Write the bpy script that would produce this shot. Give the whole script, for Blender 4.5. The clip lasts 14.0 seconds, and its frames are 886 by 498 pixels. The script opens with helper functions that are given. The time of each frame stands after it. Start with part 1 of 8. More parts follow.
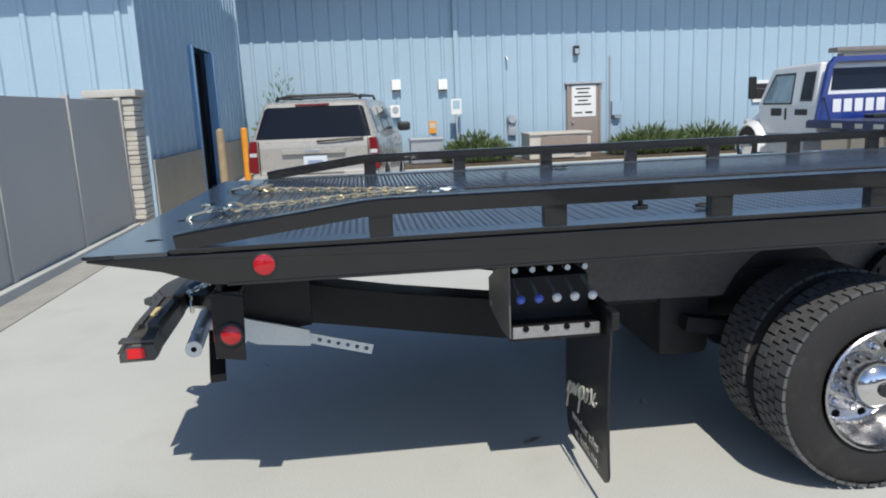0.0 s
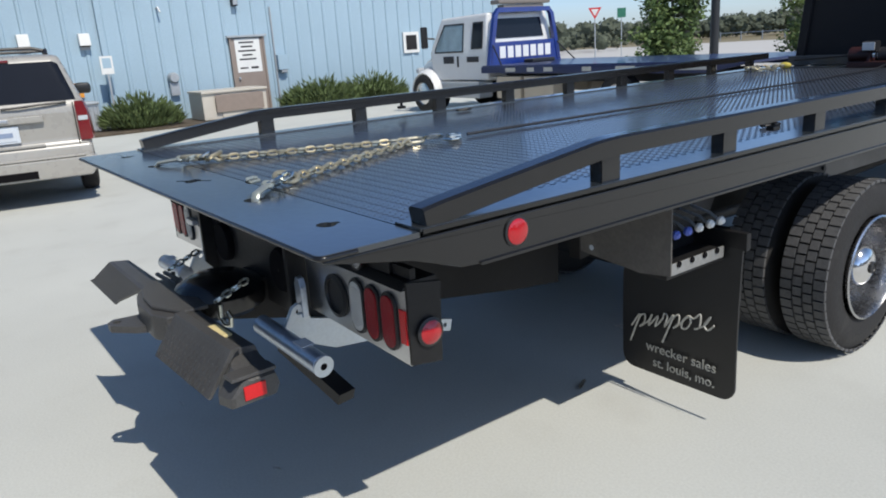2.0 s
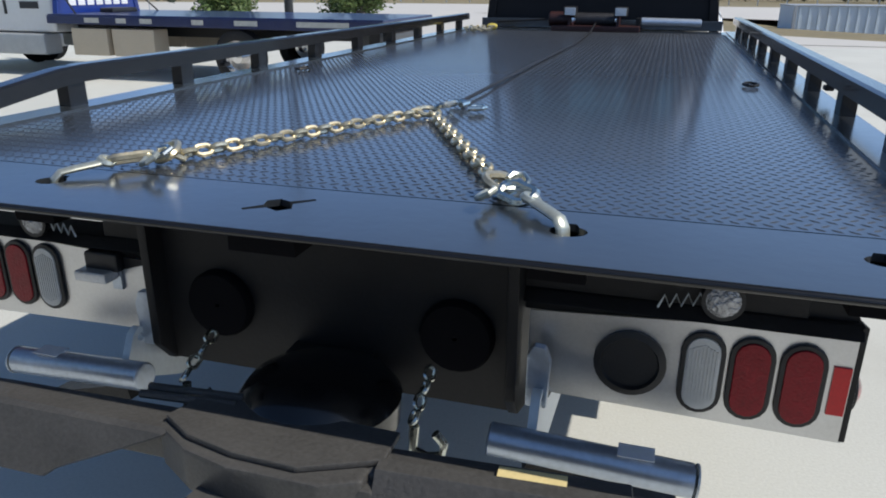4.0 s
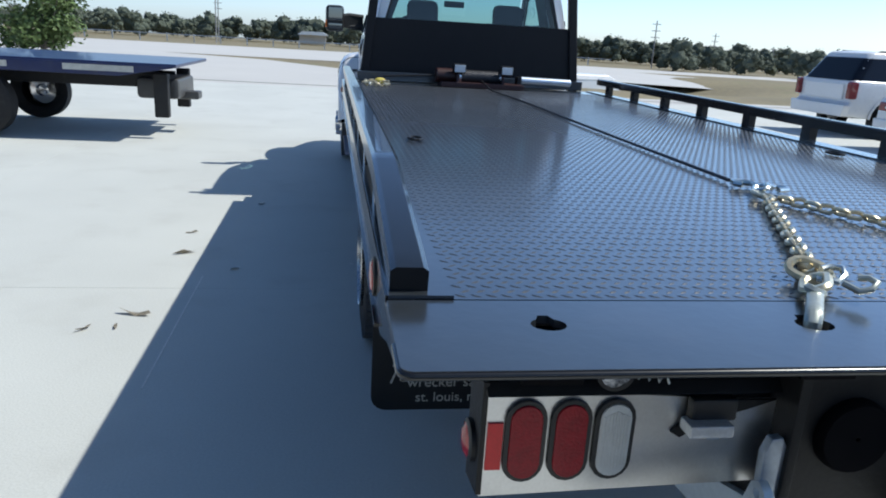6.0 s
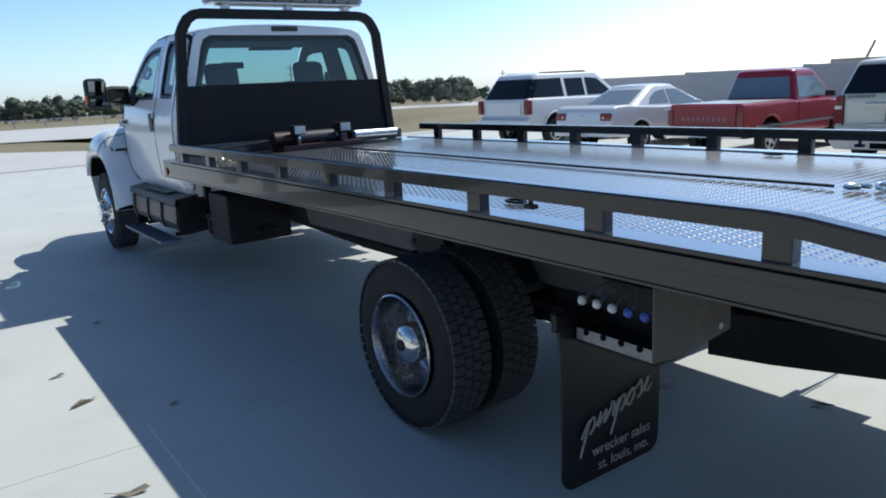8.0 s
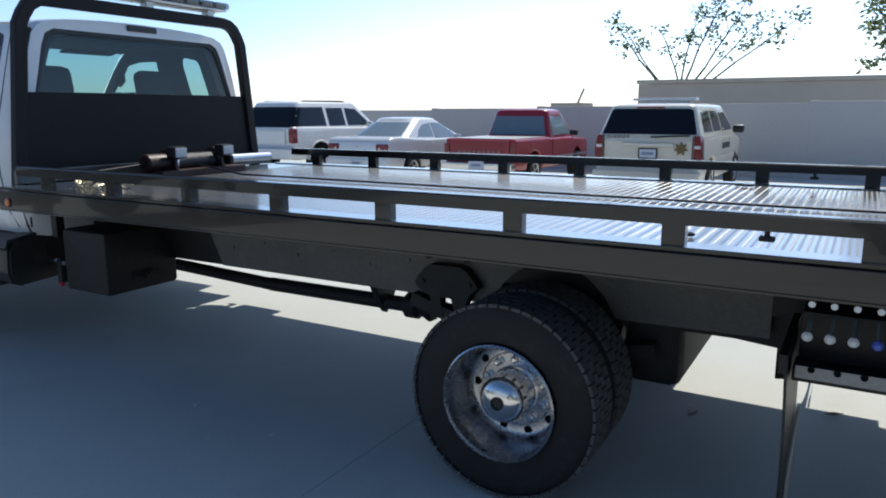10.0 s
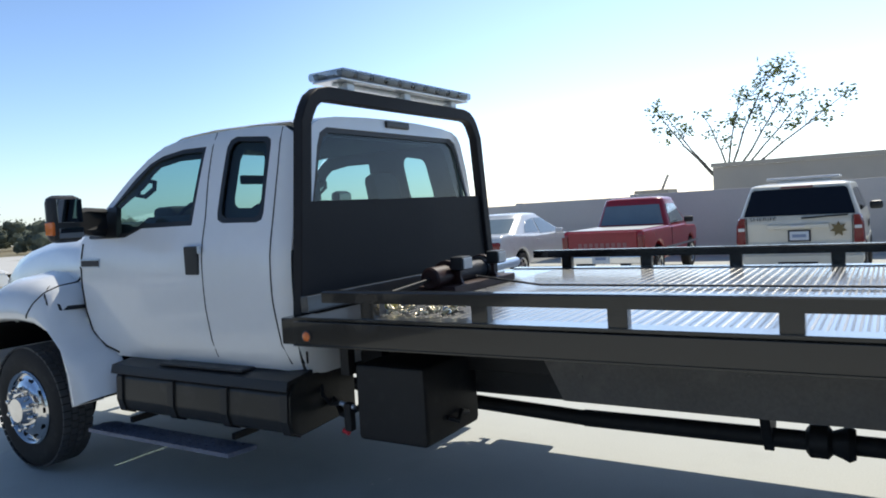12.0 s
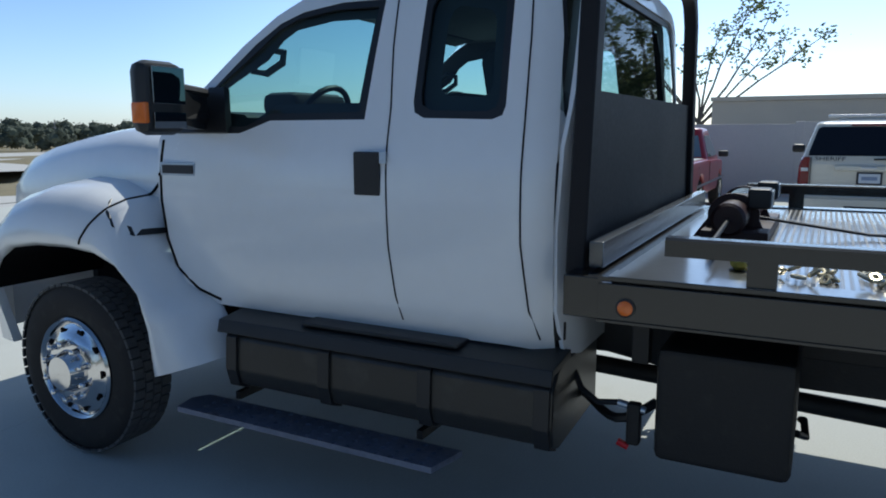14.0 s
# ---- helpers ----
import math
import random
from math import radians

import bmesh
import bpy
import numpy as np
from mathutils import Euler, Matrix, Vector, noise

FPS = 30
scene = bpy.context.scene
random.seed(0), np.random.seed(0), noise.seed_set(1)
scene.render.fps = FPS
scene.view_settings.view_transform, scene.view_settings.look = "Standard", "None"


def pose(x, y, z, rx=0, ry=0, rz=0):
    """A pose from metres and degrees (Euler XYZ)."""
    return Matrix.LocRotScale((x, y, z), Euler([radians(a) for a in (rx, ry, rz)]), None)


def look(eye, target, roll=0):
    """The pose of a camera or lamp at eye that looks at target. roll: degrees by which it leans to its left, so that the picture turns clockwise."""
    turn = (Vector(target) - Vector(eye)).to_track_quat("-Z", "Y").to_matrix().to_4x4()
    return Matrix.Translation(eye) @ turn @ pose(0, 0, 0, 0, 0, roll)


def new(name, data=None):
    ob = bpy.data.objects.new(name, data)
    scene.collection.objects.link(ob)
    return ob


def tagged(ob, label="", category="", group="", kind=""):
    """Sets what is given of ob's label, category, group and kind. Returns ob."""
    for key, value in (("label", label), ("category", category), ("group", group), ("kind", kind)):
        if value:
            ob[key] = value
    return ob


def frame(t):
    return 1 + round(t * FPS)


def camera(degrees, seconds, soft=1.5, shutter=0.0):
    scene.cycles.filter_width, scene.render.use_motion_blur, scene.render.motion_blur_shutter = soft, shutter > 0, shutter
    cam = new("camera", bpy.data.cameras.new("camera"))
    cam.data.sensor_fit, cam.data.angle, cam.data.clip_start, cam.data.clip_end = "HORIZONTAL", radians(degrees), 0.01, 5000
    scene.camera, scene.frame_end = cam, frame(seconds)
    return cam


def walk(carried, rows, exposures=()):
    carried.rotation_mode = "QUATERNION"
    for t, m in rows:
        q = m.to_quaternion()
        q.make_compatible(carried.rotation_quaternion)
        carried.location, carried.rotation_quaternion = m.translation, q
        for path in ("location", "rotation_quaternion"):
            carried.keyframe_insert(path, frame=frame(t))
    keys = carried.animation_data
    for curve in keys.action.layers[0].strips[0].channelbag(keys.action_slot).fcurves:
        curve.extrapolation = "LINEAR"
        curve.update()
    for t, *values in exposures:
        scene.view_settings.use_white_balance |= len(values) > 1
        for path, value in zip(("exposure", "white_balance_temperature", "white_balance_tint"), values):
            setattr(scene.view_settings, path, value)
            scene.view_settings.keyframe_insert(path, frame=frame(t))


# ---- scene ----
from mathutils.bvhtree import BVHTree

cam = camera(63.1, 14.0, soft=1.9)
PATH = [
    (0, (3.742, 0.939, 1.636), (1.670, 1.159, 1.225), -2.4),
    (0.5, (3.619, 0.412, 1.636), (1.596, 0.871, 1.181), -1.7),
    (1, (3.382, -0.038, 1.635), (1.453, 0.717, 1.167), -1.9),
    (1.5, (3.123, -0.430, 1.637), (1.348, 0.603, 1.099), -1.3),
    (2, (2.703, -0.672, 1.637), (1.046, 0.521, 1.053), -3.8),
    (2.5, (2.238, -0.916, 1.609), (0.831, 0.537, 0.965), -0.6),
    (3, (1.734, -1.001, 1.585), (0.619, 0.657, 0.869), -1.0),
    (3.5, (1.181, -1.032, 1.584), (0.452, 0.864, 0.966), 2.5),
    (4, (0.676, -1.039, 1.598), (0.106, 0.871, 0.868), 0.3),
    (4.2, (0.461, -1.023, 1.593), (-0.058, 0.922, 0.920), -0.5),
    (6.3, (-1.659, -0.808, 1.634), (-1.086, 1.159, 1.076), 1.9),
    (6.5, (-1.827, -0.727, 1.623), (-1.086, 1.207, 1.155), -0.3),
    (7, (-2.247, -0.510, 1.661), (-1.337, 1.359, 1.222), -2.2),
    (7.5, (-2.683, -0.289, 1.680), (-1.586, 1.461, 1.191), -1.3),
    (8, (-3.020, 0.039, 1.687), (-1.805, 1.716, 1.222), -2.9),
    (8.5, (-3.365, 0.372, 1.686), (-1.868, 1.809, 1.237), -1.5),
    (8.7, (-3.484, 0.512, 1.699), (-1.931, 1.886, 1.244), 0.7),
    (10.8, (-3.983, 2.518, 1.659), (-2.074, 3.365, 1.274), -2.0),
    (11, (-4.027, 2.733, 1.662), (-2.104, 3.546, 1.280), -1.6),
    (11.5, (-4.037, 3.260, 1.678), (-2.165, 4.221, 1.396), -3.4),
    (12, (-3.998, 3.769, 1.709), (-2.202, 4.895, 1.593), -3.5),
    (12.5, (-3.967, 4.259, 1.706), (-2.125, 5.310, 1.605), -3.2),
    (13, (-3.836, 4.816, 1.684), (-2.176, 6.118, 1.446), -2.0),
    (13.5, (-3.742, 5.354, 1.662), (-2.082, 6.641, 1.356), 0.1),
    (14, (-3.509, 5.787, 1.660), (-1.657, 6.765, 1.316), -0.2),
]
walk(cam, [(t, look(eye, target, roll)) for t, eye, target, roll in PATH], [(0.0, -0.03, 6650, 9), (2.5, -0.03, 6600, 9), (4.2, 0.08, 6700, 9), (6.3, 0.24, 6200, 6), (8.7, 0.1, 6200, 6), (11.0, 0.2, 6750, 8), (12.3, 0.17, 6750, 6), (13.2, -0.1, 6250, 4), (14.0, -0.2, 6200, 4)])
SUN_TO = Vector((0.78, -0.015, 1.0))
sun = new("sun", bpy.data.lights.new("sun", "SUN"))
sun.data.energy, sun.data.angle, sun.data.color = 4.0, radians(0.53), (1.0, 0.95, 0.87)
sun.matrix_world = look(SUN_TO * 60, (0, 0, 0))
world = bpy.data.worlds.new("sky")
scene.world = world
world.use_nodes = True
sky = world.node_tree.nodes.new("ShaderNodeTexSky")
sky.sky_type, sky.sun_disc = "NISHITA", False
sky.sun_elevation, sky.sun_rotation = radians(52.0), radians(91)
sky.air_density, sky.dust_density, sky.ozone_density = 1.0, 0.5, 1.2
back = world.node_tree.nodes["Background"]
back.inputs["Strength"].default_value = 0.10
# pale summer haze low in the sky
wn, wl = world.node_tree.nodes, world.node_tree.links
wtc, wsep, haze = wn.new("ShaderNodeTexCoord"), wn.new("ShaderNodeSeparateXYZ"), wn.new("ShaderNodeValToRGB")
wl.new(wtc.outputs["Generated"], wsep.inputs[0])
wl.new(wsep.outputs["Z"], haze.inputs[0])
haze.color_ramp.elements[0].position, haze.color_ramp.elements[0].color = 0.0, (0.66, 0.77, 0.90, 1)
haze.color_ramp.elements[1].position, haze.color_ramp.elements[1].color = 0.55, (0.42, 0.485, 0.46, 1)
mul = wn.new("ShaderNodeVectorMath")
mul.operation = "MULTIPLY"
wl.new(sky.outputs[0], mul.inputs[0])
wl.new(haze.outputs[0], mul.inputs[1])
gain = wn.new("ShaderNodeVectorMath")
gain.operation = "MULTIPLY"
gain.inputs[1].default_value = (1.9, 1.9, 2.2)
wl.new(mul.outputs[0], gain.inputs[0])
# broad pale glare of the haze on the sun's side
glare = wn.new("ShaderNodeMapRange")
glare.interpolation_type = "SMOOTHSTEP"
glare.inputs["From Min"].default_value, glare.inputs["From Max"].default_value = 0.58, 0.95
wl.new(wsep.outputs["X"], glare.inputs["Value"])
tint = wn.new("ShaderNodeVectorMath")
tint.operation = "MULTIPLY_ADD"
tint.inputs[1].default_value, tint.inputs[2].default_value = (0.48, 0.36, 0.28), (1, 1, 1)
wl.new(glare.outputs[0], tint.inputs[0])
aura = wn.new("ShaderNodeVectorMath")
aura.operation = "MULTIPLY"
wl.new(gain.outputs[0], aura.inputs[0])
wl.new(tint.outputs[0], aura.inputs[1])
# deeper blue away from the sun
away = wn.new("ShaderNodeMapRange")
away.inputs["From Min"].default_value, away.inputs["From Max"].default_value = -0.85, 0.25
wl.new(wsep.outputs["X"], away.inputs["Value"])
deep, dusk = wn.new("ShaderNodeVectorMath"), wn.new("ShaderNodeVectorMath")
deep.operation, dusk.operation = "MULTIPLY_ADD", "MULTIPLY"
deep.inputs[1].default_value, deep.inputs[2].default_value = (0.32, 0.25, 0.14), (0.68, 0.75, 0.86)
wl.new(away.outputs[0], deep.inputs[0])
wl.new(aura.outputs[0], dusk.inputs[0])
wl.new(deep.outputs[0], dusk.inputs[1])
wl.new(dusk.outputs[0], back.inputs[0])


# ---- materials ----
def surf(name, col, rough=0.5, metal=0.0, var=0.12, scale=3.0, grain=60.0, bump=0.0, coat=0.0, dirt=0.0, dirt_col=(0.25, 0.23, 0.2), rvar=0.1, spec=0.5, island=0.0, rand=0.0, coat_rough=0.04, world=False):
    m = bpy.data.materials.new(name)
    m.use_nodes = True
    nt = m.node_tree
    n, link = nt.nodes, nt.links.new
    p = n["Principled BSDF"]
    tc = n.new("ShaderNodeNewGeometry" if world else "ShaderNodeTexCoord")
    place = tc.outputs["Position" if world else "Object"]
    big, fine = n.new("ShaderNodeTexNoise"), n.new("ShaderNodeTexNoise")
    big.inputs["Scale"].default_value, big.inputs["Detail"].default_value = scale, 5
    fine.inputs["Scale"].default_value, fine.inputs["Detail"].default_value = grain, 3
    link(place, big.inputs["Vector"])
    link(place, fine.inputs["Vector"])
    add = n.new("ShaderNodeMath")
    add.operation = "ADD"
    link(big.outputs["Fac"], add.inputs[0])
    link(fine.outputs["Fac"], add.inputs[1])
    last = add.outputs[0]
    if island or rand:
        src = n.new("ShaderNodeNewGeometry" if island else "ShaderNodeObjectInfo")
        mul = n.new("ShaderNodeMath")
        mul.operation = "MULTIPLY_ADD"
        link(src.outputs["Random Per Island" if island else "Random"], mul.inputs[0])
        mul.inputs[1].default_value = island or rand
        link(last, mul.inputs[2])
        last = mul.outputs[0]
    ramp = n.new("ShaderNodeMapRange")
    ramp.inputs["From Min"].default_value, ramp.inputs["From Max"].default_value = 0.6, 1.4 + (island or rand)
    ramp.inputs["To Min"].default_value, ramp.inputs["To Max"].default_value = 1 - var, 1 + var
    link(last, ramp.inputs["Value"])
    mix = n.new("ShaderNodeVectorMath")
    mix.operation = "SCALE"
    mix.inputs[0].default_value = col[:3]
    link(ramp.outputs[0], mix.inputs["Scale"])
    out = mix.outputs[0]
    if dirt:
        sp = n.new("ShaderNodeTexNoise")
        sp.inputs["Scale"].default_value, sp.inputs["Detail"].default_value = scale * 2.7, 7
        link(place, sp.inputs["Vector"])
        mr = n.new("ShaderNodeMapRange")
        mr.inputs["From Min"].default_value, mr.inputs["From Max"].default_value = 0.55, 0.75
        mr.inputs["To Max"].default_value = dirt
        link(sp.outputs["Fac"], mr.inputs["Value"])
        mc = n.new("ShaderNodeMix")
        mc.data_type = "RGBA"
        link(mr.outputs[0], mc.inputs["Factor"])
        link(out, mc.inputs["A"])
        mc.inputs["B"].default_value = (*dirt_col, 1)
        out = mc.outputs["Result"]
    link(out, p.inputs["Base Color"])
    rr = n.new("ShaderNodeMapRange")
    rr.inputs["From Min"].default_value, rr.inputs["From Max"].default_value = 0.6, 1.4
    rr.inputs["To Min"].default_value, rr.inputs["To Max"].default_value = max(0.02, rough - rvar * rough), min(1, rough + rvar * rough)
    link(add.outputs[0], rr.inputs["Value"])
    link(rr.outputs[0], p.inputs["Roughness"])
    p.inputs["Metallic"].default_value = metal
    p.inputs["Specular IOR Level"].default_value = spec
    if coat:
        p.inputs["Coat Weight"].default_value, p.inputs["Coat Roughness"].default_value = coat, coat_rough
    if bump:
        b = n.new("ShaderNodeBump")
        b.inputs["Strength"].default_value, b.inputs["Distance"].default_value = bump, 0.01
        link(fine.outputs["Fac"], b.inputs["Height"])
        link(b.outputs[0], p.inputs["Normal"])
    return m


def glass(name, col, alpha=0.3, rough=0.02):
    """Thin tinted pane: part clear, part gloss."""
    m = bpy.data.materials.new(name)
    m.use_nodes = True
    n, link = m.node_tree.nodes, m.node_tree.links.new
    out = n["Material Output"]
    tr, gl, mx, lw = n.new("ShaderNodeBsdfTransparent"), n.new("ShaderNodeBsdfGlossy"), n.new("ShaderNodeMixShader"), n.new("ShaderNodeLayerWeight")
    tr.inputs["Color"].default_value = (*[c * alpha for c in col], 1)
    gl.inputs["Roughness"].default_value = rough
    pw, ma = n.new("ShaderNodeMath"), n.new("ShaderNodeMath")
    pw.operation, ma.operation = "POWER", "MULTIPLY_ADD"
    lw.inputs["Blend"].default_value = 0.5
    link(lw.outputs["Facing"], pw.inputs[0])
    pw.inputs[1].default_value = 5.0
    link(pw.outputs[0], ma.inputs[0])
    ma.inputs[1].default_value, ma.inputs[2].default_value = 0.9, 0.05
    link(ma.outputs[0], mx.inputs[0])
    link(tr.outputs[0], mx.inputs[1])
    link(gl.outputs[0], mx.inputs[2])
    link(mx.outputs[0], out.inputs[0])
    return m


M = dict(
    black=surf("black_gloss_paint", (0.0085, 0.008, 0.008), 0.24, coat=0.45, spec=0.45, var=0.2, scale=2, grain=40, dirt=0.06, dirt_col=(0.09, 0.085, 0.08)),
    deck=surf("black_deck_paint", (0.026, 0.031, 0.036), 0.32, coat=1.0, coat_rough=0.14, spec=0.7, var=0.25, scale=1.2, grain=30, dirt=0.22, dirt_col=(0.07, 0.07, 0.075), bump=0.05),
    satin=surf("satin_black_steel", (0.012, 0.0115, 0.012), 0.5, spec=0.35, var=0.25, scale=4, grain=80, bump=0.1, dirt=0.2, dirt_col=(0.035, 0.032, 0.03)),
    chassis=surf("dusty_black_chassis", (0.012, 0.0115, 0.012), 0.62, var=0.3, scale=5, grain=90, bump=0.15, dirt=0.3, dirt_col=(0.05, 0.045, 0.04)),
    lift=surf("worn_black_cast_steel", (0.066, 0.065, 0.064), 0.42, var=0.3, scale=6, grain=120, bump=0.12, dirt=0.2, dirt_col=(0.09, 0.089, 0.088)),
    rubber=surf("tyre_rubber", (0.018, 0.017, 0.017), 0.8, var=0.3, scale=5, grain=90, bump=0.2, dirt=0.4, dirt_col=(0.06, 0.055, 0.05)),
    treadrub=surf("dusty_tread_rubber", (0.085, 0.085, 0.087), 0.85, var=0.3, scale=6, grain=90, bump=0.2, dirt=0.4, dirt_col=(0.17, 0.165, 0.16)),
    flap=surf("mud_flap_rubber", (0.011, 0.011, 0.012), 0.42, var=0.2, scale=4, grain=150, bump=0.1),
    plastic=surf("black_plastic", (0.016, 0.016, 0.017), 0.45, var=0.2, scale=8, grain=200, bump=0.08),
    tank=surf("grey_black_tank_plastic", (0.022, 0.021, 0.019), 0.36, var=0.2, scale=3, grain=120, bump=0.1, dirt=0.3, dirt_col=(0.09, 0.085, 0.075)),
    rimalu=surf("satin_aluminium_rim", (0.50, 0.50, 0.51), 0.27, 1.0, var=0.1, scale=6, grain=60, rvar=0.3, dirt=0.15, dirt_col=(0.2, 0.19, 0.18)),
    chrome=surf("polished_aluminium", (0.72, 0.71, 0.71), 0.13, 1.0, var=0.05, scale=6, grain=50, rvar=0.4),
    alu=surf("brushed_aluminium_plate", (0.66, 0.66, 0.66), 0.36, 1.0, var=0.08, scale=4, grain=160, bump=0.04, dirt=0.25, dirt_col=(0.42, 0.41, 0.39)),
    zinc=surf("zinc_plated_steel", (0.50, 0.56, 0.64), 0.32, 0.7, var=0.15, scale=8, grain=70, bump=0.05),
    paleb=surf("pale_grey_painted_steel", (0.66, 0.70, 0.71), 0.42, 0.3, var=0.1, scale=5, grain=70, bump=0.05),
    gold=surf("gold_chromate_chain", (0.68, 0.60, 0.42), 0.34, 0.8, var=0.3, scale=20, grain=90, rand=0.4),
    silverchain=surf("bright_zinc_hook", (0.7, 0.72, 0.66), 0.25, 1.0, var=0.2, scale=20, grain=90),
    hookpaint=surf("bright_zinc_bar", (0.46, 0.48, 0.42), 0.32, 0.6, var=0.15, scale=20, grain=90),
    signwhite=surf("white_vinyl_letters", (0.75, 0.76, 0.78), 0.45, var=0.05),
    lightglass=surf("pale_tinted_car_glass", (0.16, 0.21, 0.24), 0.08, var=0.1, coat=0.6),
    cable=surf("wire_rope", (0.05, 0.05, 0.055), 0.45, 0.7, var=0.4, scale=30, grain=200, bump=0.4),
    white=surf("white_truck_paint", (0.84, 0.845, 0.85), 0.25, var=0.02, scale=1, grain=12, coat=0.6),
    white_dusty=surf("white_car_paint", (0.74, 0.74, 0.73), 0.3, var=0.03, scale=1.5, grain=12, coat=0.5, dirt=0.12, dirt_col=(0.55, 0.53, 0.5)),
    cream=surf("champagne_car_paint", (0.35, 0.335, 0.305), 0.28, var=0.04, scale=1.5, grain=14, coat=0.5, dirt=0.2, dirt_col=(0.5, 0.46, 0.4)),
    patrol=surf("cream_patrol_paint", (0.66, 0.62, 0.52), 0.3, var=0.03, scale=1.5, grain=12, coat=0.5, dirt=0.15, dirt_col=(0.5, 0.46, 0.38)),
    silver=surf("silver_car_paint", (0.68, 0.69, 0.70), 0.3, 0.15, var=0.04, scale=1.5, grain=14, coat=0.6, dirt=0.15, dirt_col=(0.42, 0.41, 0.4)),
    redcar=surf("red_pickup_paint", (0.31, 0.010, 0.020), 0.3, var=0.15, scale=2, grain=14, coat=0.5, dirt=0.15, dirt_col=(0.22, 0.04, 0.04)),
    maroon=surf("faded_maroon_tailgate", (0.26, 0.013, 0.02), 0.4, var=0.2, scale=3, grain=14, coat=0.3),
    blue=surf("royal_blue_deck_paint", (0.010, 0.035, 0.22), 0.32, var=0.12, scale=2, grain=20, coat=0.5, dirt=0.12, dirt_col=(0.1, 0.12, 0.2)),
    galvstep=surf("dull_galvanised_step", (0.24, 0.26, 0.34), 0.5, 0.6, var=0.2, scale=6, grain=60, bump=0.1, dirt=0.3, dirt_col=(0.07, 0.07, 0.07)),
    dullalu=surf("dull_grey_bracket", (0.30, 0.30, 0.29), 0.5, 0.4, var=0.2, scale=8, grain=60, bump=0.1),
    lug=surf("worn_tread_lug_paint", (0.030, 0.034, 0.042), 0.46, coat=0.3, coat_rough=0.32, spec=0.6, var=0.2, scale=1.2, grain=30),
    frame=surf("dusty_brown_black_frame", (0.11, 0.102, 0.094), 0.5, var=0.25, scale=3, grain=60, bump=0.1, dirt=0.35, dirt_col=(0.20, 0.185, 0.165)),
    bluedeck=surf("worn_navy_deck_paint", (0.012, 0.022, 0.085), 0.35, var=0.2, scale=2, grain=20, coat=0.3, dirt=0.25, dirt_col=(0.06, 0.065, 0.08)),
    tan=surf("tan_plastic_toolbox", (0.55, 0.46, 0.34), 0.5, var=0.08, scale=2, grain=40),
    redlens=surf("red_lamp_lens", (0.42, 0.006, 0.012), 0.12, var=0.15, scale=30, grain=160, coat=0.5, bump=0.1),
    darkred=surf("dark_red_lamp_lens", (0.26, 0.004, 0.012), 0.32, var=0.25, scale=30, grain=160, spec=0.35, bump=0.2),
    redtape=surf("red_reflector", (0.62, 0.012, 0.016), 0.3, var=0.1, scale=40, grain=200),
    amber=surf("amber_lamp_lens", (0.75, 0.16, 0.015), 0.2, var=0.1, scale=30, grain=160, coat=0.4),
    ribbed=surf("milky_ribbed_lens", (0.60, 0.60, 0.57), 0.34, 0.0, var=0.08, scale=25, grain=120, coat=0.3),
    clear=surf("clear_ribbed_lens", (0.62, 0.63, 0.64), 0.2, 0.3, var=0.15, scale=25, grain=120, coat=0.5, bump=0.2),
    lampglass=surf("faceted_lamp_glass", (0.34, 0.35, 0.37), 0.16, 0.8, var=0.5, scale=40, grain=90, bump=0.8),
    tag=surf("pale_yellow_sticker", (0.68, 0.56, 0.28), 0.55, var=0.1, scale=40, grain=120),
    ink=surf("white_print", (0.50, 0.49, 0.44), 0.6, var=0.25, scale=20, grain=120),
    darkink=surf("dark_print", (0.03, 0.03, 0.035), 0.6, var=0.2, scale=20, grain=120),
    seat=surf("grey_seat_cloth", (0.09, 0.09, 0.095), 0.85, var=0.15, scale=10, grain=200, bump=0.2),
    dash=surf("dark_grey_dash", (0.05, 0.05, 0.052), 0.6, var=0.12, scale=10, grain=200, bump=0.1),
    tanclutter=surf("light_cabin_trim", (0.5, 0.47, 0.4), 0.6, var=0.1, scale=10, grain=100),
    redsteel=surf("dark_red_winch_paint", (0.032, 0.007, 0.006), 0.5, var=0.3, scale=9, grain=90, bump=0.1),
    yellow=surf("yellow_strap", (0.55, 0.45, 0.08), 0.6, var=0.2, scale=20, grain=120, bump=0.2),
    knobb=surf("blue_knob", (0.08, 0.13, 0.5), 0.35, var=0.1),
    knobw=surf("white_knob", (0.75, 0.75, 0.72), 0.35, var=0.1),
    guardpaint=surf("matt_black_guard_paint", (0.013, 0.0115, 0.0125), 0.62, spec=0.3, var=0.2, scale=2, grain=50, bump=0.06, dirt=0.15, dirt_col=(0.03, 0.026, 0.026)),
    barglass=glass("clear_lens_glass", (0.93, 0.95, 0.97), 0.55),
    # near-black: shade put into the colour of recesses; also bolts, seams and rubber
    hole=surf("shade_and_part_black", (0.007, 0.0065, 0.0075), 0.9, var=0.2, spec=0.1),
    concrete=surf("pale_concrete", (0.525, 0.535, 0.505), 0.85, var=0.11, scale=0.7, grain=90, bump=0.14, dirt=0.42, dirt_col=(0.42, 0.42, 0.39), world=True),
    joint=surf("joint_filler", (0.36, 0.35, 0.32), 0.9, var=0.2),
    glass_dark=glass("tinted_glass", (0.75, 0.9, 0.95), 0.08),
    glass_cab=glass("cab_glass", (0.70, 0.92, 0.92), 0.72),
    mirror=surf("mirror_glass", (0.18, 0.19, 0.20), 0.02, 1.0, var=0.01),
    # opaque pane; the brightness seen through the glass is put into its colour
    paleglass=surf("sky_filled_cab_glass", (0.22, 0.31, 0.36), 0.06, var=0.3, scale=3, coat=0.6),
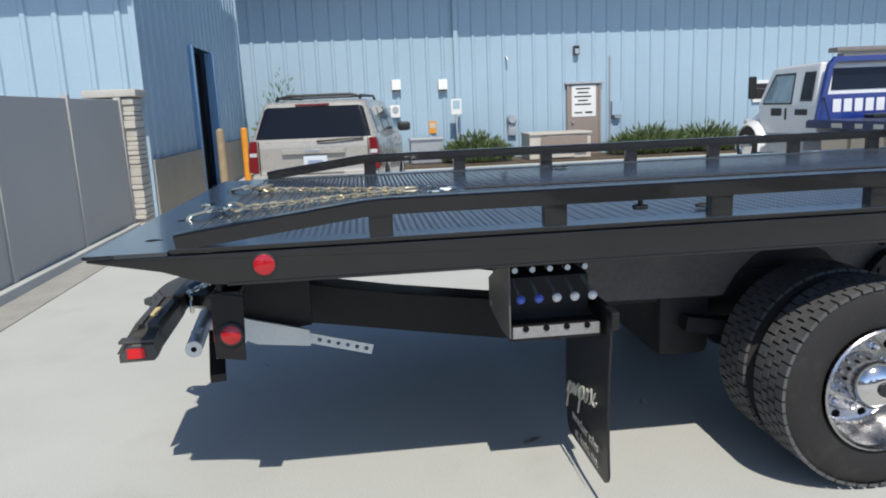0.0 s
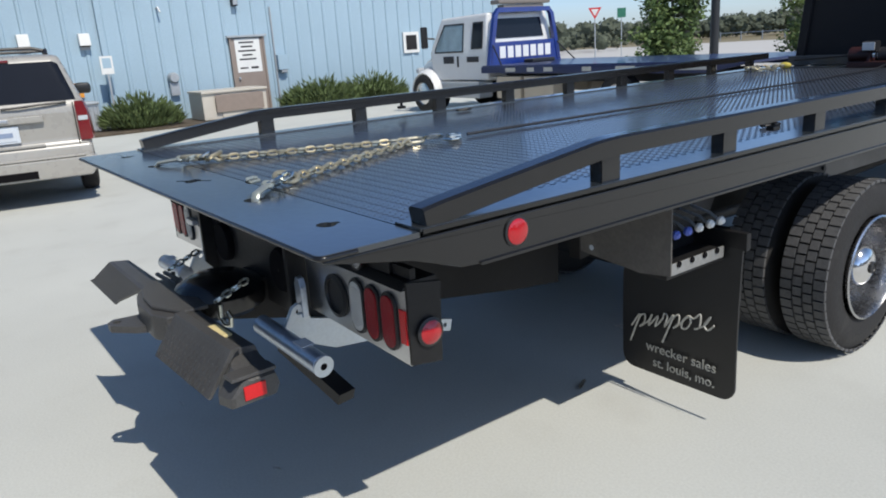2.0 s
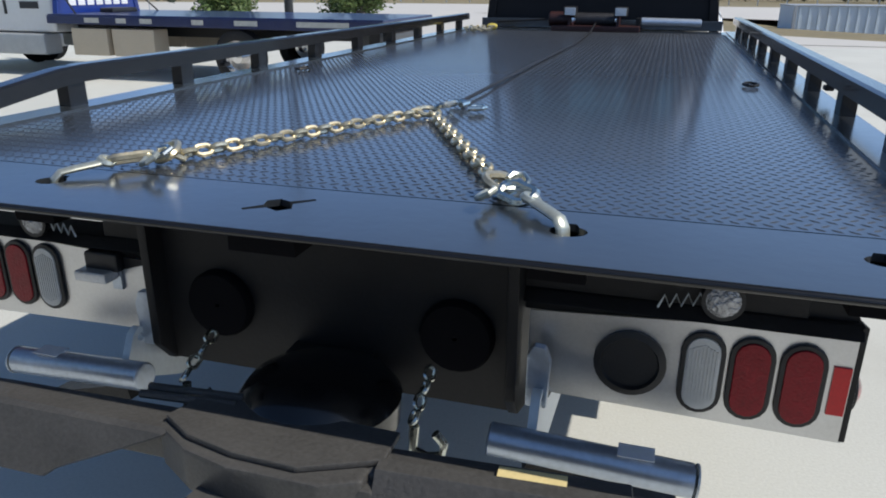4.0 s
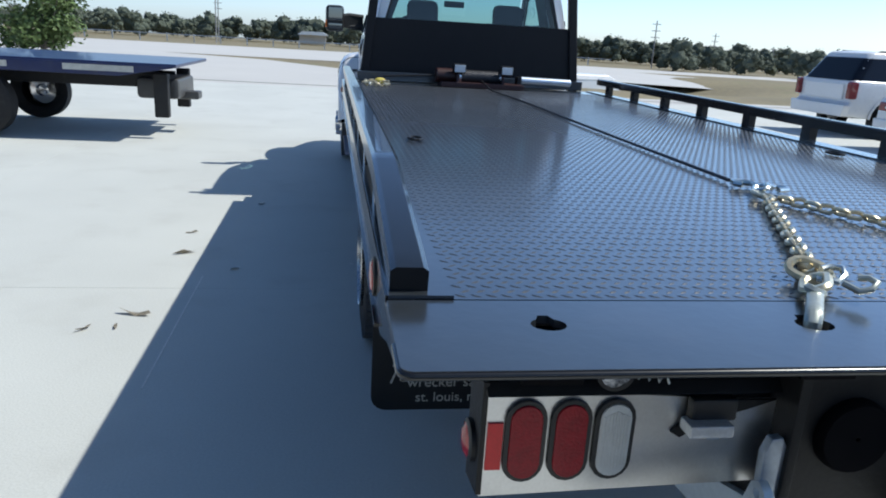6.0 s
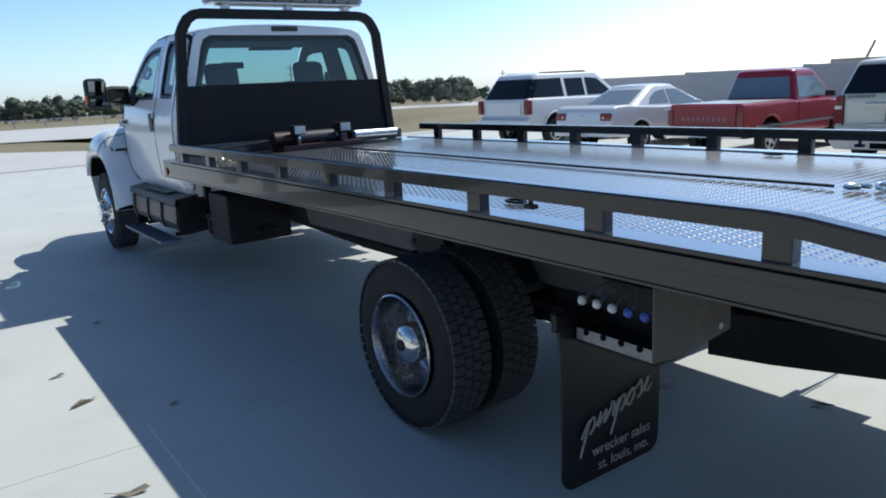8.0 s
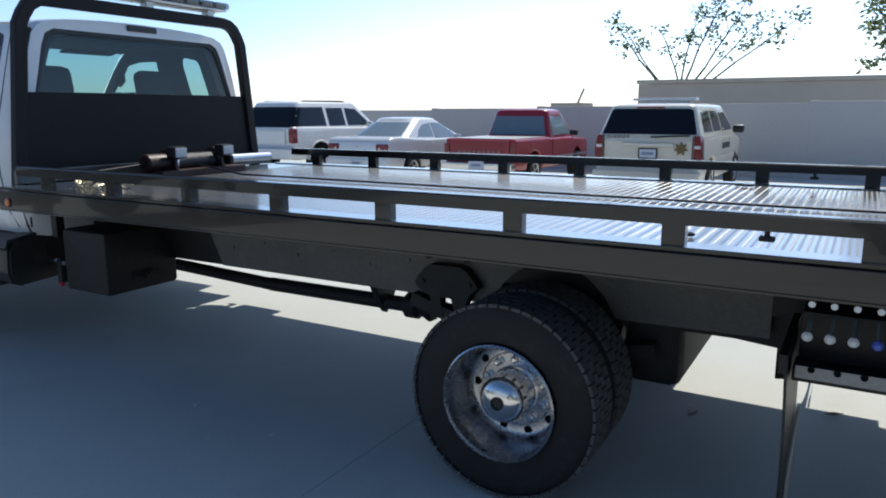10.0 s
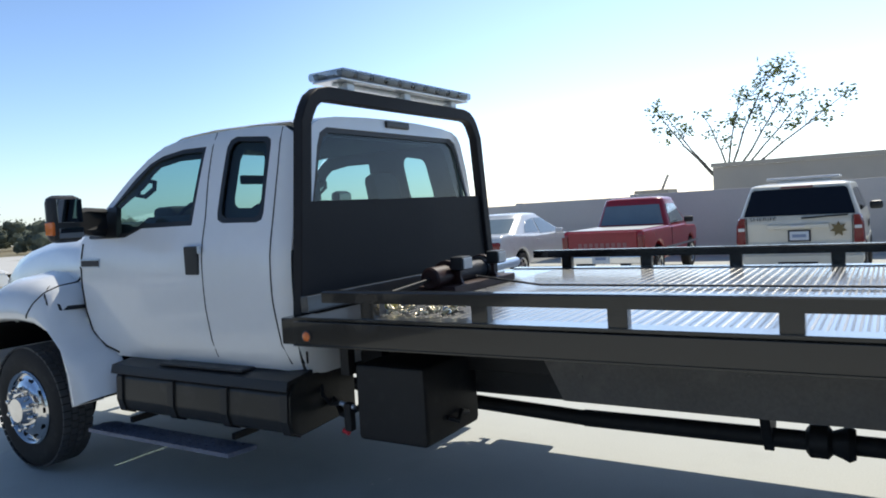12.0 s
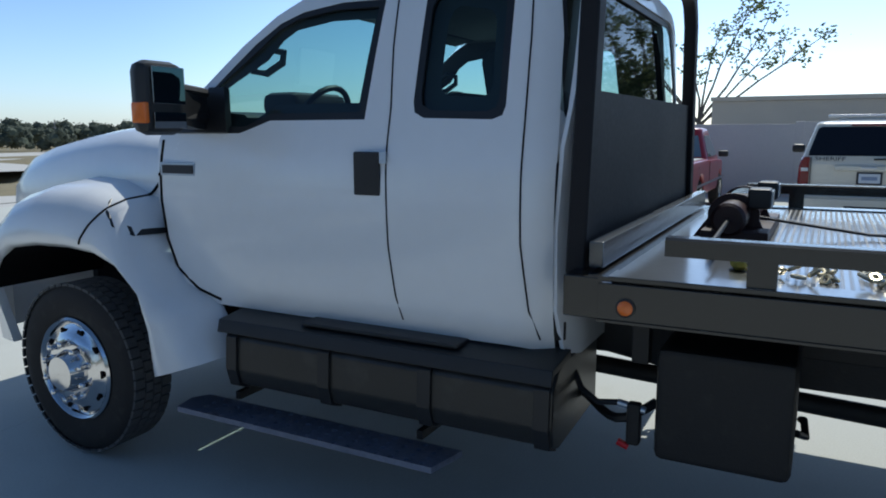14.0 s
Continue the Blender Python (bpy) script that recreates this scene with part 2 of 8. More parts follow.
    winglass=surf("dark_tinted_car_glass", (0.008, 0.010, 0.016), 0.05, var=0.1, spec=0.3),
)


# ---- building blocks ----
def thing(name, label, category, group="", kind=""):
    return tagged(new(name), label, category, group, kind)


def meshof(bm, name, smooth=0.0):
    me = bpy.data.meshes.new(name)
    if smooth:
        for f in bm.faces:
            f.smooth = True
        for e in bm.edges:
            if len(e.link_faces) != 2 or e.calc_face_angle(0) > radians(smooth):
                e.smooth = False
    bm.normal_update()
    bm.to_mesh(me)
    bm.free()
    if smooth and len(me.polygons) < 5000:
        flat_normals(me, math.cos(radians(smooth)))
    return me


def flat_normals(me, limit):
    """Normals weighted by face area, so that bevels do not bend the shading of flat faces."""
    round_v = [[] for _ in me.vertices]
    for p in me.polygons:
        n, a = p.normal.copy(), p.area
        for v in p.vertices:
            round_v[v].append((n, a))
    out = []
    for p in me.polygons:
        for v in p.vertices:
            n = Vector((0, 0, 0))
            for m, a in round_v[v]:
                if m.dot(p.normal) > limit:
                    n += m * a
            out.append(n.normalized() if n.length > 1e-12 else p.normal.copy())
    me.normals_split_custom_set(out)


def part(name, bm, material, parent, label="", smooth=38, recalc=True):
    if recalc:
        bmesh.ops.recalc_face_normals(bm, faces=bm.faces)
    ob = new(name, meshof(bm, name, smooth))
    ob.data.materials.append(M[material] if isinstance(material, str) else material)
    ob.parent = parent
    return tagged(ob, label)


def again(ob, parent, m=None):
    """One more part on the same mesh."""
    o = ob.copy()
    scene.collection.objects.link(o)
    o.parent = parent
    if m is not None:
        o.matrix_basis = m
    return o


def solo(name, bm, material, label, category, group="", kind="", smooth=38):
    return tagged(part(name, bm, material, None, smooth=smooth), label, category, group, kind)


def box(c, s, bevel=0.0, bm=None, rot=None):
    b = bmesh.new()
    bmesh.ops.create_cube(b, size=1.0, matrix=Matrix.Diagonal((*s, 1)))
    if bevel:
        bmesh.ops.bevel(b, geom=list(b.edges), offset=bevel, segments=2, profile=0.5, affect="EDGES")
    m = Matrix.Translation(c) @ (rot if rot else Matrix())
    bmesh.ops.transform(b, matrix=m, verts=b.verts)
    return join(bm, b)


def join(bm, b):
    if bm is None:
        return b
    me = bpy.data.meshes.new("tmp")
    b.to_mesh(me)
    b.free()
    bm.from_mesh(me)
    bpy.data.meshes.remove(me)
    return bm


def along(a, b):
    """Pose whose z axis runs from a to b."""
    a, b = Vector(a), Vector(b)
    return Matrix.Translation(a) @ (b - a).to_track_quat("Z", "Y").to_matrix().to_4x4()


def lathe(profile, a, b, seg=24, bm=None, cap=True):
    """Turns (radius, height) round the line from a towards b."""
    bb = bmesh.new()
    m = along(a, b)
    rings = []
    for r, h in profile:
        rings.append([bb.verts.new(m @ Vector((r * math.cos(2 * math.pi * i / seg), r * math.sin(2 * math.pi * i / seg), h))) for i in range(seg)])
    for p, q in zip(rings, rings[1:]):
        for i in range(seg):
            bb.faces.new((p[i], p[(i + 1) % seg], q[(i + 1) % seg], q[i]))
    if cap:
        bb.faces.new(rings[0][::-1])
        bb.faces.new(rings[-1])
    return join(bm, bb)


def rod(a, b, r, seg=14, bm=None, bevel=0.0):
    L = (Vector(b) - Vector(a)).length
    prof = [(r, 0), (r, L)] if not bevel else [(r - bevel, 0), (r, bevel), (r, L - bevel), (r - bevel, L)]
    return lathe(prof, a, b, seg, bm)


def prism(poly, axis, lo, hi, bevel=0.0, bm=None):
    """A polygon in the two other axes (in order), pulled from lo to hi along axis."""
    b = bmesh.new()
    def P(u, v, w):
        return {"x": (w, u, v), "y": (u, w, v), "z": (u, v, w)}[axis]
    p = [b.verts.new(P(u, v, lo)) for u, v in poly]
    q = [b.verts.new(P(u, v, hi)) for u, v in poly]
    b.faces.new(p[::-1])
    b.faces.new(q)
    k = len(p)
    for i in range(k):
        b.faces.new((p[i], p[(i + 1) % k], q[(i + 1) % k], q[i]))
    bmesh.ops.recalc_face_normals(b, faces=b.faces)
    if bevel:
        bmesh.ops.bevel(b, geom=list(b.edges), offset=bevel, segments=2, profile=0.5, affect="EDGES")
    return join(bm, b)


def loft(rings, closed=True, caps=True, bm=None):
    """Joins rings of equal numbers of points."""
    b = bmesh.new()
    R = [[b.verts.new(p) for p in ring] for ring in rings]
    k = len(R[0])
    for p, q in zip(R, R[1:]):
        for i in range(k if closed else k - 1):
            b.faces.new((p[i], p[(i + 1) % k], q[(i + 1) % k], q[i]))
    if caps and closed:
        b.faces.new(R[0][::-1])
        b.faces.new(R[-1])
    return join(bm, b)


def pipe(points, r, seg=8, bm=None, closed=False, section=None):
    """A tube (or a bar of the given section) along points."""
    pts = [Vector(p) for p in points]
    n = len(pts)
    rings = []
    ref = None
    for i, p in enumerate(pts):
        a = pts[i - 1] if i or closed else p
        c = pts[(i + 1) % n] if i < n - 1 or closed else p
        t = (c - a).normalized()
        if ref is None:
            ref = Vector((0, 0, 1)) if abs(t.z) < 0.9 else Vector((1, 0, 0))
        u = t.cross(ref).normalized()
        v = u.cross(t).normalized()
        ref = v
        if section:
            rings.append([p + u * x + v * y for x, y in section])
        else:
            rings.append([p + u * (r * math.cos(2 * math.pi * k / seg)) + v * (r * math.sin(2 * math.pi * k / seg)) for k in range(seg)])
    if closed:
        rings.append(rings[0])
    return loft(rings, caps=not closed, bm=bm)


def sheet(outline, holes, step, fn, thick=0.0, bm=None):
    """A sheet cut to an outline in (u, v) with holes, bent by fn(u, v), with a thickness."""
    from mathutils import geometry
    pts, edges, loops = [], [], [outline, *holes]
    def inside(p, poly):
        c = False
        for (x1, y1), (x2, y2) in zip(poly, poly[1:] + poly[:1]):
            if (y1 > p[1]) != (y2 > p[1]) and p[0] < (x2 - x1) * (p[1] - y1) / (y2 - y1) + x1:
                c = not c
        return c
    for loop in loops:
        s = len(pts)
        ring = []
        for (x1, y1), (x2, y2) in zip(loop, list(loop[1:]) + [loop[0]]):
            k = max(1, int(math.hypot(x2 - x1, y2 - y1) / (step * 1.3)))
            ring += [(x1 + (x2 - x1) * i / k, y1 + (y2 - y1) * i / k) for i in range(k)]
        pts += [Vector(p) for p in ring]
        edges += [(s + i, s + (i + 1) % len(ring)) for i in range(len(ring))]
    border = list(pts)
    us, vs = [p[0] for p in outline], [p[1] for p in outline]
    u = min(us) + step * 0.5
    while u < max(us):
        v = min(vs) + step * 0.5
        while v < max(vs):
            if inside((u, v), outline) and not any(inside((u, v), h) for h in holes) and all((q - Vector((u, v))).length > step * 0.45 for q in border):
                pts.append(Vector((u, v)))
            v += step
        u += step
    ov, oe, of, *_ = geometry.delaunay_2d_cdt(pts, edges, [], 0, 1e-5)
    b = bmesh.new()
    V = [b.verts.new(fn(p.x, p.y)) for p in ov]
    for f in of:
        c = sum((ov[i] for i in f), Vector((0, 0))) / len(f)
        if inside(c, outline) and not any(inside(c, h) for h in holes):
            b.faces.new([V[i] for i in f])
    for v in [v for v in b.verts if not v.link_faces]:
        b.verts.remove(v)
    bmesh.ops.recalc_face_normals(b, faces=b.faces)
    if thick:
        bmesh.ops.solidify(b, geom=list(b.faces), thickness=thick)
    return join(bm, b)


def rounded(w, h, r, k=4, cx=0.0, cy=0.0):
    pts = []
    for sx, sy, a in ((1, 1, 0), (-1, 1, 90), (-1, -1, 180), (1, -1, 270)):
        for i in range(k + 1):
            t = radians(a + 90 * i / k)
            pts.append((cx + sx * (w / 2 - r) + r * math.cos(t), cy + sy * (h / 2 - r) + r * math.sin(t)))
    return pts


def circle(r, k=20, cx=0.0, cy=0.0):
    return [(cx + r * math.cos(2 * math.pi * i / k), cy + r * math.sin(2 * math.pi * i / k)) for i in range(k)]


def words(text, size, m, depth=0.001, name="lettering"):
    c = bpy.data.curves.new(name, "FONT")
    c.body, c.size, c.extrude, c.align_x, c.align_y = text, size, depth, "CENTER", "CENTER"
    o = new(name, c)
    dg = bpy.context.evaluated_depsgraph_get()
    me = bpy.data.meshes.new_from_object(o.evaluated_get(dg))
    bpy.data.objects.remove(o)
    b = bmesh.new()
    b.from_mesh(me)
    bpy.data.meshes.remove(me)
    bmesh.ops.transform(b, matrix=m, verts=b.verts)
    return b


def mirrored(bm):
    b = bm.copy()
    bmesh.ops.transform(b, matrix=Matrix.Diagonal((-1, 1, 1, 1)), verts=b.verts)
    bmesh.ops.reverse_faces(b, faces=b.faces)
    return b


# ---- roll-back truck: bed ----
truck = thing("tow_truck", "white cab tow truck with long black tread-plate roll-back bed", "truck")
ZD, HW = 1.198, 1.295


def keyhole(cx, cy, s=1.0, turn=0.0, cross=False):
    if cross:
        base = [(0.075, 0.006), (0.026, 0.009), (0.014, 0.036), (-0.014, 0.036), (-0.026, 0.010), (-0.070, 0.006), (-0.070, -0.006), (-0.026, -0.010), (-0.014, -0.040), (0.016, -0.040), (0.026, -0.009), (0.075, -0.006)]
    else:
        base = [(0.042 * math.cos(a), 0.036 * math.sin(a)) for a in [radians(i) for i in range(-60, 241, 25)]] + [(-0.012, -0.055), (0.012, -0.055)]
    c, d = math.cos(radians(turn)), math.sin(radians(turn))
    return [(cx + s * (x * c - y * d), cy + s * (x * d + y * c)) for x, y in base]


TAIL_HOLES = [keyhole(1.035, 0.158, 0.72, turn=180), keyhole(-1.04, 0.165, 0.72, turn=180), keyhole(0.545, 0.158, 0.8, turn=180), keyhole(-0.565, 0.165, 0.8, turn=180), keyhole(-0.012, 0.152, turn=42, cross=True)]
CORNER = [(HW - 0.02 + 0.02 * math.sin(radians(a)), 0.02 - 0.02 * math.cos(radians(a))) for a in range(0, 91, 15)]
tail = sheet([(-x, y) for x, y in reversed(CORNER)] + CORNER + [(HW, 0.275), (-HW, 0.275)], TAIL_HOLES, 0.14, lambda u, v: (u, v, ZD), 0.014)
part("tail_plate", tail, "deck", truck, "smooth black tail plate with keyhole slots", smooth=20)
part("tail_edge", pipe([(-HW, 0.10, ZD - 0.008)] + [(-x, y, ZD - 0.008) for x, y in reversed(CORNER)] + [(x, y, ZD - 0.008) for x, y in CORNER] + [(HW, 0.10, ZD - 0.008)], 0.0065, 8), "black", truck, "rounded worn tail edge", smooth=60)
# unseen strip added below the seam to stop sun shining through
part("tail_seam_backing", box((0, 0.278, ZD - 0.035), (2 * HW - 0.12, 0.06, 0.02), 0.002), "satin", truck)
for cx, cy in ((1.035, 0.165), (-1.045, 0.16), (0.535, 0.165), (-0.565, 0.165), (-0.012, 0.152)):
    # near-black block under each slot, painted as the shade below the deck
    part("slot_pocket", box((cx, cy, ZD - 0.05), (0.14 if abs(cx) < 0.1 else 0.1, 0.15 if abs(cx) < 0.1 else 0.12, 0.05)), "hole", truck)
part("deck_plate", box((0, 3.325, ZD - 0.007), (2 * HW - 0.1, 6.09, 0.014)), "deck", truck, "black steel tread plate deck")
for s in (-1, 1):
    part("edge_strip", box((s * (HW - 0.06), 3.325, ZD + 0.003), (0.115, 6.09, 0.008)), "deck", truck)


def tread(x0, x1, y0, y1, pitch):
    """Raised lugs of tread plate, alternately turned."""
    V, F = [], []
    ny, nx = int((y1 - y0) / pitch / 0.9), int((x1 - x0) / pitch)
    L, w, h = pitch * 0.46, pitch * 0.18, 0.0014
    for j in range(ny):
        for i in range(nx):
            cx, cy = x0 + (i + 0.25 + 0.5 * (j % 2)) * pitch, y0 + (j + 0.5) * pitch * 0.9
            a = radians(38 if j % 2 else -38)
            c, s = math.cos(a), math.sin(a)
            k = len(V)
            for u, v, z in ((-L, 0, 0), (0, -w, 0), (L, 0, 0), (0, w, 0), (-L * 0.45, 0, h), (L * 0.45, 0, h)):
                V.append((cx + u * c - v * s, cy + u * s + v * c, ZD + z))
            F += [(k, k + 1, k + 4), (k + 1, k + 5, k + 4), (k + 1, k + 2, k + 5), (k + 2, k + 3, k + 5), (k + 3, k + 4, k + 5), (k + 3, k, k + 4)]
    me = bpy.data.meshes.new("tread")
    me.from_pydata(V, [], F)
    ob = new("tread", me)
    me.materials.append(M["lug"])
    ob.parent = truck
    return tagged(ob, "raised lugs of tread plate", kind="stuff")


tread(-1.17, 1.17, 0.285, 6.0, 0.028)

POSTS = [0.99 + 0.617 * i for i in range(9)]
beam_poly = [(0.012, 1.176), (0.012, 1.1825), (6.40, 1.1825), (6.40, 1.060), (3.2, 1.078), (0.46, 1.074), (0.40, 1.078), (0.25, 1.130)]
post_mesh = None
for s in (-1, 1):
    lo, hi = (HW - 0.05, HW) if s > 0 else (-HW, -HW + 0.05)
    part("side_beam", prism(beam_poly, "x", lo, hi, 0.004), "black", truck, "long black steel side beam tapering at the tail")
    part("beam_flange", pipe([(s * (HW - 0.008), 0.46, 1.076), (s * (HW - 0.008), 3.2, 1.077), (s * (HW - 0.008), 6.40, 1.060)], 0, section=[(-0.016, -0.004), (0.016, -0.004), (0.016, 0.004), (-0.016, 0.004)]), "black", truck)
    part("beam_lip", pipe([(s * (HW - 0.003), 0.285, 1.197), (s * (HW - 0.003), 6.40, 1.197)], 0, section=[(-0.005, -0.006), (0.005, -0.006), (0.005, 0.006), (-0.005, 0.006)]), "black", truck)
    X = s * 1.255
    sec = [(-0.034, -0.028), (0.034, -0.028), (0.034, 0.022), (0.024, 0.029), (-0.024, 0.029), (-0.034, 0.022)]
    part("stake_rail", pipe([(X, 0.30, 1.222), (X, 0.36, 1.232), (X, 0.93, 1.304), (X, 1.02, 1.309), (X, 6.2, 1.309)], 0, section=sec), "black", truck, "black stake rail with a sloping tail end", smooth=20)
    for y in POSTS:
        if post_mesh is None:
            post_mesh = part("rail_post", box((0, 0, 1.243), (0.05, 0.082, 0.085), 0.004), "black", truck)
            post_mesh.location = (X, y, 0)
        else:
            o = again(post_mesh, truck)
            o.location = (X, y, 0)
    part("rail_pin", rod((X, 1.924, 1.33), (X, 1.924, 1.25), 0.009, bm=box((X, 1.924, 1.252), (0.032, 0.05, 0.018), 0.005)), "satin", truck)
    for name, y, z, r, mt, lb in (("side_marker", 0.588, 1.136, 0.036, "redlens", "round red side marker lamp"), ("side_marker", 6.31, 1.108, 0.024, "amber", "round amber side marker lamp")):
        ring = part("lamp_ring", lathe([(r + 0.007, 0), (r + 0.007, 0.005), (r, 0.007), (r, 0)], (s * HW, y, z), (s * (HW + 1), y, z), 24), "plastic", truck)
        part(name, lathe([(r, 0), (r, 0.008), (r * 0.8, 0.012), (0.002, 0.014)], (s * HW, y, z), (s * (HW + 1), y, z), 24), mt, ring, lb)
    # hooks lying by the rail
    part("deck_ring", pipe([(s * 1.03 + 0.030 * math.cos(a), (2.30 if s > 0 else 2.254) + 0.055 * math.sin(a), ZD + 0.012) for a in [radians(k * 36) for k in range(10)]], 0.006, 6, closed=True), "satin", truck)
    # long beams under the deck
    part("deck_sill", prism([(1.95, 0.80), (6.3, 0.80), (6.3, 1.18), (0.55, 1.18), (0.55, 1.06)], "x", s * 0.50 - 0.04, s * 0.50 + 0.04, 0.006), "satin", truck)
    part("chassis_rail", prism([(1.72, 0.62), (2.1, 0.655), (6.3, 0.655), (6.6, 0.70), (10.0, 0.70), (10.0, 0.88), (1.95, 0.88), (1.72, 0.80)], "x", s * 0.43 - 0.035, s * 0.43 + 0.035, 0.006), "chassis", truck)
for y in [0.62 + 0.42 * i for i in range(14)]:
    part("cross_member", box((0, y, 1.145), (2 * HW - 0.12, 0.05, 0.07), 0.004), "satin", truck)
# central box behind the tail, and the beam below the plate
part("tail_box", prism([(0.34, 0.70), (0.42, 0.70), (0.42, 1.18), (0.34, 1.18)], "x", -0.455, 0.44, 0.004), "satin", truck)
for x in (-0.455, 0.43):
    part("tail_cheek", prism([(0.285, 0.76), (0.335, 0.70), (0.50, 0.64), (0.66, 0.66), (0.66, 1.18), (0.285, 1.18)], "x", x - 0.012, x + 0.012, 0.004), "satin", truck)
part("tail_beam", box((0, 0.40, 1.15), (1.98, 0.05, 0.06), 0.004), "satin", truck)
for x in (-0.29, 0.30):
    part("rubber_cushion", lathe([(0.005, 0), (0.078, 0.0), (0.085, 0.012), (0.085, 0.03)], (x, 0.312, 0.875), (x, 1, 0.875), 22, cap=False), "hole", truck)

# ---- light panels ----
def oval(w, h, k=8):
    r = w / 2
    return [(r * math.cos(a), (h / 2 - r) + r * math.sin(a)) for a in [math.pi * i / k for i in range(k + 1)]] + [(r * math.cos(a), -(h / 2 - r) + r * math.sin(a)) for a in [math.pi + math.pi * i / k for i in range(k + 1)]]


for s in (-1, 1):
    inner, outer = 0.455, 1.088
    zl_, dx_ = (0.861, 0.0) if s > 0 else (0.872, -0.008)
    def on(u, v, s=s):
        return (s * u, 0.357, v)
    p = part("light_panel", sheet([(inner, 0.76), (outer, 0.745), (outer, 0.985), (inner, 0.95)], [], 0.2, on, 0.004), "alu", truck, "brushed aluminium tail light panel")
    part("panel_cap", prism([(0.335, 0.975), (0.46, 0.975), (0.46, 1.0), (0.36, 1.0)], "x", min(s * 0.44, s * outer), max(s * 0.44, s * outer), 0.004), "satin", truck)
    part("panel_end", prism([(0.352, 0.748), (0.46, 0.732), (0.47, 0.98), (0.352, 1.0)], "x", s * outer - 0.006, s * outer + 0.006, 0.002), "satin", truck)
    part("skirt_backing", box((s * 0.76, 0.385, 0.988 if s > 0 else 0.968), (0.64, 0.02, 0.09 if s > 0 else 0.05), 0.002), "satin", truck)
    part("tail_skirt", box((s * (0.715 if s > 0 else 0.54), 0.372, 1.055), (0.55 if s > 0 else 0.19, 0.016, 0.16), 0.003), "satin", truck, "black steel skirt above the lamps")
    wire = [(s * (0.80 - 0.011 * i), 0.352, 1.018 + (0.016 if i % 2 else -0.010) - 0.002 * i) for i in range(9)]
    part("lamp_wire", pipe(wire, 0.0028, 6), "paleb", truck, "loose pale lamp wire")
    for x, w, h, mt, nm in ((0.81, 0.066, 0.164, "ribbed", "reversing_lamp"), (0.902, 0.066, 0.164, "darkred", "tail_lamp"), (0.995, 0.066, 0.164, "darkred", "tail_lamp")):
        g = prism([(s * x + dx_ + a, zl_ + b) for a, b in oval(w + 0.020, h + 0.020)], "y", 0.343, 0.356, 0.003)
        ring = part("lamp_grommet", g, "plastic", truck)
        part(nm, prism([(s * x + dx_ + a, zl_ + b) for a, b in oval(w, h)], "y", 0.339, 0.348, 0.003), mt, ring)
        if mt == "ribbed":
            ribs_ = None
            for k in range(9):
                ribs_ = box((s * x + dx_ + 0.0065 * (k - 4), 0.3385, zl_), (0.0035, 0.003, h - 0.03 - 0.006 * abs(k - 4)), bm=ribs_)
            tagged(part("lens_ribbing", ribs_, "ribbed", ring, smooth=0), "", kind="stuff")
    if s > 0:
        part("round_blank", lathe([(0.074, 0.0), (0.074, 0.012), (0.060, 0.016), (0.056, 0.008), (0.002, 0.008)], (0.669, 0.356, 0.860), (0.669, 0, 0.860), 28), "plastic", truck, "round black rubber blank")
    part("reflector", box((s * 1.064, 0.351, 0.86), (0.032, 0.006, 0.105), 0.001), "redtape", truck, "red rectangular reflector")
    ring = part("lamp_ring", lathe([(0.045, 0), (0.045, 0.01), (0.036, 0.014), (0.036, 0.0)], (s * (outer + 0.006), 0.417, 0.838), (s * 3, 0.417, 0.838), 22), "plastic", truck)
    part("side_marker", lathe([(0.036, 0), (0.036, 0.014), (0.022, 0.022), (0.002, 0.024)], (s * (outer + 0.006), 0.417, 0.838), (s * 3, 0.417, 0.838), 22), "redlens", ring, "round red side marker lamp")
    lamp = part("work_lamp", lathe([(0.02, 0.03), (0.034, 0.026), (0.041, 0.010), (0.041, 0.0), (0.036, 0.0)], (s * 0.832, 0.34, 1.024), (s * 0.832, 1, 1.016), 22), "plastic", truck, "small round work lamp")
    part("work_lamp_glass", lathe([(0.036, 0.0), (0.025, -0.007), (0.002, -0.010)], (s * 0.832, 0.342, 1.024), (s * 0.832, 1, 1.016), 22), "lampglass", lamp)
    # receiver pins and steel arms
    pin = part("receiver_pin", lathe([(0.028, 0.0), (0.034, 0.004), (0.034, 0.40), (0.028, 0.404)], (s * 0.41, 0.18, 0.735), (s * 0.812, 0.205, 0.702), 22), "zinc", truck, "zinc plated receiver pin")
    part("pin_face", lathe([(0.035, 0.0), (0.035, 0.004), (0.012, 0.004), (0.012, -0.02)], (s * 0.814, 0.2052, 0.7015), (s * 1.6, 0.254, 0.637), 22, cap=False), "paleb", pin)
    part("pin_hole", lathe([(0.013, 0.0), (0.013, 0.002)], (s * 0.8145, 0.2052, 0.7015), (s * 1.6, 0.254, 0.637), 14), "hole", pin)
    # white patch painted as the bright reflection on the pin
    part("pin_label", box((s * 0.70, 0.2, 0.7475), (0.07, 0.045, 0.002), 0.0005), "signwhite", pin, "white patch painted as a glint on the pin")
    part("pin_bracket", prism([(s * 0.462, 0.75), (s * 0.508, 0.75), (s * 0.512, 0.86), (s * 0.50, 0.892), (s * 0.475, 0.895), (s * 0.462, 0.87)], "y", 0.295, 0.318, 0.004), "zinc", truck, "upright zinc bracket")
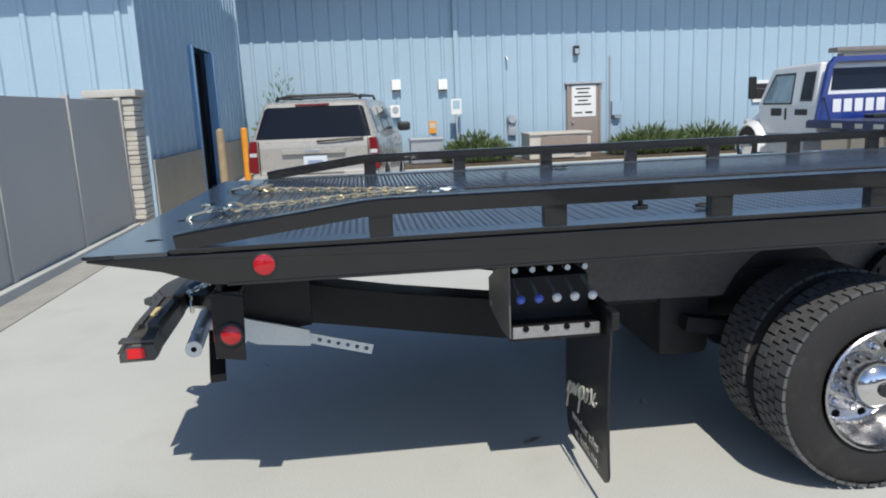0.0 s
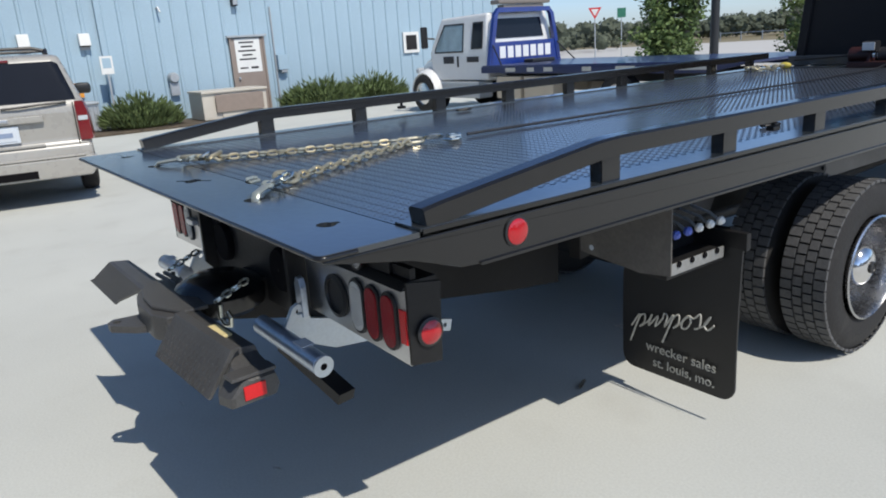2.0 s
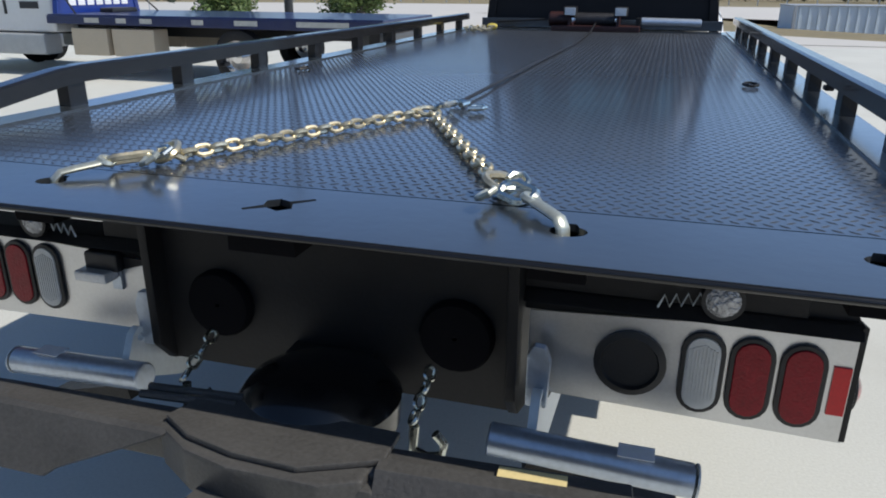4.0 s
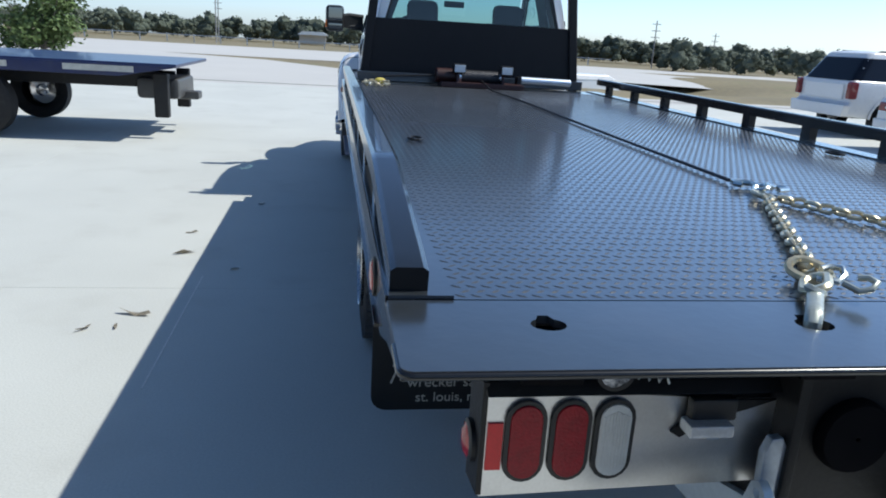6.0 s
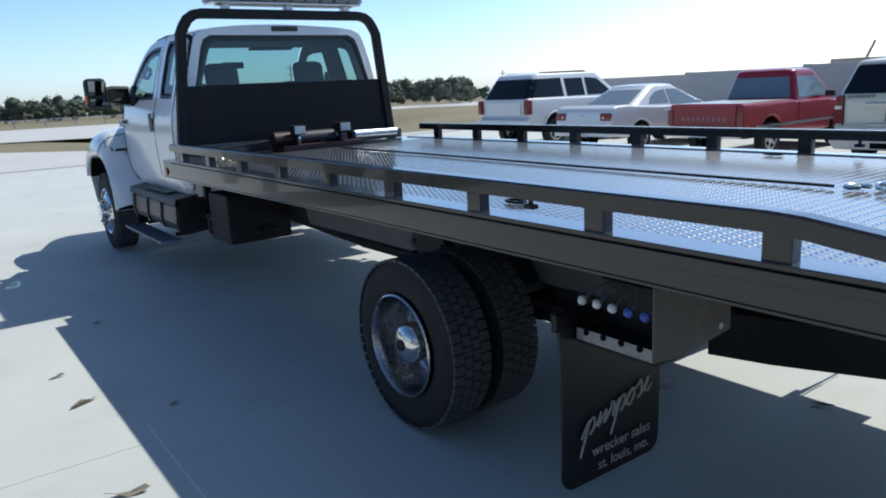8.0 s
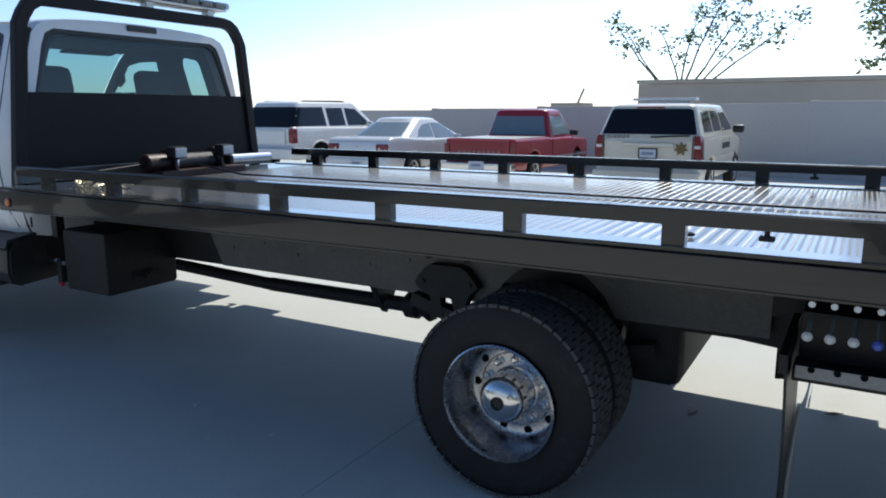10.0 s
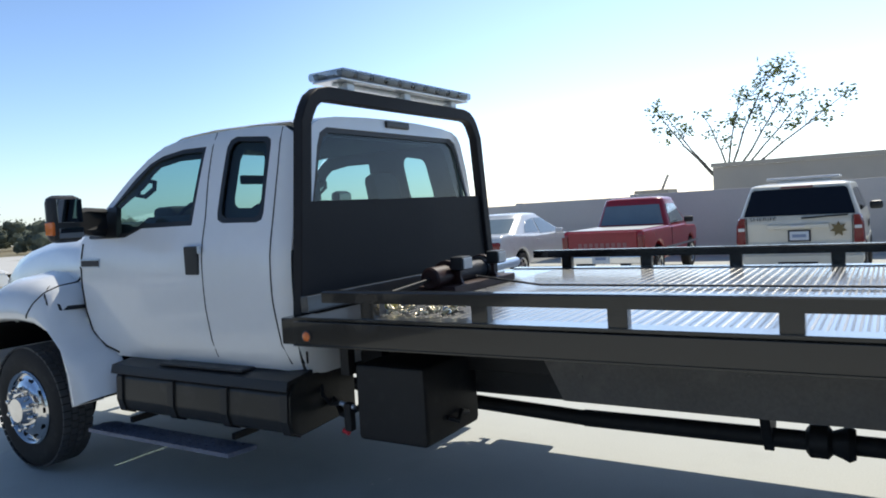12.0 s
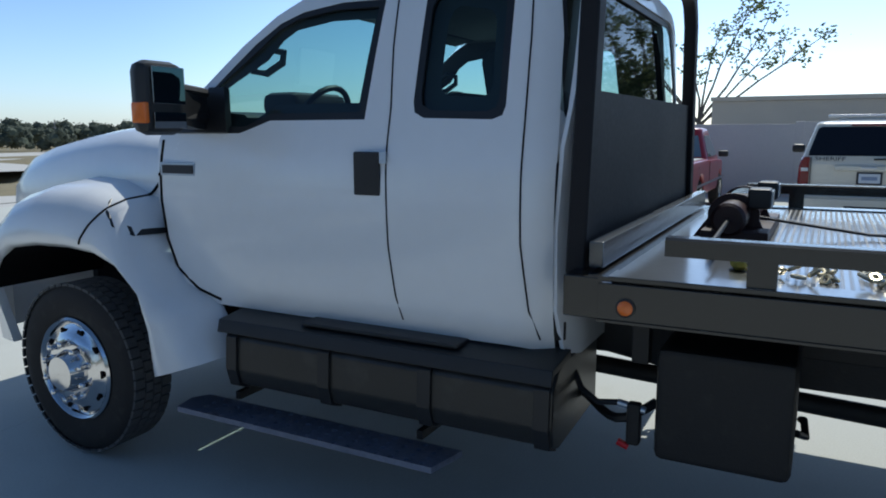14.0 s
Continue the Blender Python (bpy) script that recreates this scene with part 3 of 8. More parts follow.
    arm = part("lock_arm", sheet([(0.20, 0.682), (0.235, 0.742), (0.262, 0.792), (0.285, 0.803), (0.308, 0.79), (0.325, 0.74), (0.42, 0.712), (0.56, 0.676), (0.65, 0.652), (0.65, 0.576), (0.41, 0.602), (0.30, 0.655)], [circle(0.012, 10, 0.285, 0.775)], 0.14, lambda u, v, s=s: (s * 0.50, u, v), 0.02 * s), "paleb", truck, "pale steel lock arm sloping forward under the bed")
    holes = [circle(0.010, 10, 0.085 + 0.044 * i, 0.0) for i in range(6)]
    slope, tall = Vector((0, 0.315, -0.085)).normalized(), Vector((0, 0.085, 0.315)).normalized()
    part("perforated_bar", sheet([(0.0, -0.024), (0.335, -0.024), (0.335, 0.024), (0.0, 0.024)], holes, 0.14, lambda u, v, s=s: Vector((s * 0.494, 0.61, 0.622)) + slope * u + tall * v, 0.012 * s), "paleb", arm, "perforated steel bar")
    part("support_leg", pipe([(s * 0.48, 0.23, 0.67), (s * 0.79, 0.285, 0.56)], 0, section=[(-0.032, -0.02), (0.032, -0.02), (0.032, 0.02), (-0.032, 0.02)]), "satin", truck, "black square jack leg")
plb = part("plate_bracket", box((-0.62, 0.335, 0.945), (0.10, 0.03, 0.05), 0.008), "plastic", truck, "plate lamp bracket")
part("plate_lamp", box((-0.635, 0.318, 0.912), (0.095, 0.05, 0.028), 0.006), "clear", plb, "clear plate lamp")
part("lamp_gusset", prism([(-0.47, 0.955), (-0.635, 0.955), (-0.695, 0.885), (-0.675, 0.872), (-0.60, 0.915), (-0.53, 0.935)], "y", 0.345, 0.352, 0.001), "satin", plb)
part("lamp_strap", box((-0.60, 0.348, 0.915), (0.03, 0.008, 0.10), 0.002), "zinc", plb)

# ---- wheel lift at the tail ----
part("lift_crossbar", prism([(-0.20, -0.045), (-0.105, -0.10), (0.0, -0.125), (0.18, -0.125), (0.25, -0.09), (0.25, 0.03), (-0.20, 0.03)], "z", 0.695, 0.792, 0.012), "lift", truck, "worn black under-lift head folded below the tail")
part("swivel_plate", prism([(-0.19, -0.03), (-0.11, -0.075), (0.0, -0.10), (0.13, -0.105), (0.27, -0.04), (0.27, 0.05), (-0.16, 0.06)], "z", 0.792, 0.806, 0.004), "lift", truck)


def lift_wing(s, base, turn, plate0, plate1, tip):
    """A wing reaching out from base; lengths run along it."""
    m = Matrix.Translation(base) @ Matrix.Rotation(radians(turn), 4, "Z")
    arm_sec = [(-0.062, 0.715), (-0.045, 0.785), (-0.02, 0.796), (0.035, 0.790), (0.045, 0.76), (0.04, 0.68), (-0.04, 0.68)]
    def laid(bm):
        bmesh.ops.transform(bm, matrix=m, verts=bm.verts)
        return bm
    def span(a, b):
        return (s * a, s * b) if s > 0 else (s * b, s * a)
    w = part("lift_wing", laid(prism(arm_sec, "x", *span(0.0, plate1 - 0.02), 0.005)), "lift", truck, "worn black cast lift wing with ribbed face")
    part("wing_plate", laid(prism([(-0.140, 0.676), (-0.130, 0.672), (-0.036, 0.792), (-0.02, 0.798), (-0.02, 0.806), (-0.05, 0.803)], "x", *span(plate0, plate1), 0.002)), "lift", w, "sloping ribbed wing plate")
    ribs = None
    for i in range(14):
        for k in range(6):
            u = plate0 + 0.02 + (plate1 - plate0 - 0.04) * (i + 0.5 * (k % 2)) / 14
            f = 0.1 + 0.155 * k
            ribs = box((s * u, -0.142 + 0.092 * f, 0.676 + 0.124 * f), (0.012, 0.004, 0.016), bm=ribs, rot=Matrix.Rotation(radians(-35), 4, "X"))
    tagged(part("plate_ribbing", laid(ribs), "lift", w, smooth=0), "", kind="stuff")
    part("wing_tip", laid(loft([[(s * u, y0, zb), (s * u, y0, zb + 0.03), (s * u, y0 + 0.05, zt), (s * u, 0.035, zt), (s * u, 0.045, zb + 0.03), (s * u, 0.03, zb)] for u, y0, zb, zt in ((plate1 - 0.03, -0.09, 0.665, 0.775), (plate1 + 0.02, -0.115, 0.66, 0.762), (tip - 0.01, -0.105, 0.665, 0.745), (tip, -0.095, 0.67, 0.735))])), "lift", w, smooth=15)
    part("tip_rim", laid(box((s * (tip - 0.03), -0.03, 0.752), (0.06, 0.14, 0.012), 0.003)), "lift", w)
    part("reflector", laid(box((s * (tip + 0.003), -0.035, 0.704), (0.006, 0.068, 0.042), 0.001)), "redtape", w, "red reflector on the wing tip")
    part("sticker", laid(box((s * (plate0 + 0.27), -0.006, 0.7990), (0.12, 0.036, 0.008), 0.001)), "tag", w, "pale yellow warning sticker")
    part("wing_lug", laid(box((s * (plate0 - 0.03), -0.03, 0.74), (0.07, 0.10, 0.07), 0.01)), "lift", w)
    return w


lift_wing(1, (0.16, -0.02, 0), 3.0, 0.10, 0.56, 0.66)
def folded_wing():
    """The other wing, folded over like a small roof, open at its inner end."""
    shell = loft([[(-0.88, -0.128, 0.676), (-0.845, -0.116, 0.690), (-0.725, -0.062, 0.780), (-0.71, -0.05, 0.786), (-0.675, 0.012, 0.785), (-0.70, 0.05, 0.70)],
                  [(-0.43, -0.125, 0.676), (-0.405, -0.113, 0.692), (-0.175, -0.064, 0.784), (-0.165, -0.05, 0.790), (-0.175, 0.02, 0.789), (-0.26, 0.05, 0.70)]], closed=False, caps=False)
    bmesh.ops.recalc_face_normals(shell, faces=shell.faces)
    bmesh.ops.solidify(shell, geom=shell.faces[:], thickness=0.010)
    w = part("lift_wing", shell, "lift", truck, "worn black lift wing folded over like a roof", smooth=25)
    part("wing_rib", prism([(-0.105, 0.69), (-0.055, 0.77), (0.0, 0.772), (0.035, 0.69)], "x", -0.50, -0.49, 0.002), "chassis", w)
    part("wing_arm", box((-0.36, -0.005, 0.735), (0.42, 0.06, 0.07), 0.008), "lift", w)
    for i in range(2):
        part("wing_bar", rod((-0.30, 0.035 + 0.03 * i, 0.795), (-0.08, 0.045 + 0.03 * i, 0.80), 0.009, 8), "lift", w)


folded_wing()
bolt = part("pivot_bolt", lathe([(0.026, 0), (0.026, 0.012), (0.012, 0.018), (0.002, 0.018)], (0.145, -0.105, 0.757), (0.145, -1, 0.757), 20), "lift", truck, "dark pivot bolt")
part("bolt_socket", rod((0.145, -0.1225, 0.757), (0.145, -0.1245, 0.757), 0.010, 12), "hole", bolt)
part("tow_tongue", sheet([(-0.07, -0.09), (0.10, -0.09), (0.06, -0.155), (-0.02, -0.225), (-0.06, -0.225), (-0.085, -0.20), (-0.08, -0.17)], [circle(0.016, 12, -0.045, -0.195)], 0.1, lambda u, v: (u, v, 0.722), 0.026), "lift", truck, "flat tow tongue with a pin hole")
part("boom", prism([(0.05, 0.70), (0.05, 0.79), (0.35, 0.80), (0.68, 0.765), (1.07, 0.697), (1.60, 0.625), (1.95, 0.60), (1.95, 0.37), (1.64, 0.405), (1.06, 0.498), (0.43, 0.60)], "x", -0.10, 0.10, 0.006), "satin", truck, "black square lift boom")
part("swivel_drum", lathe([(0.15, 0), (0.172, 0.02), (0.176, 0.075), (0.15, 0.11), (0.10, 0.135), (0.03, 0.145)], (0.045, 0.165, 0.705), (0.045, 0.165, 2), 32), "black", truck, "black swivel housing")


def link_ring(length, width, wire, k=12):
    r = width / 2 - wire
    h = length / 2 - wire - r
    pts = [(h + r * math.cos(a), r * math.sin(a), 0) for a in [radians(-90 + 180 * i / (k // 2)) for i in range(k // 2 + 1)]]
    pts += [(-h - r * math.cos(a), -r * math.sin(a), 0) for a in [radians(-90 + 180 * i / (k // 2)) for i in range(k // 2 + 1)]]
    return pipe(pts, wire, 6, closed=True)


def hook_shape(L):
    pts = [(0, 0, 0), (L * 0.45, 0, 0), (L * 0.6, 0.25 * L, 0), (L * 0.55, 0.5 * L, 0), (L * 0.3, 0.52 * L, 0), (L * 0.12, 0.36 * L, 0)]
    return pipe(pts, L * 0.085, 8)


def chain_run(parent, a, b, length, width, wire, material="gold", sag=0.0):
    """Links from a to b, each turned a quarter from its neighbour."""
    a, b = Vector(a), Vector(b)
    d = b - a
    pitch = length - 2 * wire - 0.002
    k = max(1, int(d.length / pitch))
    first = None
    for i in range(k + 1):
        t = i / max(1, k)
        p = a + d * t
        p.z -= sag * 4 * t * (1 - t)
        q = d.to_track_quat("X", "Z").to_matrix().to_4x4()
        m = Matrix.Translation(p) @ q @ Matrix.Rotation(radians((38 if i % 2 else -42) + 7 * math.sin(i * 2.3)), 4, "X")
        if first is None:
            first = part("chain_link", link_ring(length, width, wire), material, parent)
            first.matrix_basis = m
        else:
            again(first, parent, m)


for hx, hy, hz in ((-0.215, 0.075, 0.812), (0.285, 0.085, 0.800)):
    hook = part("snap_hook", hook_shape(0.115), "silverchain", truck, "zinc safety hook on a short chain")
    hook.matrix_basis = pose(hx, hy, hz, 90, 95, 15)
    chain_run(truck, (hx, hy, hz + 0.02), (hx, hy + 0.10, hz + 0.06), 0.042, 0.030, 0.005, "silverchain")

# ---- control boxes and mud flaps ----
for s in (-1, 1):
    cb = part("control_box", box((s * 0.87, 1.64, 0.865), (0.28, 0.34, 0.19), 0.006), "satin", truck, "valve box with hydraulic levers")
    part("box_shelf", box((s * 1.07, 1.64, 0.762), (0.14, 0.36, 0.05), 0.006), "satin", cb)
    part("box_roof", box((s * 1.07, 1.64, 1.045), (0.16, 0.36, 0.02), 0.004), "satin", cb)
    part("shelf_edge", box((s * 1.143, 1.64, 0.775), (0.006, 0.34, 0.045), 0.001), "dullalu", cb)
    for k in range(4):
        part("bolt_head", rod((s * 1.146, 1.52 + 0.08 * k, 0.79), (s * 1.152, 1.52 + 0.08 * k, 0.79), 0.012, 10), "hole", cb)
    part("box_end", sheet([(0.72, 0.775), (1.02, 0.745), (1.16, 0.76), (1.16, 1.04), (1.04, 1.03), (0.72, 0.90)], [], 0.2, lambda u, v, s=s: (s * u, 1.46, v), 0.006), "frame", cb)
    part("end_bolt", rod((s * 0.78, 1.452, 0.80), (s * 0.78, 1.46, 0.80), 0.012, 8), "zinc", cb)
    for i in range(5):
        y = 1.50 + 0.07 * i
        lever = part("lever", pipe([(s * 1.0, y, 0.95), (s * 1.10, y, 0.93), (s * 1.135, y + 0.003, 0.905)], 0.006, 6), "zinc", cb)
        part("knob", lathe([(0.006, 0), (0.016, 0.006), (0.018, 0.018), (0.010, 0.028)], (s * 1.13, y + 0.003, 0.908), (s * 1.6, y, 0.83), 14), "knobb" if i < 2 else "knobw", lever)
        part("fitting", rod((s * 1.01, y, 1.0), (s * 1.06, y, 1.0), 0.012, 8), "zinc", cb)
    fl = [(0.64, 0.79), (1.215, 0.79), (1.215, 0.19)] + [(1.150 + 0.065 * math.cos(radians(a)), 0.193 + 0.065 * math.sin(radians(a))) for a in (-15, -35, -55, -75, -90)] + [(0.70 + 0.06 * math.cos(radians(a)), 0.185 + 0.06 * math.sin(radians(a))) for a in (-90, -110, -135, -155, -180)]
    flap = part("mud_flap", sheet(fl, [], 0.09, lambda u, v, s=s: (s * u, 1.83 + 0.012 * math.sin((v - 0.79) * 4), v), -0.010), "flap", truck, "black rubber mud flap with white lettering")
    part("flap_hanger", box((s * 0.93, 1.845, 0.82), (0.60, 0.03, 0.07), 0.004), "satin", truck)
    for i, (txt, sz, z, dx) in enumerate((("wrecker sales", 0.064, 0.262, 0.035), ("st. louis, mo.", 0.061, 0.192, 0.05))):
        cx = s * 0.925 + dx
        part("lettering", words(txt, sz, pose(cx, 1.83 + 0.012 * math.sin((z - 0.79) * 4) - 0.013, z, 90, 0, 0)), "ink", flap, "white printed lettering")
    # flowing script mark drawn as one stroke
    way = [(-0.3, 0.1), (0.2, 1.0), (-0.15, -1.1), (0.2, 0.7), (0.6, 1.0), (0.7, 0.4), (0.4, 0.05), (1.0, 0.5), (1.2, 1.0), (1.1, 0.15), (1.7, 0.9), (1.65, 0.1), (2.1, 0.7), (2.15, 1.1), (2.45, 0.85), (2.4, 0.1), (2.9, 1.0), (2.5, -1.1), (2.9, 0.7), (3.3, 1.0), (3.4, 0.4), (3.1, 0.05), (3.55, 0.4), (4.0, 0.98), (3.7, 0.65), (3.72, 0.12), (4.08, 0.05), (4.3, 0.55), (4.05, 0.98), (4.45, 0.8), (4.85, 1.1), (5.0, 0.2), (4.68, 0.05), (5.3, 0.3), (5.6, 0.95), (5.3, 0.4), (5.65, 0.0), (6.05, 0.4)]
    stroke = []
    for i in range(len(way) - 1):
        p0, p1, p2, p3 = (Vector(way[max(0, min(len(way) - 1, i + k))]) for k in (-1, 0, 1, 2))
        for k in range(5):
            t = k / 5
            q = 0.5 * (2 * p1 + (p2 - p0) * t + (2 * p0 - 5 * p1 + 4 * p2 - p3) * t * t + (3 * p1 - p0 - 3 * p2 + p3) * t ** 3)
            u = q.x * 0.066 + q.y * 0.014
            zz = 0.335 + u * 0.24 + q.y * 0.062
            stroke.append((s * 0.915 - 0.195 + u, 1.83 + 0.012 * math.sin((zz - 0.79) * 4) - 0.0125, zz))
    part("script_mark", pipe(stroke, 0.0044, 5), "ink", flap, "pale flowing script mark")


# ---- wheels ----
def tyre_profile(R, w, rim):
    return [(rim, -w * 0.40), (rim + 0.02, -w * 0.47), ((R + rim) / 2, -w * 0.5), (R - 0.045, -w * 0.47), (R - 0.012, -w * 0.40), (R - 0.012, w * 0.40), (R - 0.045, w * 0.47), ((R + rim) / 2, w * 0.5), (rim + 0.02, w * 0.47), (rim, w * 0.40)]


def tread_blocks(R, w, count=52):
    V, F = [], []
    for i in range(count):
        for lane in range(4):
            a0 = 2 * math.pi * (i + (0.5 if lane % 2 else 0)) / count
            a1 = a0 + 2 * math.pi / count * 0.82
            x0 = -w * 0.42 + lane * w * 0.21 + 0.004
            x1 = x0 + w * 0.21 - 0.008
            if lane == 0:
                x0 -= 0.012
            if lane == 3:
                x1 += 0.012
            k = len(V)
            for r in (R - 0.014, R):
                for x in (x0, x1):
                    for a in (a0, a1):
                        V.append((x, r * math.cos(a), r * math.sin(a)))
            F += [(k + 4, k + 5, k + 7, k + 6), (k, k + 1, k + 5, k + 4), (k + 2, k + 6, k + 7, k + 3), (k, k + 4, k + 6, k + 2), (k + 1, k + 3, k + 7, k + 5)]
    me = bpy.data.meshes.new("tread")
    me.from_pydata(V, [], F)
    b = bmesh.new()
    b.from_mesh(me)
    bpy.data.meshes.remove(me)
    bmesh.ops.recalc_face_normals(b, faces=b.faces)
    return b


def truck_tyre(parent, x, y, z, R, w, rim):
    t = part("tyre", lathe([(r, h) for r, h in tyre_profile(R, w, rim)], (0, 0, 0), (1, 0, 0), 48, cap=False), "rubber", parent)
    t.matrix_basis = pose(x, y, z)
    tagged(part("tread", tread_blocks(R, w), "treadrub", t, smooth=0), "worn tyre tread", kind="stuff")
    return t


def lug_ring(parent, x, y, z, s, r, count, material="chrome", size=0.016, L=0.035):
    first = None
    for i in range(count):
        a = 2 * math.pi * (i + 0.5) / count
        m = pose(x, y + r * math.cos(a), z + r * math.sin(a))
        if first is None:
            first = part("lug_nut", lathe([(size * 1.25, 0), (size * 1.25, 0.006), (size, 0.008), (size, L - 0.006), (size * 0.5, L)], (0, 0, 0), (s, 0, 0), 8), material, parent)
            first.matrix_basis = m
        else:
            again(first, parent, m)


RW, ZH = 0.432, 0.446
for s in (-1, 1):
    YW = 2.97 if s > 0 else 2.925
    wh = part("rear_wheel", lathe([(0.257, 0.0), (0.261, 0.012), (0.253, 0.018), (0.243, 0.0), (0.236, -0.05), (0.232, -0.165), (0.222, -0.19), (0.205, -0.20), (0.172, -0.20), (0.165, -0.192), (0.118, -0.192), (0.02, -0.192)], (s * 1.215, YW, ZH), (s * 3, YW, ZH), 48, cap=False), "rimalu", truck, "deep polished ten-hole rear wheel")
    truck_tyre(wh, s * 1.10, YW, ZH, RW, 0.235, 0.253)
    truck_tyre(wh, s * 0.80, YW, ZH, RW, 0.235, 0.253)
    part("hub_cap", lathe([(0.112, -0.192), (0.112, -0.175), (0.104, -0.170), (0.104, -0.05), (0.100, -0.035), (0.085, -0.015), (0.055, -0.002), (0.030, 0.002), (0.002, 0.003)], (s * 1.215, YW, ZH), (s * 3, YW, ZH), 36, cap=False), "chrome", wh, "polished hub cap")
    part("hub_nut", lathe([(0.030, 0.0), (0.030, 0.010), (0.024, 0.013), (0.020, 0.007), (0.002, 0.007)], (s * 1.215, YW, ZH), (s * 3, YW, ZH), 24), "plastic", wh, "black hub oil cap")
    lug_ring(wh, s * 1.022, YW, ZH, s, 0.143, 10)
    for i in range(10):
        a = 2 * math.pi * i / 10
        # near-black disc on the rim, the opening's shade as colour
        part("hand_hole", lathe([(0.019, 0), (0.019, 0.004)], (s * 1.0135, YW + 0.195 * math.cos(a), ZH + 0.195 * math.sin(a)), (s * 3, YW + 0.195 * math.cos(a), ZH + 0.195 * math.sin(a)), 14), "hole", wh)
    part("brake_drum", lathe([(0.2, -0.3), (0.2, -0.02), (0.21, 0.0)], (s * 0.99, YW, ZH), (s * 3, YW, ZH), 28), "chassis", wh)
    # leaf spring hanger and brake chamber
    hanger = part("spring_hanger", prism([(3.335, 0.765), (3.36, 0.80), (3.40, 0.845), (3.44, 0.868), (3.62, 0.868), (3.66, 0.842), (3.70, 0.80), (3.725, 0.76), (3.70, 0.725), (3.64, 0.71), (3.60, 0.60), (3.545, 0.56), (3.56, 0.69), (3.50, 0.69), (3.47, 0.60), (3.45, 0.56), (3.40, 0.56), (3.41, 0.66), (3.385, 0.72)], "x", s * 0.575 - 0.03, s * 0.575 + 0.03, 0.006), "chassis", truck, "two-armed spring hanger")
    for y, z in ((3.64, 0.905), (3.41, 0.905), (3.67, 0.77), (3.385, 0.775)):
        part("hanger_bolt", rod((s * 0.60, y, z), (s * (0.553 if z > 0.9 else 0.618), y, z), 0.014, 8), "chassis", hanger)
    part("leaf_spring", pipe([(s * 0.56, 2.42, 0.575), (s * 0.56, 2.55, 0.552), (s * 0.56, 2.93, 0.52), (s * 0.56, 3.4, 0.56), (s * 0.56, 3.75, 0.66)], 0, section=[(-0.04, -0.035), (0.04, -0.035), (0.04, 0.035), (-0.04, 0.035)]), "chassis", truck)
part("rear_axle", rod((-0.7, 2.945, ZH), (0.7, 2.97, ZH), 0.075, 20, bm=lathe([(0.05, -0.22), (0.19, -0.1), (0.21, 0), (0.19, 0.1), (0.05, 0.22)], (0, 2.955, ZH), (0, 5, ZH), 24)), "chassis", truck)
part("brake_chamber", rod((-0.45, 3.50, 0.385), (-0.45, 3.69, 0.40), 0.085, 20, bevel=0.02, bm=pipe([(-0.45, 3.55, 0.36), (-0.45, 3.3, 0.36), (-0.45, 2.98, 0.42)], 0.03, 8)), "chassis", truck)
shaft = lathe([(0.05, 0), (0.05, 2.2)], (0, 3.15, 0.43), (0, 6.4, 0.42), 18)
lathe([(0.075, 0), (0.09, 0.03), (0.075, 0.06), (0.06, 0.10), (0.085, 0.12), (0.085, 0.2), (0.06, 0.22)], (0, 3.95, 0.43), (0, 6.4, 0.42), 18, bm=shaft)
rod((0, 5.3, 0.42), (0, 7.2, 0.5), 0.045, 16, bm=shaft)
part("drive_shaft", shaft, "chassis", truck)
part("shaft_bracket", prism([(-0.2, 0.70), (0.2, 0.70), (0.09, 0.46), (0.0, 0.35), (-0.09, 0.46)], "y", 4.32, 4.37, 0.006), "chassis", truck)

# frame plates below the deck, with an arch over the wheels
ARCH = [(2.955 + 0.38 * math.cos(radians(a)), ZH + 0.49 * math.sin(radians(a))) for a in range(30, 151, 15)]
for s in (-1, 1):
    fp_ = part("frame_plate", prism([(5.25, 0.675), (5.36, 0.90), (5.36, 1.06), (1.95, 1.06), (1.95, 0.70), (2.56, 0.69)] + ARCH[::-1] + [(3.30, 0.675)], "x", s * 0.535 - 0.006, s * 0.535 + 0.006), "frame", truck, "dusty black frame plate with bolts")
    for k in range(6):
        y = 3.80 + 0.27 * k
        part("bolt_head", rod((s * 0.541, y, 0.86 - 0.05 * (k % 2)), (s * 0.549, y, 0.86 - 0.05 * (k % 2)), 0.013, 8), "frame", fp_)
tank_h = part("oil_tank", box((0.0, 2.46, 0.66), (1.0, 0.28, 0.58), 0.06), "chassis", truck, "black rounded hydraulic oil tank")
part("filler_cap", rod((0.25, 2.46, 0.945), (0.25, 2.46, 0.98), 0.04, 16, bevel=0.006), "plastic", tank_h)


# ---- headboard, light bar and winch ----
YG = 6.53
gp = [(-1.095, YG, 1.08), (-0.975, YG, 2.24)] + [(-0.975 + 0.02 + 0.17 * (1 - math.cos(a)), YG, 2.24 + 0.17 * math.sin(a)) for a in [radians(k) for k in (22, 45, 68, 90)]]
gp = gp + [(-x, y, z) for x, y, z in reversed(gp)]
guard = part("headboard", pipe(gp, 0, section=[(-0.034, -0.036), (-0.028, -0.042), (0.028, -0.042), (0.034, -0.036), (0.034, 0.036), (0.028, 0.042), (-0.028, 0.042), (-0.034, 0.036)]), "guardpaint", truck, "black steel headboard hoop")
part("headboard_panel", prism([(-1.045, 1.20), (1.045, 1.20), (0.985, 1.80), (-0.985, 1.80)], "y", YG - 0.006, YG + 0.006, 0.002), "guardpaint", guard, "plain black headboard panel")
part("headboard_foot", box((0, 6.45, 1.245), (2.3, 0.05, 0.09), 0.006), "deck", guard)
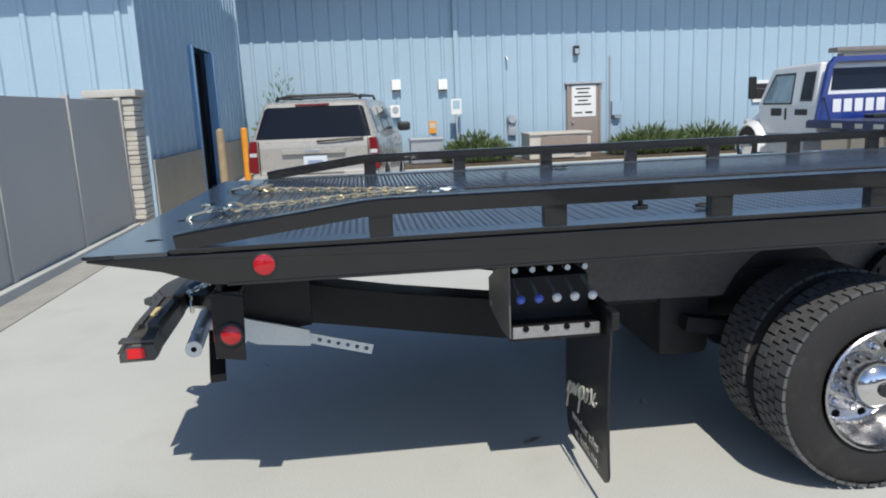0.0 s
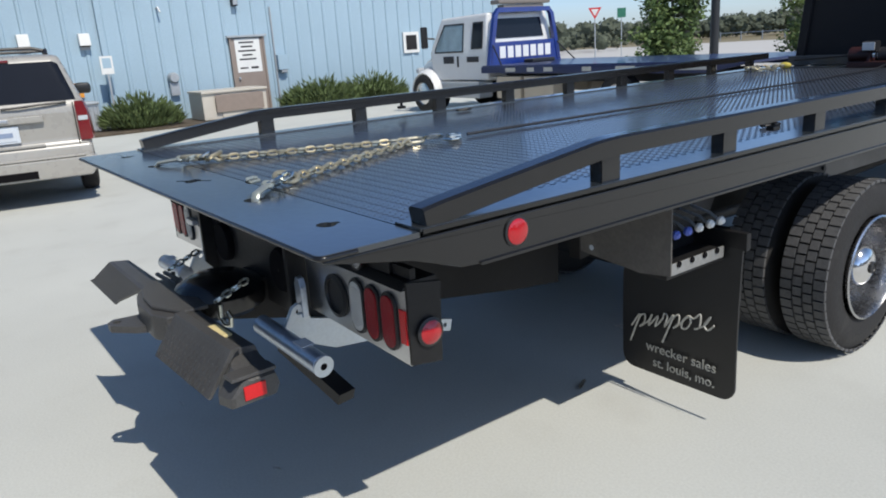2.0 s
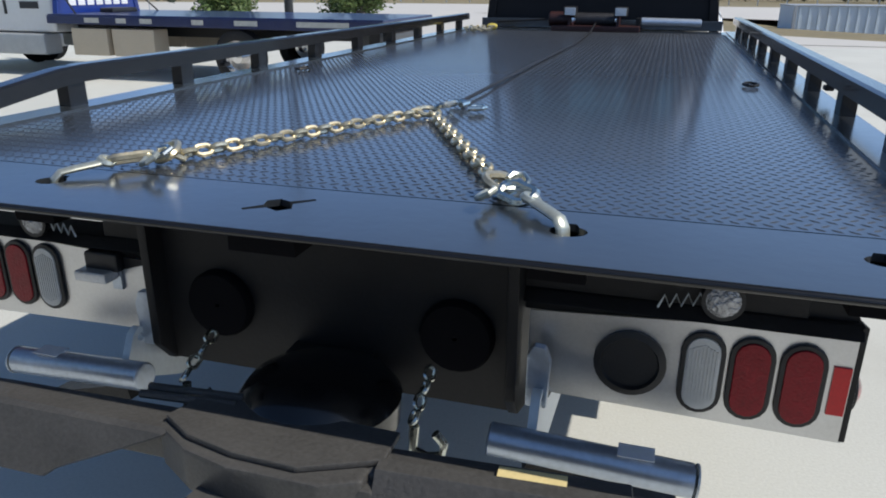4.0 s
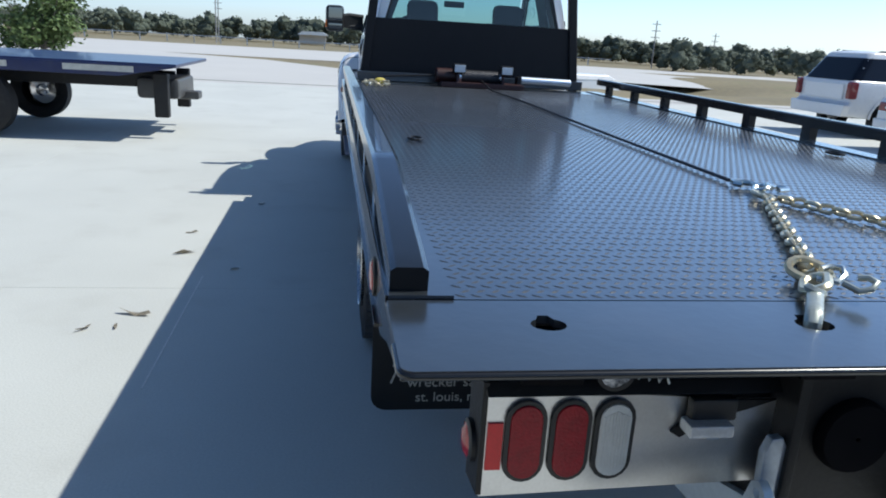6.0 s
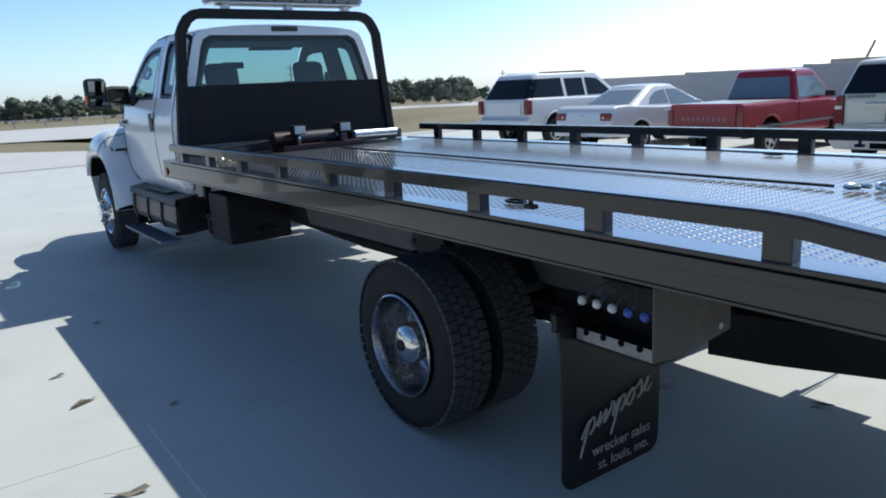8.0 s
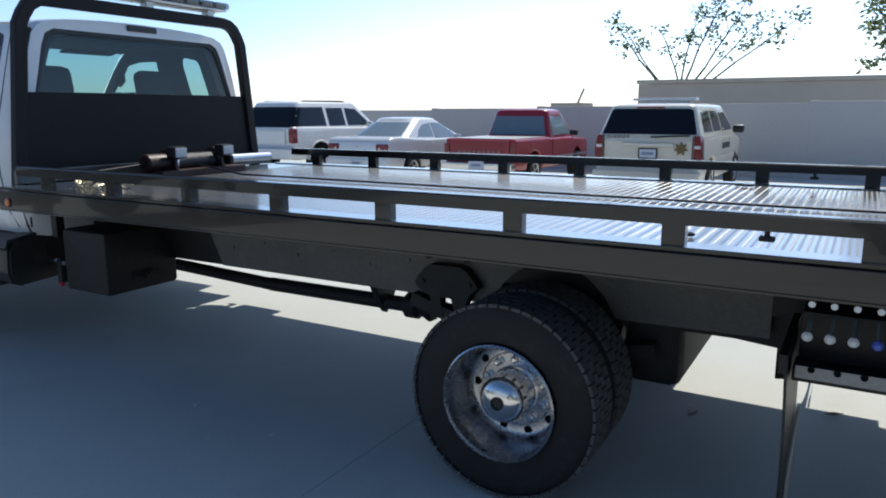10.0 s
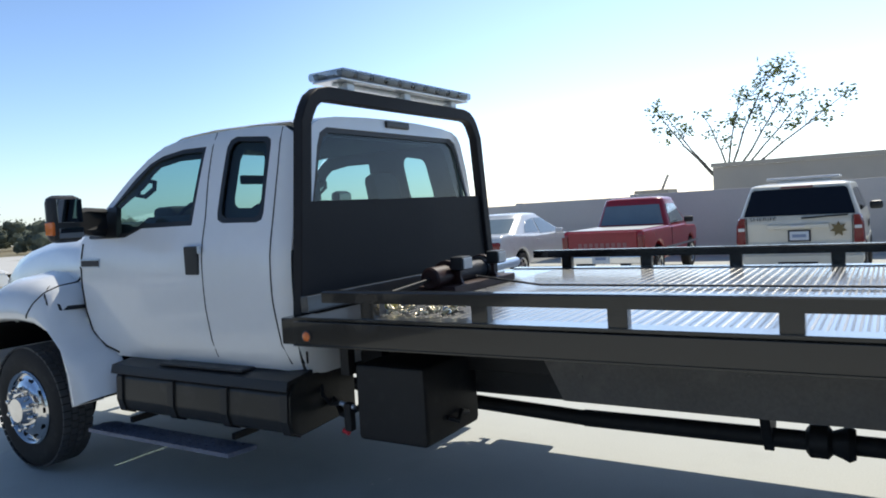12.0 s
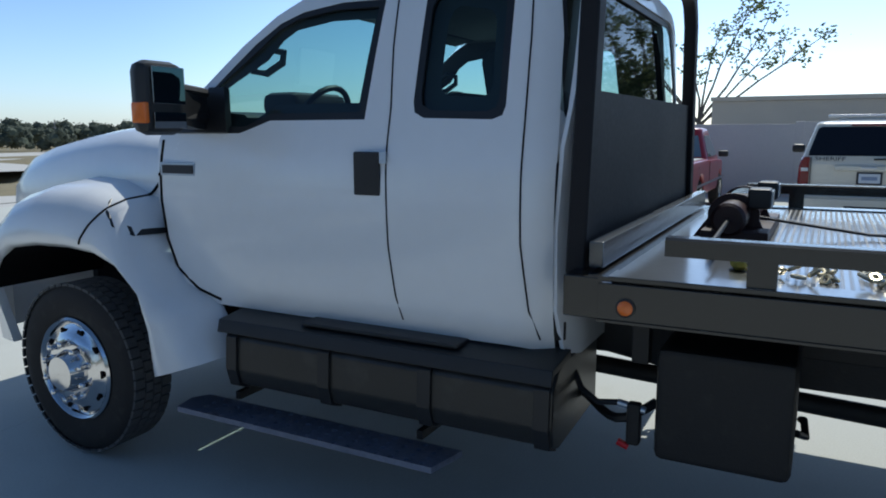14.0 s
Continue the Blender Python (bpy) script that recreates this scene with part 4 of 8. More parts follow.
part("winch_motor", rod((-0.20, 6.12, 1.30), (-0.42, 6.12, 1.30), 0.068, 20, bevel=0.012), "redsteel", truck, "dark red winch motor")
# added block that keeps sun streaks behind the cab off the ground
part("cab_crossmember", box((0.02, 6.62, 0.80), (1.15, 0.42, 0.16), 0.02), "chassis", truck)
part("deck_nose", box((0, 6.4475, 1.12), (2.5, 0.165, 0.14), 0.006), "black", truck)
bar = part("light_bar", box((0.05, YG + 0.05, 2.506), (1.48, 0.22, 0.014), 0.004), "alu", truck, "low clear light bar with many lamp modules")
for i in range(10):
    x = 0.05 - 0.675 + 0.15 * i
    mod = part("lamp_module", box((x, YG + 0.05, 2.540), (0.146, 0.28, 0.052), 0.016), "barglass", bar, "clear lamp lens")
    part("reflector", prism([(YG - 0.06, 2.522), (YG - 0.03, 2.522), (YG - 0.02, 2.556), (YG - 0.07, 2.556)], "x", x - 0.055, x + 0.055, 0.002), "paleb", mod, "bright lamp reflector")
    part("reflector", prism([(YG + 0.12, 2.522), (YG + 0.15, 2.522), (YG + 0.165, 2.556), (YG + 0.115, 2.556)], "x", x - 0.055, x + 0.055, 0.002), "paleb", mod)
part("bar_spine", box((0.05, YG + 0.05, 2.530), (1.40, 0.06, 0.030), 0.006), "paleb", bar)
for x in (-0.55, 0.05, 0.65):
    part("bar_foot", box((x, YG + 0.02, 2.476), (0.07, 0.08, 0.05), 0.008), "paleb", bar)
part("bar_rail", box((0.05, YG + 0.04, 2.490), (1.36, 0.05, 0.016), 0.004), "paleb", bar)

winch = part("winch", lathe([(0.085, 0), (0.085, 0.02), (0.05, 0.022), (0.05, 0.40), (0.085, 0.402), (0.085, 0.43)], (-0.20, 6.12, 1.30), (1, 6.12, 1.30), 26), "chrome", truck, "winch with polished drum and dark red frame")
for x in (-0.22, 0.22):
    part("winch_cheek", prism([(5.98, 1.2), (6.28, 1.2)] + [(6.12 + 0.105 * math.cos(radians(a)), 1.30 + 0.095 * math.sin(radians(a))) for a in range(-10, 191, 20)], "x", x - 0.012, x + 0.012, 0.003), "redsteel", winch)
part("winch_base", box((0.02, 6.1, 1.225), (0.80, 0.26, 0.05), 0.006), "redsteel", winch)
part("wound_cable", rod((-0.17, 6.12, 1.30), (0.19, 6.12, 1.30), 0.062, 22), "cable", winch)
for x in (-0.21, 0.245):
    lp = part("work_lamp", box((x, 6.02, 1.375), (0.12, 0.09, 0.085), 0.012), "plastic", winch, "square work lamp")
    part("work_lamp_glass", box((x, 5.972, 1.375), (0.10, 0.008, 0.066), 0.003), "clear", lp)
part("free_spool_bar", rod((-0.92, 6.12, 1.265), (-0.22, 6.12, 1.31), 0.009, 10), "satin", winch)
part("roller", rod((0.42, 6.15, 1.29), (0.95, 6.22, 1.28), 0.036, 18, bevel=0.006), "zinc", truck, "bright steel roller")
part("roller_block", box((0.40, 6.15, 1.26), (0.04, 0.10, 0.12), 0.006), "satin", truck)


# ---- cab ----
def interp(t, table):
    for (a, b), (c, d) in zip(table, table[1:]):
        if t <= c:
            return b + (d - b) * max(0.0, min(1.0, (t - a) / (c - a)))
    return table[-1][1]


def smooth_interp(t, table):
    return (interp(t - 0.03, table) + interp(t, table) * 2 + interp(t + 0.03, table)) / 4


SIDE = [(0.80, 1.025), (0.87, 1.05), (0.95, 1.072), (1.15, 1.084), (1.35, 1.088), (1.5, 1.080), (1.60, 1.060), (1.70, 1.030), (1.95, 0.962), (2.15, 0.902), (2.24, 0.868), (2.30, 0.82)]


def side_x(y, z):
    x = smooth_interp(z, SIDE)
    if y > 7.8:
        x -= 0.035 * (y - 7.8) ** 2
    if y < 6.78:
        x -= 2.6 * (6.78 - y) ** 2
    return x


W1 = [(7.43, 2.195), (7.455, 1.705), (7.95, 1.705), (8.04, 1.675), (8.12, 1.650), (8.48, 1.655), (8.515, 1.69), (8.30, 1.875), (8.10, 2.045), (7.97, 2.13), (7.85, 2.172), (7.65, 2.198)]
W2 = [(7.235, 2.17), (7.215, 2.215), (7.17, 2.232), (6.90, 2.205), (6.865, 2.185), (6.855, 2.15), (6.84, 1.75), (6.85, 1.715), (6.89, 1.70), (7.18, 1.708), (7.225, 1.73), (7.235, 1.77)]
CAB = [(6.64, 0.838), (6.80, 0.85), (8.36, 0.845), (8.45, 0.895), (8.545, 1.0), (8.60, 1.15), (8.635, 1.4), (8.645, 1.63), (8.58, 1.70), (8.37, 1.875), (8.17, 2.045), (8.0, 2.165), (7.86, 2.235), (7.7, 2.27), (7.3, 2.286), (6.95, 2.275), (6.78, 2.255), (6.69, 2.20), (6.66, 2.0), (6.64, 1.6), (6.64, 1.2)]
cab = part("cab", sheet(CAB, [W1, W2], 0.05, lambda u, v: (-side_x(u, v), u, v), 0.03), "white", truck, "white extended cab with tinted windows")
part("cab_side", sheet(CAB, [W1, W2], 0.05, lambda u, v: (side_x(u, v), u, v), 0.03), "white", cab)
roof = []
for y, dz, dx in ((6.60, -0.06, 0.0), (6.66, -0.022, 0.0), (6.75, 0.0, 0.0), (7.0, 0.012, 0), (7.4, 0.02, 0), (7.7, 0.005, 0.0), (7.86, -0.035, 0.01), (7.93, -0.075, 0.03)):
    e = 0.842 - dx
    roof.append([(e * math.sin(radians(a)) / math.sin(radians(62)), y, 2.275 + dz + 0.075 * (math.cos(radians(a)) - math.cos(radians(62))) / (1 - math.cos(radians(62)))) for a in range(-62, 63, 12)] + [(e, y, 2.275 + dz)])
part("roof", loft(roof, closed=False), "white", cab, "white cab roof", smooth=60)
RW_ = [(-0.885, 1.70), (0.885, 1.70), (0.895, 1.76), (0.80, 2.12), (0.765, 2.20), (0.70, 2.235), (-0.70, 2.235), (-0.765, 2.20), (-0.80, 2.12), (-0.895, 1.76)]
back_out = [(-0.98, 0.825), (-0.88, 0.812), (0.88, 0.812), (0.98, 0.825), (1.02, 1.0), (1.025, 1.3), (1.005, 1.6), (0.91, 2.0), (0.85, 2.20), (0.815, 2.25), (0.74, 2.285), (0.6, 2.305), (0.3, 2.32), (0.0, 2.325), (-0.3, 2.32), (-0.6, 2.305), (-0.74, 2.285), (-0.815, 2.25), (-0.85, 2.20), (-0.91, 2.0), (-1.005, 1.6), (-1.025, 1.3), (-1.02, 1.0)]
def back_y(x, z):
    return 6.59 + 0.05 * max(0.0, z - 1.7) + 2.0 * max(0.0, abs(x) - 0.86) ** 2
part("cab_back", sheet(back_out, [RW_], 0.10, lambda u, v: (u, back_y(u, v), v), 0.02), "white", cab)
def inset(poly, d):
    cx, cy = sum(p[0] for p in poly) / len(poly), sum(p[1] for p in poly) / len(poly)
    return [(x + d * (1 if x < cx else -1) * min(1, abs(x - cx) * 6), y + d * (1 if y < cy else -1) * min(1, abs(y - cy) * 8)) for x, y in poly]
rear_win = part("rear_window", sheet(RW_, [], 0.12, lambda u, v: (u, back_y(u, v) + 0.004, v)), "glass_cab", cab, "wide rear window")
part("window_seal", sheet(RW_, [inset(RW_, 0.03)], 0.12, lambda u, v: (u, back_y(u, v) - 0.004, v), 0.006), "plastic", rear_win)
part("brake_lamp", box((0.02, 6.60, 2.292), (0.26, 0.04, 0.045), 0.008), "tank", cab, "dark high brake lamp housing")
for s in (-1, 1):
    for poly, nm in ((W1, "door_window"), (W2, "rear_side_window")):
        w = part(nm, sheet(poly, [], 0.12, lambda u, v, s=s: (s * (side_x(u, v) - 0.016), u, v)), "glass_cab", cab)
        part("window_seal", sheet(poly, [inset(poly, 0.03)], 0.09, lambda u, v, s=s: (s * (side_x(u, v) - 0.002), u, v), 0.008), "plastic", w)
    def groove(pts, s=s, r=0.0022):
        line = []
        for (a, b), (c, d) in zip(pts, pts[1:]):
            k = max(1, int(math.hypot(c - a, d - b) / 0.08))
            line += [(s * (side_x(a + (c - a) * i / k, b + (d - b) * i / k) + 0.0005), a + (c - a) * i / k, b + (d - b) * i / k) for i in range(k)]
        line.append((s * (side_x(*pts[-1]) + 0.0005), *pts[-1]))
        part("door_seam", pipe(line, 0, section=[(-0.003, -r), (0.003, -r), (0.003, r), (-0.003, r)]), "hole", cab)
    groove([(7.265, 0.90), (7.29, 1.0), (7.315, 1.2), (7.325, 1.5), (7.33, 1.6), (7.335, 1.75), (7.36, 2.0), (7.37, 2.275)])
    groove([(6.685, 0.885), (6.72, 1.0), (6.75, 1.25), (6.755, 1.6), (6.77, 2.0), (6.79, 2.25)])
    groove([(8.28, 0.872), (8.415, 0.912), (8.54, 1.01), (8.59, 1.15), (8.612, 1.33), (8.614, 1.446), (8.61, 1.62)], r=0.007)
    part("door_handle", box((s * 1.083, 7.412, 1.49), (0.018, 0.125, 0.175), 0.008), "plastic", cab, "black pull-out door handle")
    part("badge", box((s * 1.068, 8.49, 1.485), (0.010, 0.225, 0.062), 0.003), "zinc", cab, "small metal badge with dark bars")
    part("badge_bar", box((s * 1.0745, 8.485, 1.484), (0.005, 0.20, 0.040), 0.001), "darkink", cab)
    part("seat_belt_latch", box((s * 1.085, 7.335, 1.555), (0.012, 0.03, 0.05), 0.004), "zinc", cab)
    # mirrors
    mir = part("door_mirror", box((s * 1.370, 8.245, 1.795), (0.215, 0.11, 0.30), 0.045), "plastic", cab, "tall black towing mirror with amber lamp")
    part("mirror_glass", box((s * 1.362, 8.187, 1.845), (0.165, 0.008, 0.15), 0.003), "mirror", mir)
    part("mirror_spot", box((s * 1.362, 8.187, 1.705), (0.165, 0.008, 0.065), 0.003), "mirror", mir)
    part("mirror_lamp", box((s * 1.470, 8.235, 1.735), (0.022, 0.085, 0.085), 0.008), "amber", mir)
    part("mirror_arm", pipe([(s * 1.03, 8.33, 1.83), (s * 1.2, 8.29, 1.84), (s * 1.3, 8.26, 1.82)], 0.026, 8), "plastic", mir)
    part("mirror_arm", pipe([(s * 1.03, 8.33, 1.72), (s * 1.2, 8.29, 1.715), (s * 1.3, 8.26, 1.73)], 0.026, 8), "plastic", mir)
    part("mirror_bracket", loft([[(s * x, y - 0.045, zl), (s * x, y - 0.045, zh), (s * x, y + 0.05, zh), (s * x, y + 0.05, zl)] for x, y, zl, zh in ((1.03, 8.36, 1.665, 1.85), (1.14, 8.33, 1.675, 1.85), (1.20, 8.31, 1.685, 1.83), (1.27, 8.28, 1.70, 1.825))]), "plastic", mir)
    part("mirror_base", sheet([(8.18, 1.655), (8.52, 1.655), (8.50, 1.71), (8.33, 1.86), (8.24, 1.86)], [], 0.1, lambda u, v, s=s: (s * (side_x(u, v) + 0.02), u, v), 0.035), "plastic", mir)

# windscreen, hood and fenders
ws = []
for k in range(6):
    t = k / 5
    y0, z0, hw = 7.90 + (8.66 - 7.90) * t, 2.235 + (1.65 - 2.235) * t, 0.80 + 0.17 * t
    ws.append([(hw * u, y0 + 0.14 * (1 - u * u) * (0.5 + 0.5 * t), z0) for u in (-1, -0.8, -0.5, -0.2, 0.2, 0.5, 0.8, 1)])
part("windscreen", loft(ws, closed=False), "glass_cab", cab, "raked windscreen")
hood = []
for y, hw, top, low in ((8.60, 1.03, 1.66, 1.30), (8.80, 0.99, 1.70, 1.20), (9.2, 0.90, 1.715, 1.15), (9.6, 0.82, 1.68, 1.1), (10.0, 0.75, 1.62, 1.0), (10.3, 0.69, 1.55, 0.95), (10.48, 0.64, 1.47, 0.9), (10.56, 0.58, 1.36, 0.85)):
    hood.append([(-hw, y, low), (-hw, y, low + (top - low) * 0.45), (-hw * 0.97, y, low + (top - low) * 0.72), (-hw * 0.86, y, top - 0.055), (-hw * 0.6, y, top - 0.012), (0, y, top), (hw * 0.6, y, top - 0.012), (hw * 0.86, y, top - 0.055), (hw * 0.97, y, low + (top - low) * 0.72), (hw, y, low + (top - low) * 0.45), (hw, y, low)])
part("hood", loft(hood, caps=True), "white", cab, "tall sloping white hood", smooth=50)
part("grille", box((0, 10.57, 1.05), (1.1, 0.05, 0.5), 0.02), "plastic", cab)
LIP = [(8.46, 0.54), (8.485, 0.75), (8.54, 0.92), (8.68, 1.045), (8.85, 1.105), (9.05, 1.125), (9.30, 1.12), (9.50, 1.09), (9.62, 1.02), (9.69, 0.93), (9.72, 0.84)]
OUT = [(8.18, 0.63), (8.30, 0.835), (8.475, 0.912), (8.618, 1.09), (8.70, 1.32), (9.0, 1.385), (9.30, 1.385), (9.52, 1.33), (9.68, 1.21), (9.76, 1.05), (9.80, 0.86)]
for s in (-1, 1):
    rings = []
    for (ly, lz), (oy, oz) in zip(LIP, OUT):
        def at(x, f, d=0.0):
            return (s * x, ly + (oy - ly) * f, lz + (oz - lz) * f + d)
        inner = 1.02 if oy < 8.7 else 0.86
        rings.append([at(1.05, -0.12), at(1.27, -0.10), at(1.305, 0.0), at(1.31, 0.18), at(1.285, 0.5), at(1.23, 0.82), at(1.09 if oy < 8.7 else 1.14, 1.0), at(inner, 1.03, 0.03 if oy > 8.4 else 0)])
    fbm = loft(rings, closed=False)
    skin = BVHTree.FromBMesh(fbm)
    fen = part("fender", fbm, "white", cab, "bulging white front fender", smooth=60)
    def on_fender(y, z, out=0.001):
        hit = skin.ray_cast(Vector((s * 3, y, z)), Vector((-s, 0, 0)))[0]
        return (s * (max(abs(hit.x) if hit else 0.0, side_x(y, z) if y < 8.63 else 1.012) + out), y, z)
    def trace(nodes, out=0.001):
        line = []
        for (a, b), (c, d) in zip(nodes, nodes[1:]):
            line += [on_fender(a + (c - a) * i / 6, b + (d - b) * i / 6, out) for i in range(6)]
        return line + [on_fender(*nodes[-1], out)]
    part("hood_seam", pipe(trace([(8.62, 1.46), (8.66, 1.43), (8.72, 1.375), (8.775, 1.332)]), 0.007, 6), "hole", fen)
    part("fender_seam", pipe(trace([(8.775, 1.332), (8.83, 1.27), (8.88, 1.20), (8.92, 1.13)]), 0.006, 6), "hole", fen)

    wedge = []
    for y, z, w in ((8.84, 1.335, 0.006), (8.80, 1.295, 0.013), (8.74, 1.24, 0.02), (8.67, 1.195, 0.022), (8.63, 1.175, 0.006)):
        top_, low_ = Vector(on_fender(y + 0.5 * w, z + w, 0.006)), Vector(on_fender(y - 0.5 * w, z - w, 0.006))
        into = Vector((-s * 0.05, 0, 0))
        wedge.append([top_, low_, low_ + into, top_ + into])
    part("fender_vent", loft(wedge), "plastic", fen, "black wedge-shaped fender vent")
    part("turn_lamp", box((s * 1.255, 9.69, 1.06), (0.05, 0.05, 0.14), 0.015), "amber", fen, "amber corner lamp")
    # well surface in cavity black, its shade put into the colour
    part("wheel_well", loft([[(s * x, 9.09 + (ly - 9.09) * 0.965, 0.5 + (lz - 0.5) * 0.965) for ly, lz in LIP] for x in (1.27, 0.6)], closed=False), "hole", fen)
    # front wheel
    C = (9.11, 0.462)
    fw = part("front_wheel", lathe([(0.262, -0.03), (0.270, 0.0), (0.258, 0.012), (0.246, 0.004), (0.235, -0.015), (0.215, -0.008), (0.19, 0.006), (0.165, 0.022), (0.14, 0.026), (0.11, 0.026), (0.10, 0.055), (0.085, 0.085), (0.03, 0.09), (0.002, 0.09)], (s * 1.255, *C), (s * 3, *C), 48, cap=False), "chrome", truck, "polished ten-hole front wheel")
    truck_tyre(fw, s * 1.14, *C, RW + 0.012, 0.24, 0.262)
    lug_ring(fw, s * 1.278, *C, s, 0.145, 10, L=0.055)
    for i in range(10):
        a = 2 * math.pi * i / 10
        yy, zz = C[0] + 0.205 * math.cos(a), C[1] + 0.205 * math.sin(a)
        # flat disc coloured near-black for the shaded opening
        part("hand_hole", lathe([(0.020, 0), (0.020, 0.004)], (s * 1.2535, yy, zz), (s * 3, yy - 0.3 * math.cos(a), zz - 0.3 * math.sin(a)), 12), "hole", fw)
    part("brake_drum", lathe([(0.2, -0.3), (0.2, -0.03), (0.24, 0.0)], (s * 1.15, *C), (s * 3, *C), 24), "chassis", fw)
    part("bumper_end", loft([[(s * 1.27, 9.72, 0.84), (s * 1.26, 9.60, 0.54), (s * 1.21, 9.60, 0.54), (s * 1.22, 9.72, 0.84)], [(s * 1.20, 9.86, 0.84), (s * 1.20, 9.80, 0.52), (s * 1.15, 9.80, 0.52), (s * 1.15, 9.86, 0.84)], [(s * 0.98, 10.15, 0.84), (s * 0.98, 10.12, 0.5), (s * 0.95, 10.08, 0.5), (s * 0.95, 10.08, 0.84)]]), "white_dusty", cab)
    # fuel tank, step and boxes
    tk = part("fuel_tank", prism([(s * 0.62, 0.53), (s * 1.10, 0.50), (s * 1.165, 0.53), (s * 1.185, 0.60), (s * 1.175, 0.74), (s * 1.13, 0.80), (s * 1.08, 0.825), (s * 0.62, 0.825)], "y", 6.58, 8.14, 0.012), "tank", truck, "black ribbed step tank below the cab")
    part("step_pad", prism([(s * 0.98, 0.82), (s * 1.175, 0.80), (s * 1.19, 0.765), (s * 1.20, 0.77), (s * 1.185, 0.825), (s * 0.98, 0.85)], "y", 6.58, 8.16, 0.004), "plastic", tk)
    part("step_tread", box((s * 1.07, 7.35, 0.845), (0.15, 0.75, 0.02), 0.008), "plastic", tk)
    for y in (6.62, 7.10, 7.58, 8.09):
        part("tank_strap", prism([(s * 1.10, 0.49), (s * 1.175, 0.52), (s * 1.198, 0.60), (s * 1.188, 0.75), (s * 1.13, 0.81), (s * 1.10, 0.80)], "y", y - 0.03, y + 0.03, 0.004), "plastic", tk)
    st = part("running_board", sheet([(7.00, 1.05), (8.38, 1.05), (8.43, 1.12), (8.40, 1.24), (7.04, 1.24)], [circle(0.013, 8, 7.09 + 0.07 * i, 1.075 + 0.050 * j) for i in range(18) for j in range(4)], 0.2, lambda u, v, s=s: (s * v, u, 0.385), 0.025), "galvstep", truck, "perforated metal step below the door")
    for y in (7.2, 8.2):
        part("step_bracket", box((s * 0.95, y, 0.41), (0.2, 0.03, 0.04), 0.004), "chassis", st)
    ab = part("battery_box", box((s * 0.72, 6.04, 0.695), (0.56, 0.45, 0.42), 0.03), "chassis", truck, "black box behind the cab")
    part("air_valve", box((s * 0.97, 6.34, 0.60), (0.05, 0.05, 0.16), 0.012), "chassis", truck)
    part("hose_fitting", rod((s * 0.97, 6.30, 0.655), (s * 0.97, 6.40, 0.67), 0.014, 10), "zinc", truck)
    part("air_hose", pipe([(s * 0.97, 6.40, 0.67), (s * 0.96, 6.48, 0.655), (s * 0.94, 6.55, 0.69), (s * 0.90, 6.60, 0.76)], 0.012, 8), "plastic", truck)
    part("drain_tap", rod((s * 0.96, 6.36, 0.50), (s * 0.96, 6.40, 0.515), 0.014, 8), "redtape", truck, "small red drain tap")
    part("box_hose", pipe([(s * 0.80, 5.81, 0.60), (s * 0.74, 5.78, 0.57), (s * 0.68, 5.79, 0.61), (s * 0.60, 5.80, 0.58)], 0.014, 8), "plastic", truck)
    part("hose", pipe([(s * (0.88 + 0.06 * math.sin(a * 1.7)), 6.28 + 0.036 * a * 3, 0.66 - 0.07 * math.sin(a)) for a in [0.314 * k for k in range(11)]], 0.018, 8), "plastic", truck)
    part("deck_stand", box((s * 0.98, 6.32, 0.95), (0.06, 0.06, 0.22), 0.006), "satin", truck)
part("front_axle", rod((-1.0, 9.06, 0.46), (1.0, 9.06, 0.46), 0.06, 16), "chassis", truck)
part("engine_block", box((0, 9.2, 0.95), (0.8, 1.2, 0.6), 0.05), "chassis", truck)
part("bumper", box((0, 10.12, 0.67), (1.96, 0.08, 0.34), 0.02), "white_dusty", cab)
part("cab_floor", box((0, 7.55, 0.92), (2.0, 1.9, 0.08), 0.01), "chassis", cab)
part("firewall", box((0, 8.55, 1.25), (1.96, 0.05, 0.7), 0.01), "dash", cab)
# cab interior
for s in (-1, 1):
    part("interior_trim", sheet(CAB, [inset(W1, 0.07), inset(W2, 0.085)], 0.12, lambda u, v, s=s: (s * (side_x(u, v) - 0.05), u, v)), "dash", cab)
    part("grab_handle", pipe([(s * 0.895, 8.15, 1.93), (s * 0.885, 8.13, 1.985), (s * 0.865, 8.06, 2.025), (s * 0.865, 7.995, 2.01), (s * 0.87, 8.0, 1.965), (s * 0.885, 8.08, 1.92)], 0.017, 8, closed=True), "dash", cab)
    # inner well wall, near-black in place of the shade behind the wheel
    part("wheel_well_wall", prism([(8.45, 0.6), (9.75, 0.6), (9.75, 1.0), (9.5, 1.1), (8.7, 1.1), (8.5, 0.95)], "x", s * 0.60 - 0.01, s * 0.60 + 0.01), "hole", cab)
part("back_trim", sheet(back_out, [inset(RW_, 0.05)], 0.16, lambda u, v: (u * 0.96, back_y(u, v) + 0.04, v)), "dash", cab)
dashb = part("dashboard", loft([[(-0.96, y, zl), (-0.96, y, zt), (0.96, y, zt), (0.96, y, zl)] for y, zl, zt in ((8.06, 1.40, 1.66), (8.16, 1.38, 1.735), (8.4, 1.4, 1.755), (8.54, 1.4, 1.70))]), "dash", cab)
part("gauge_hood", box((-0.46, 8.20, 1.79), (0.44, 0.22, 0.12), 0.04), "dash", dashb)
part("dash_paper", box((0.1, 8.36, 1.765), (0.3, 0.2, 0.02), 0.003), "tanclutter", dashb)
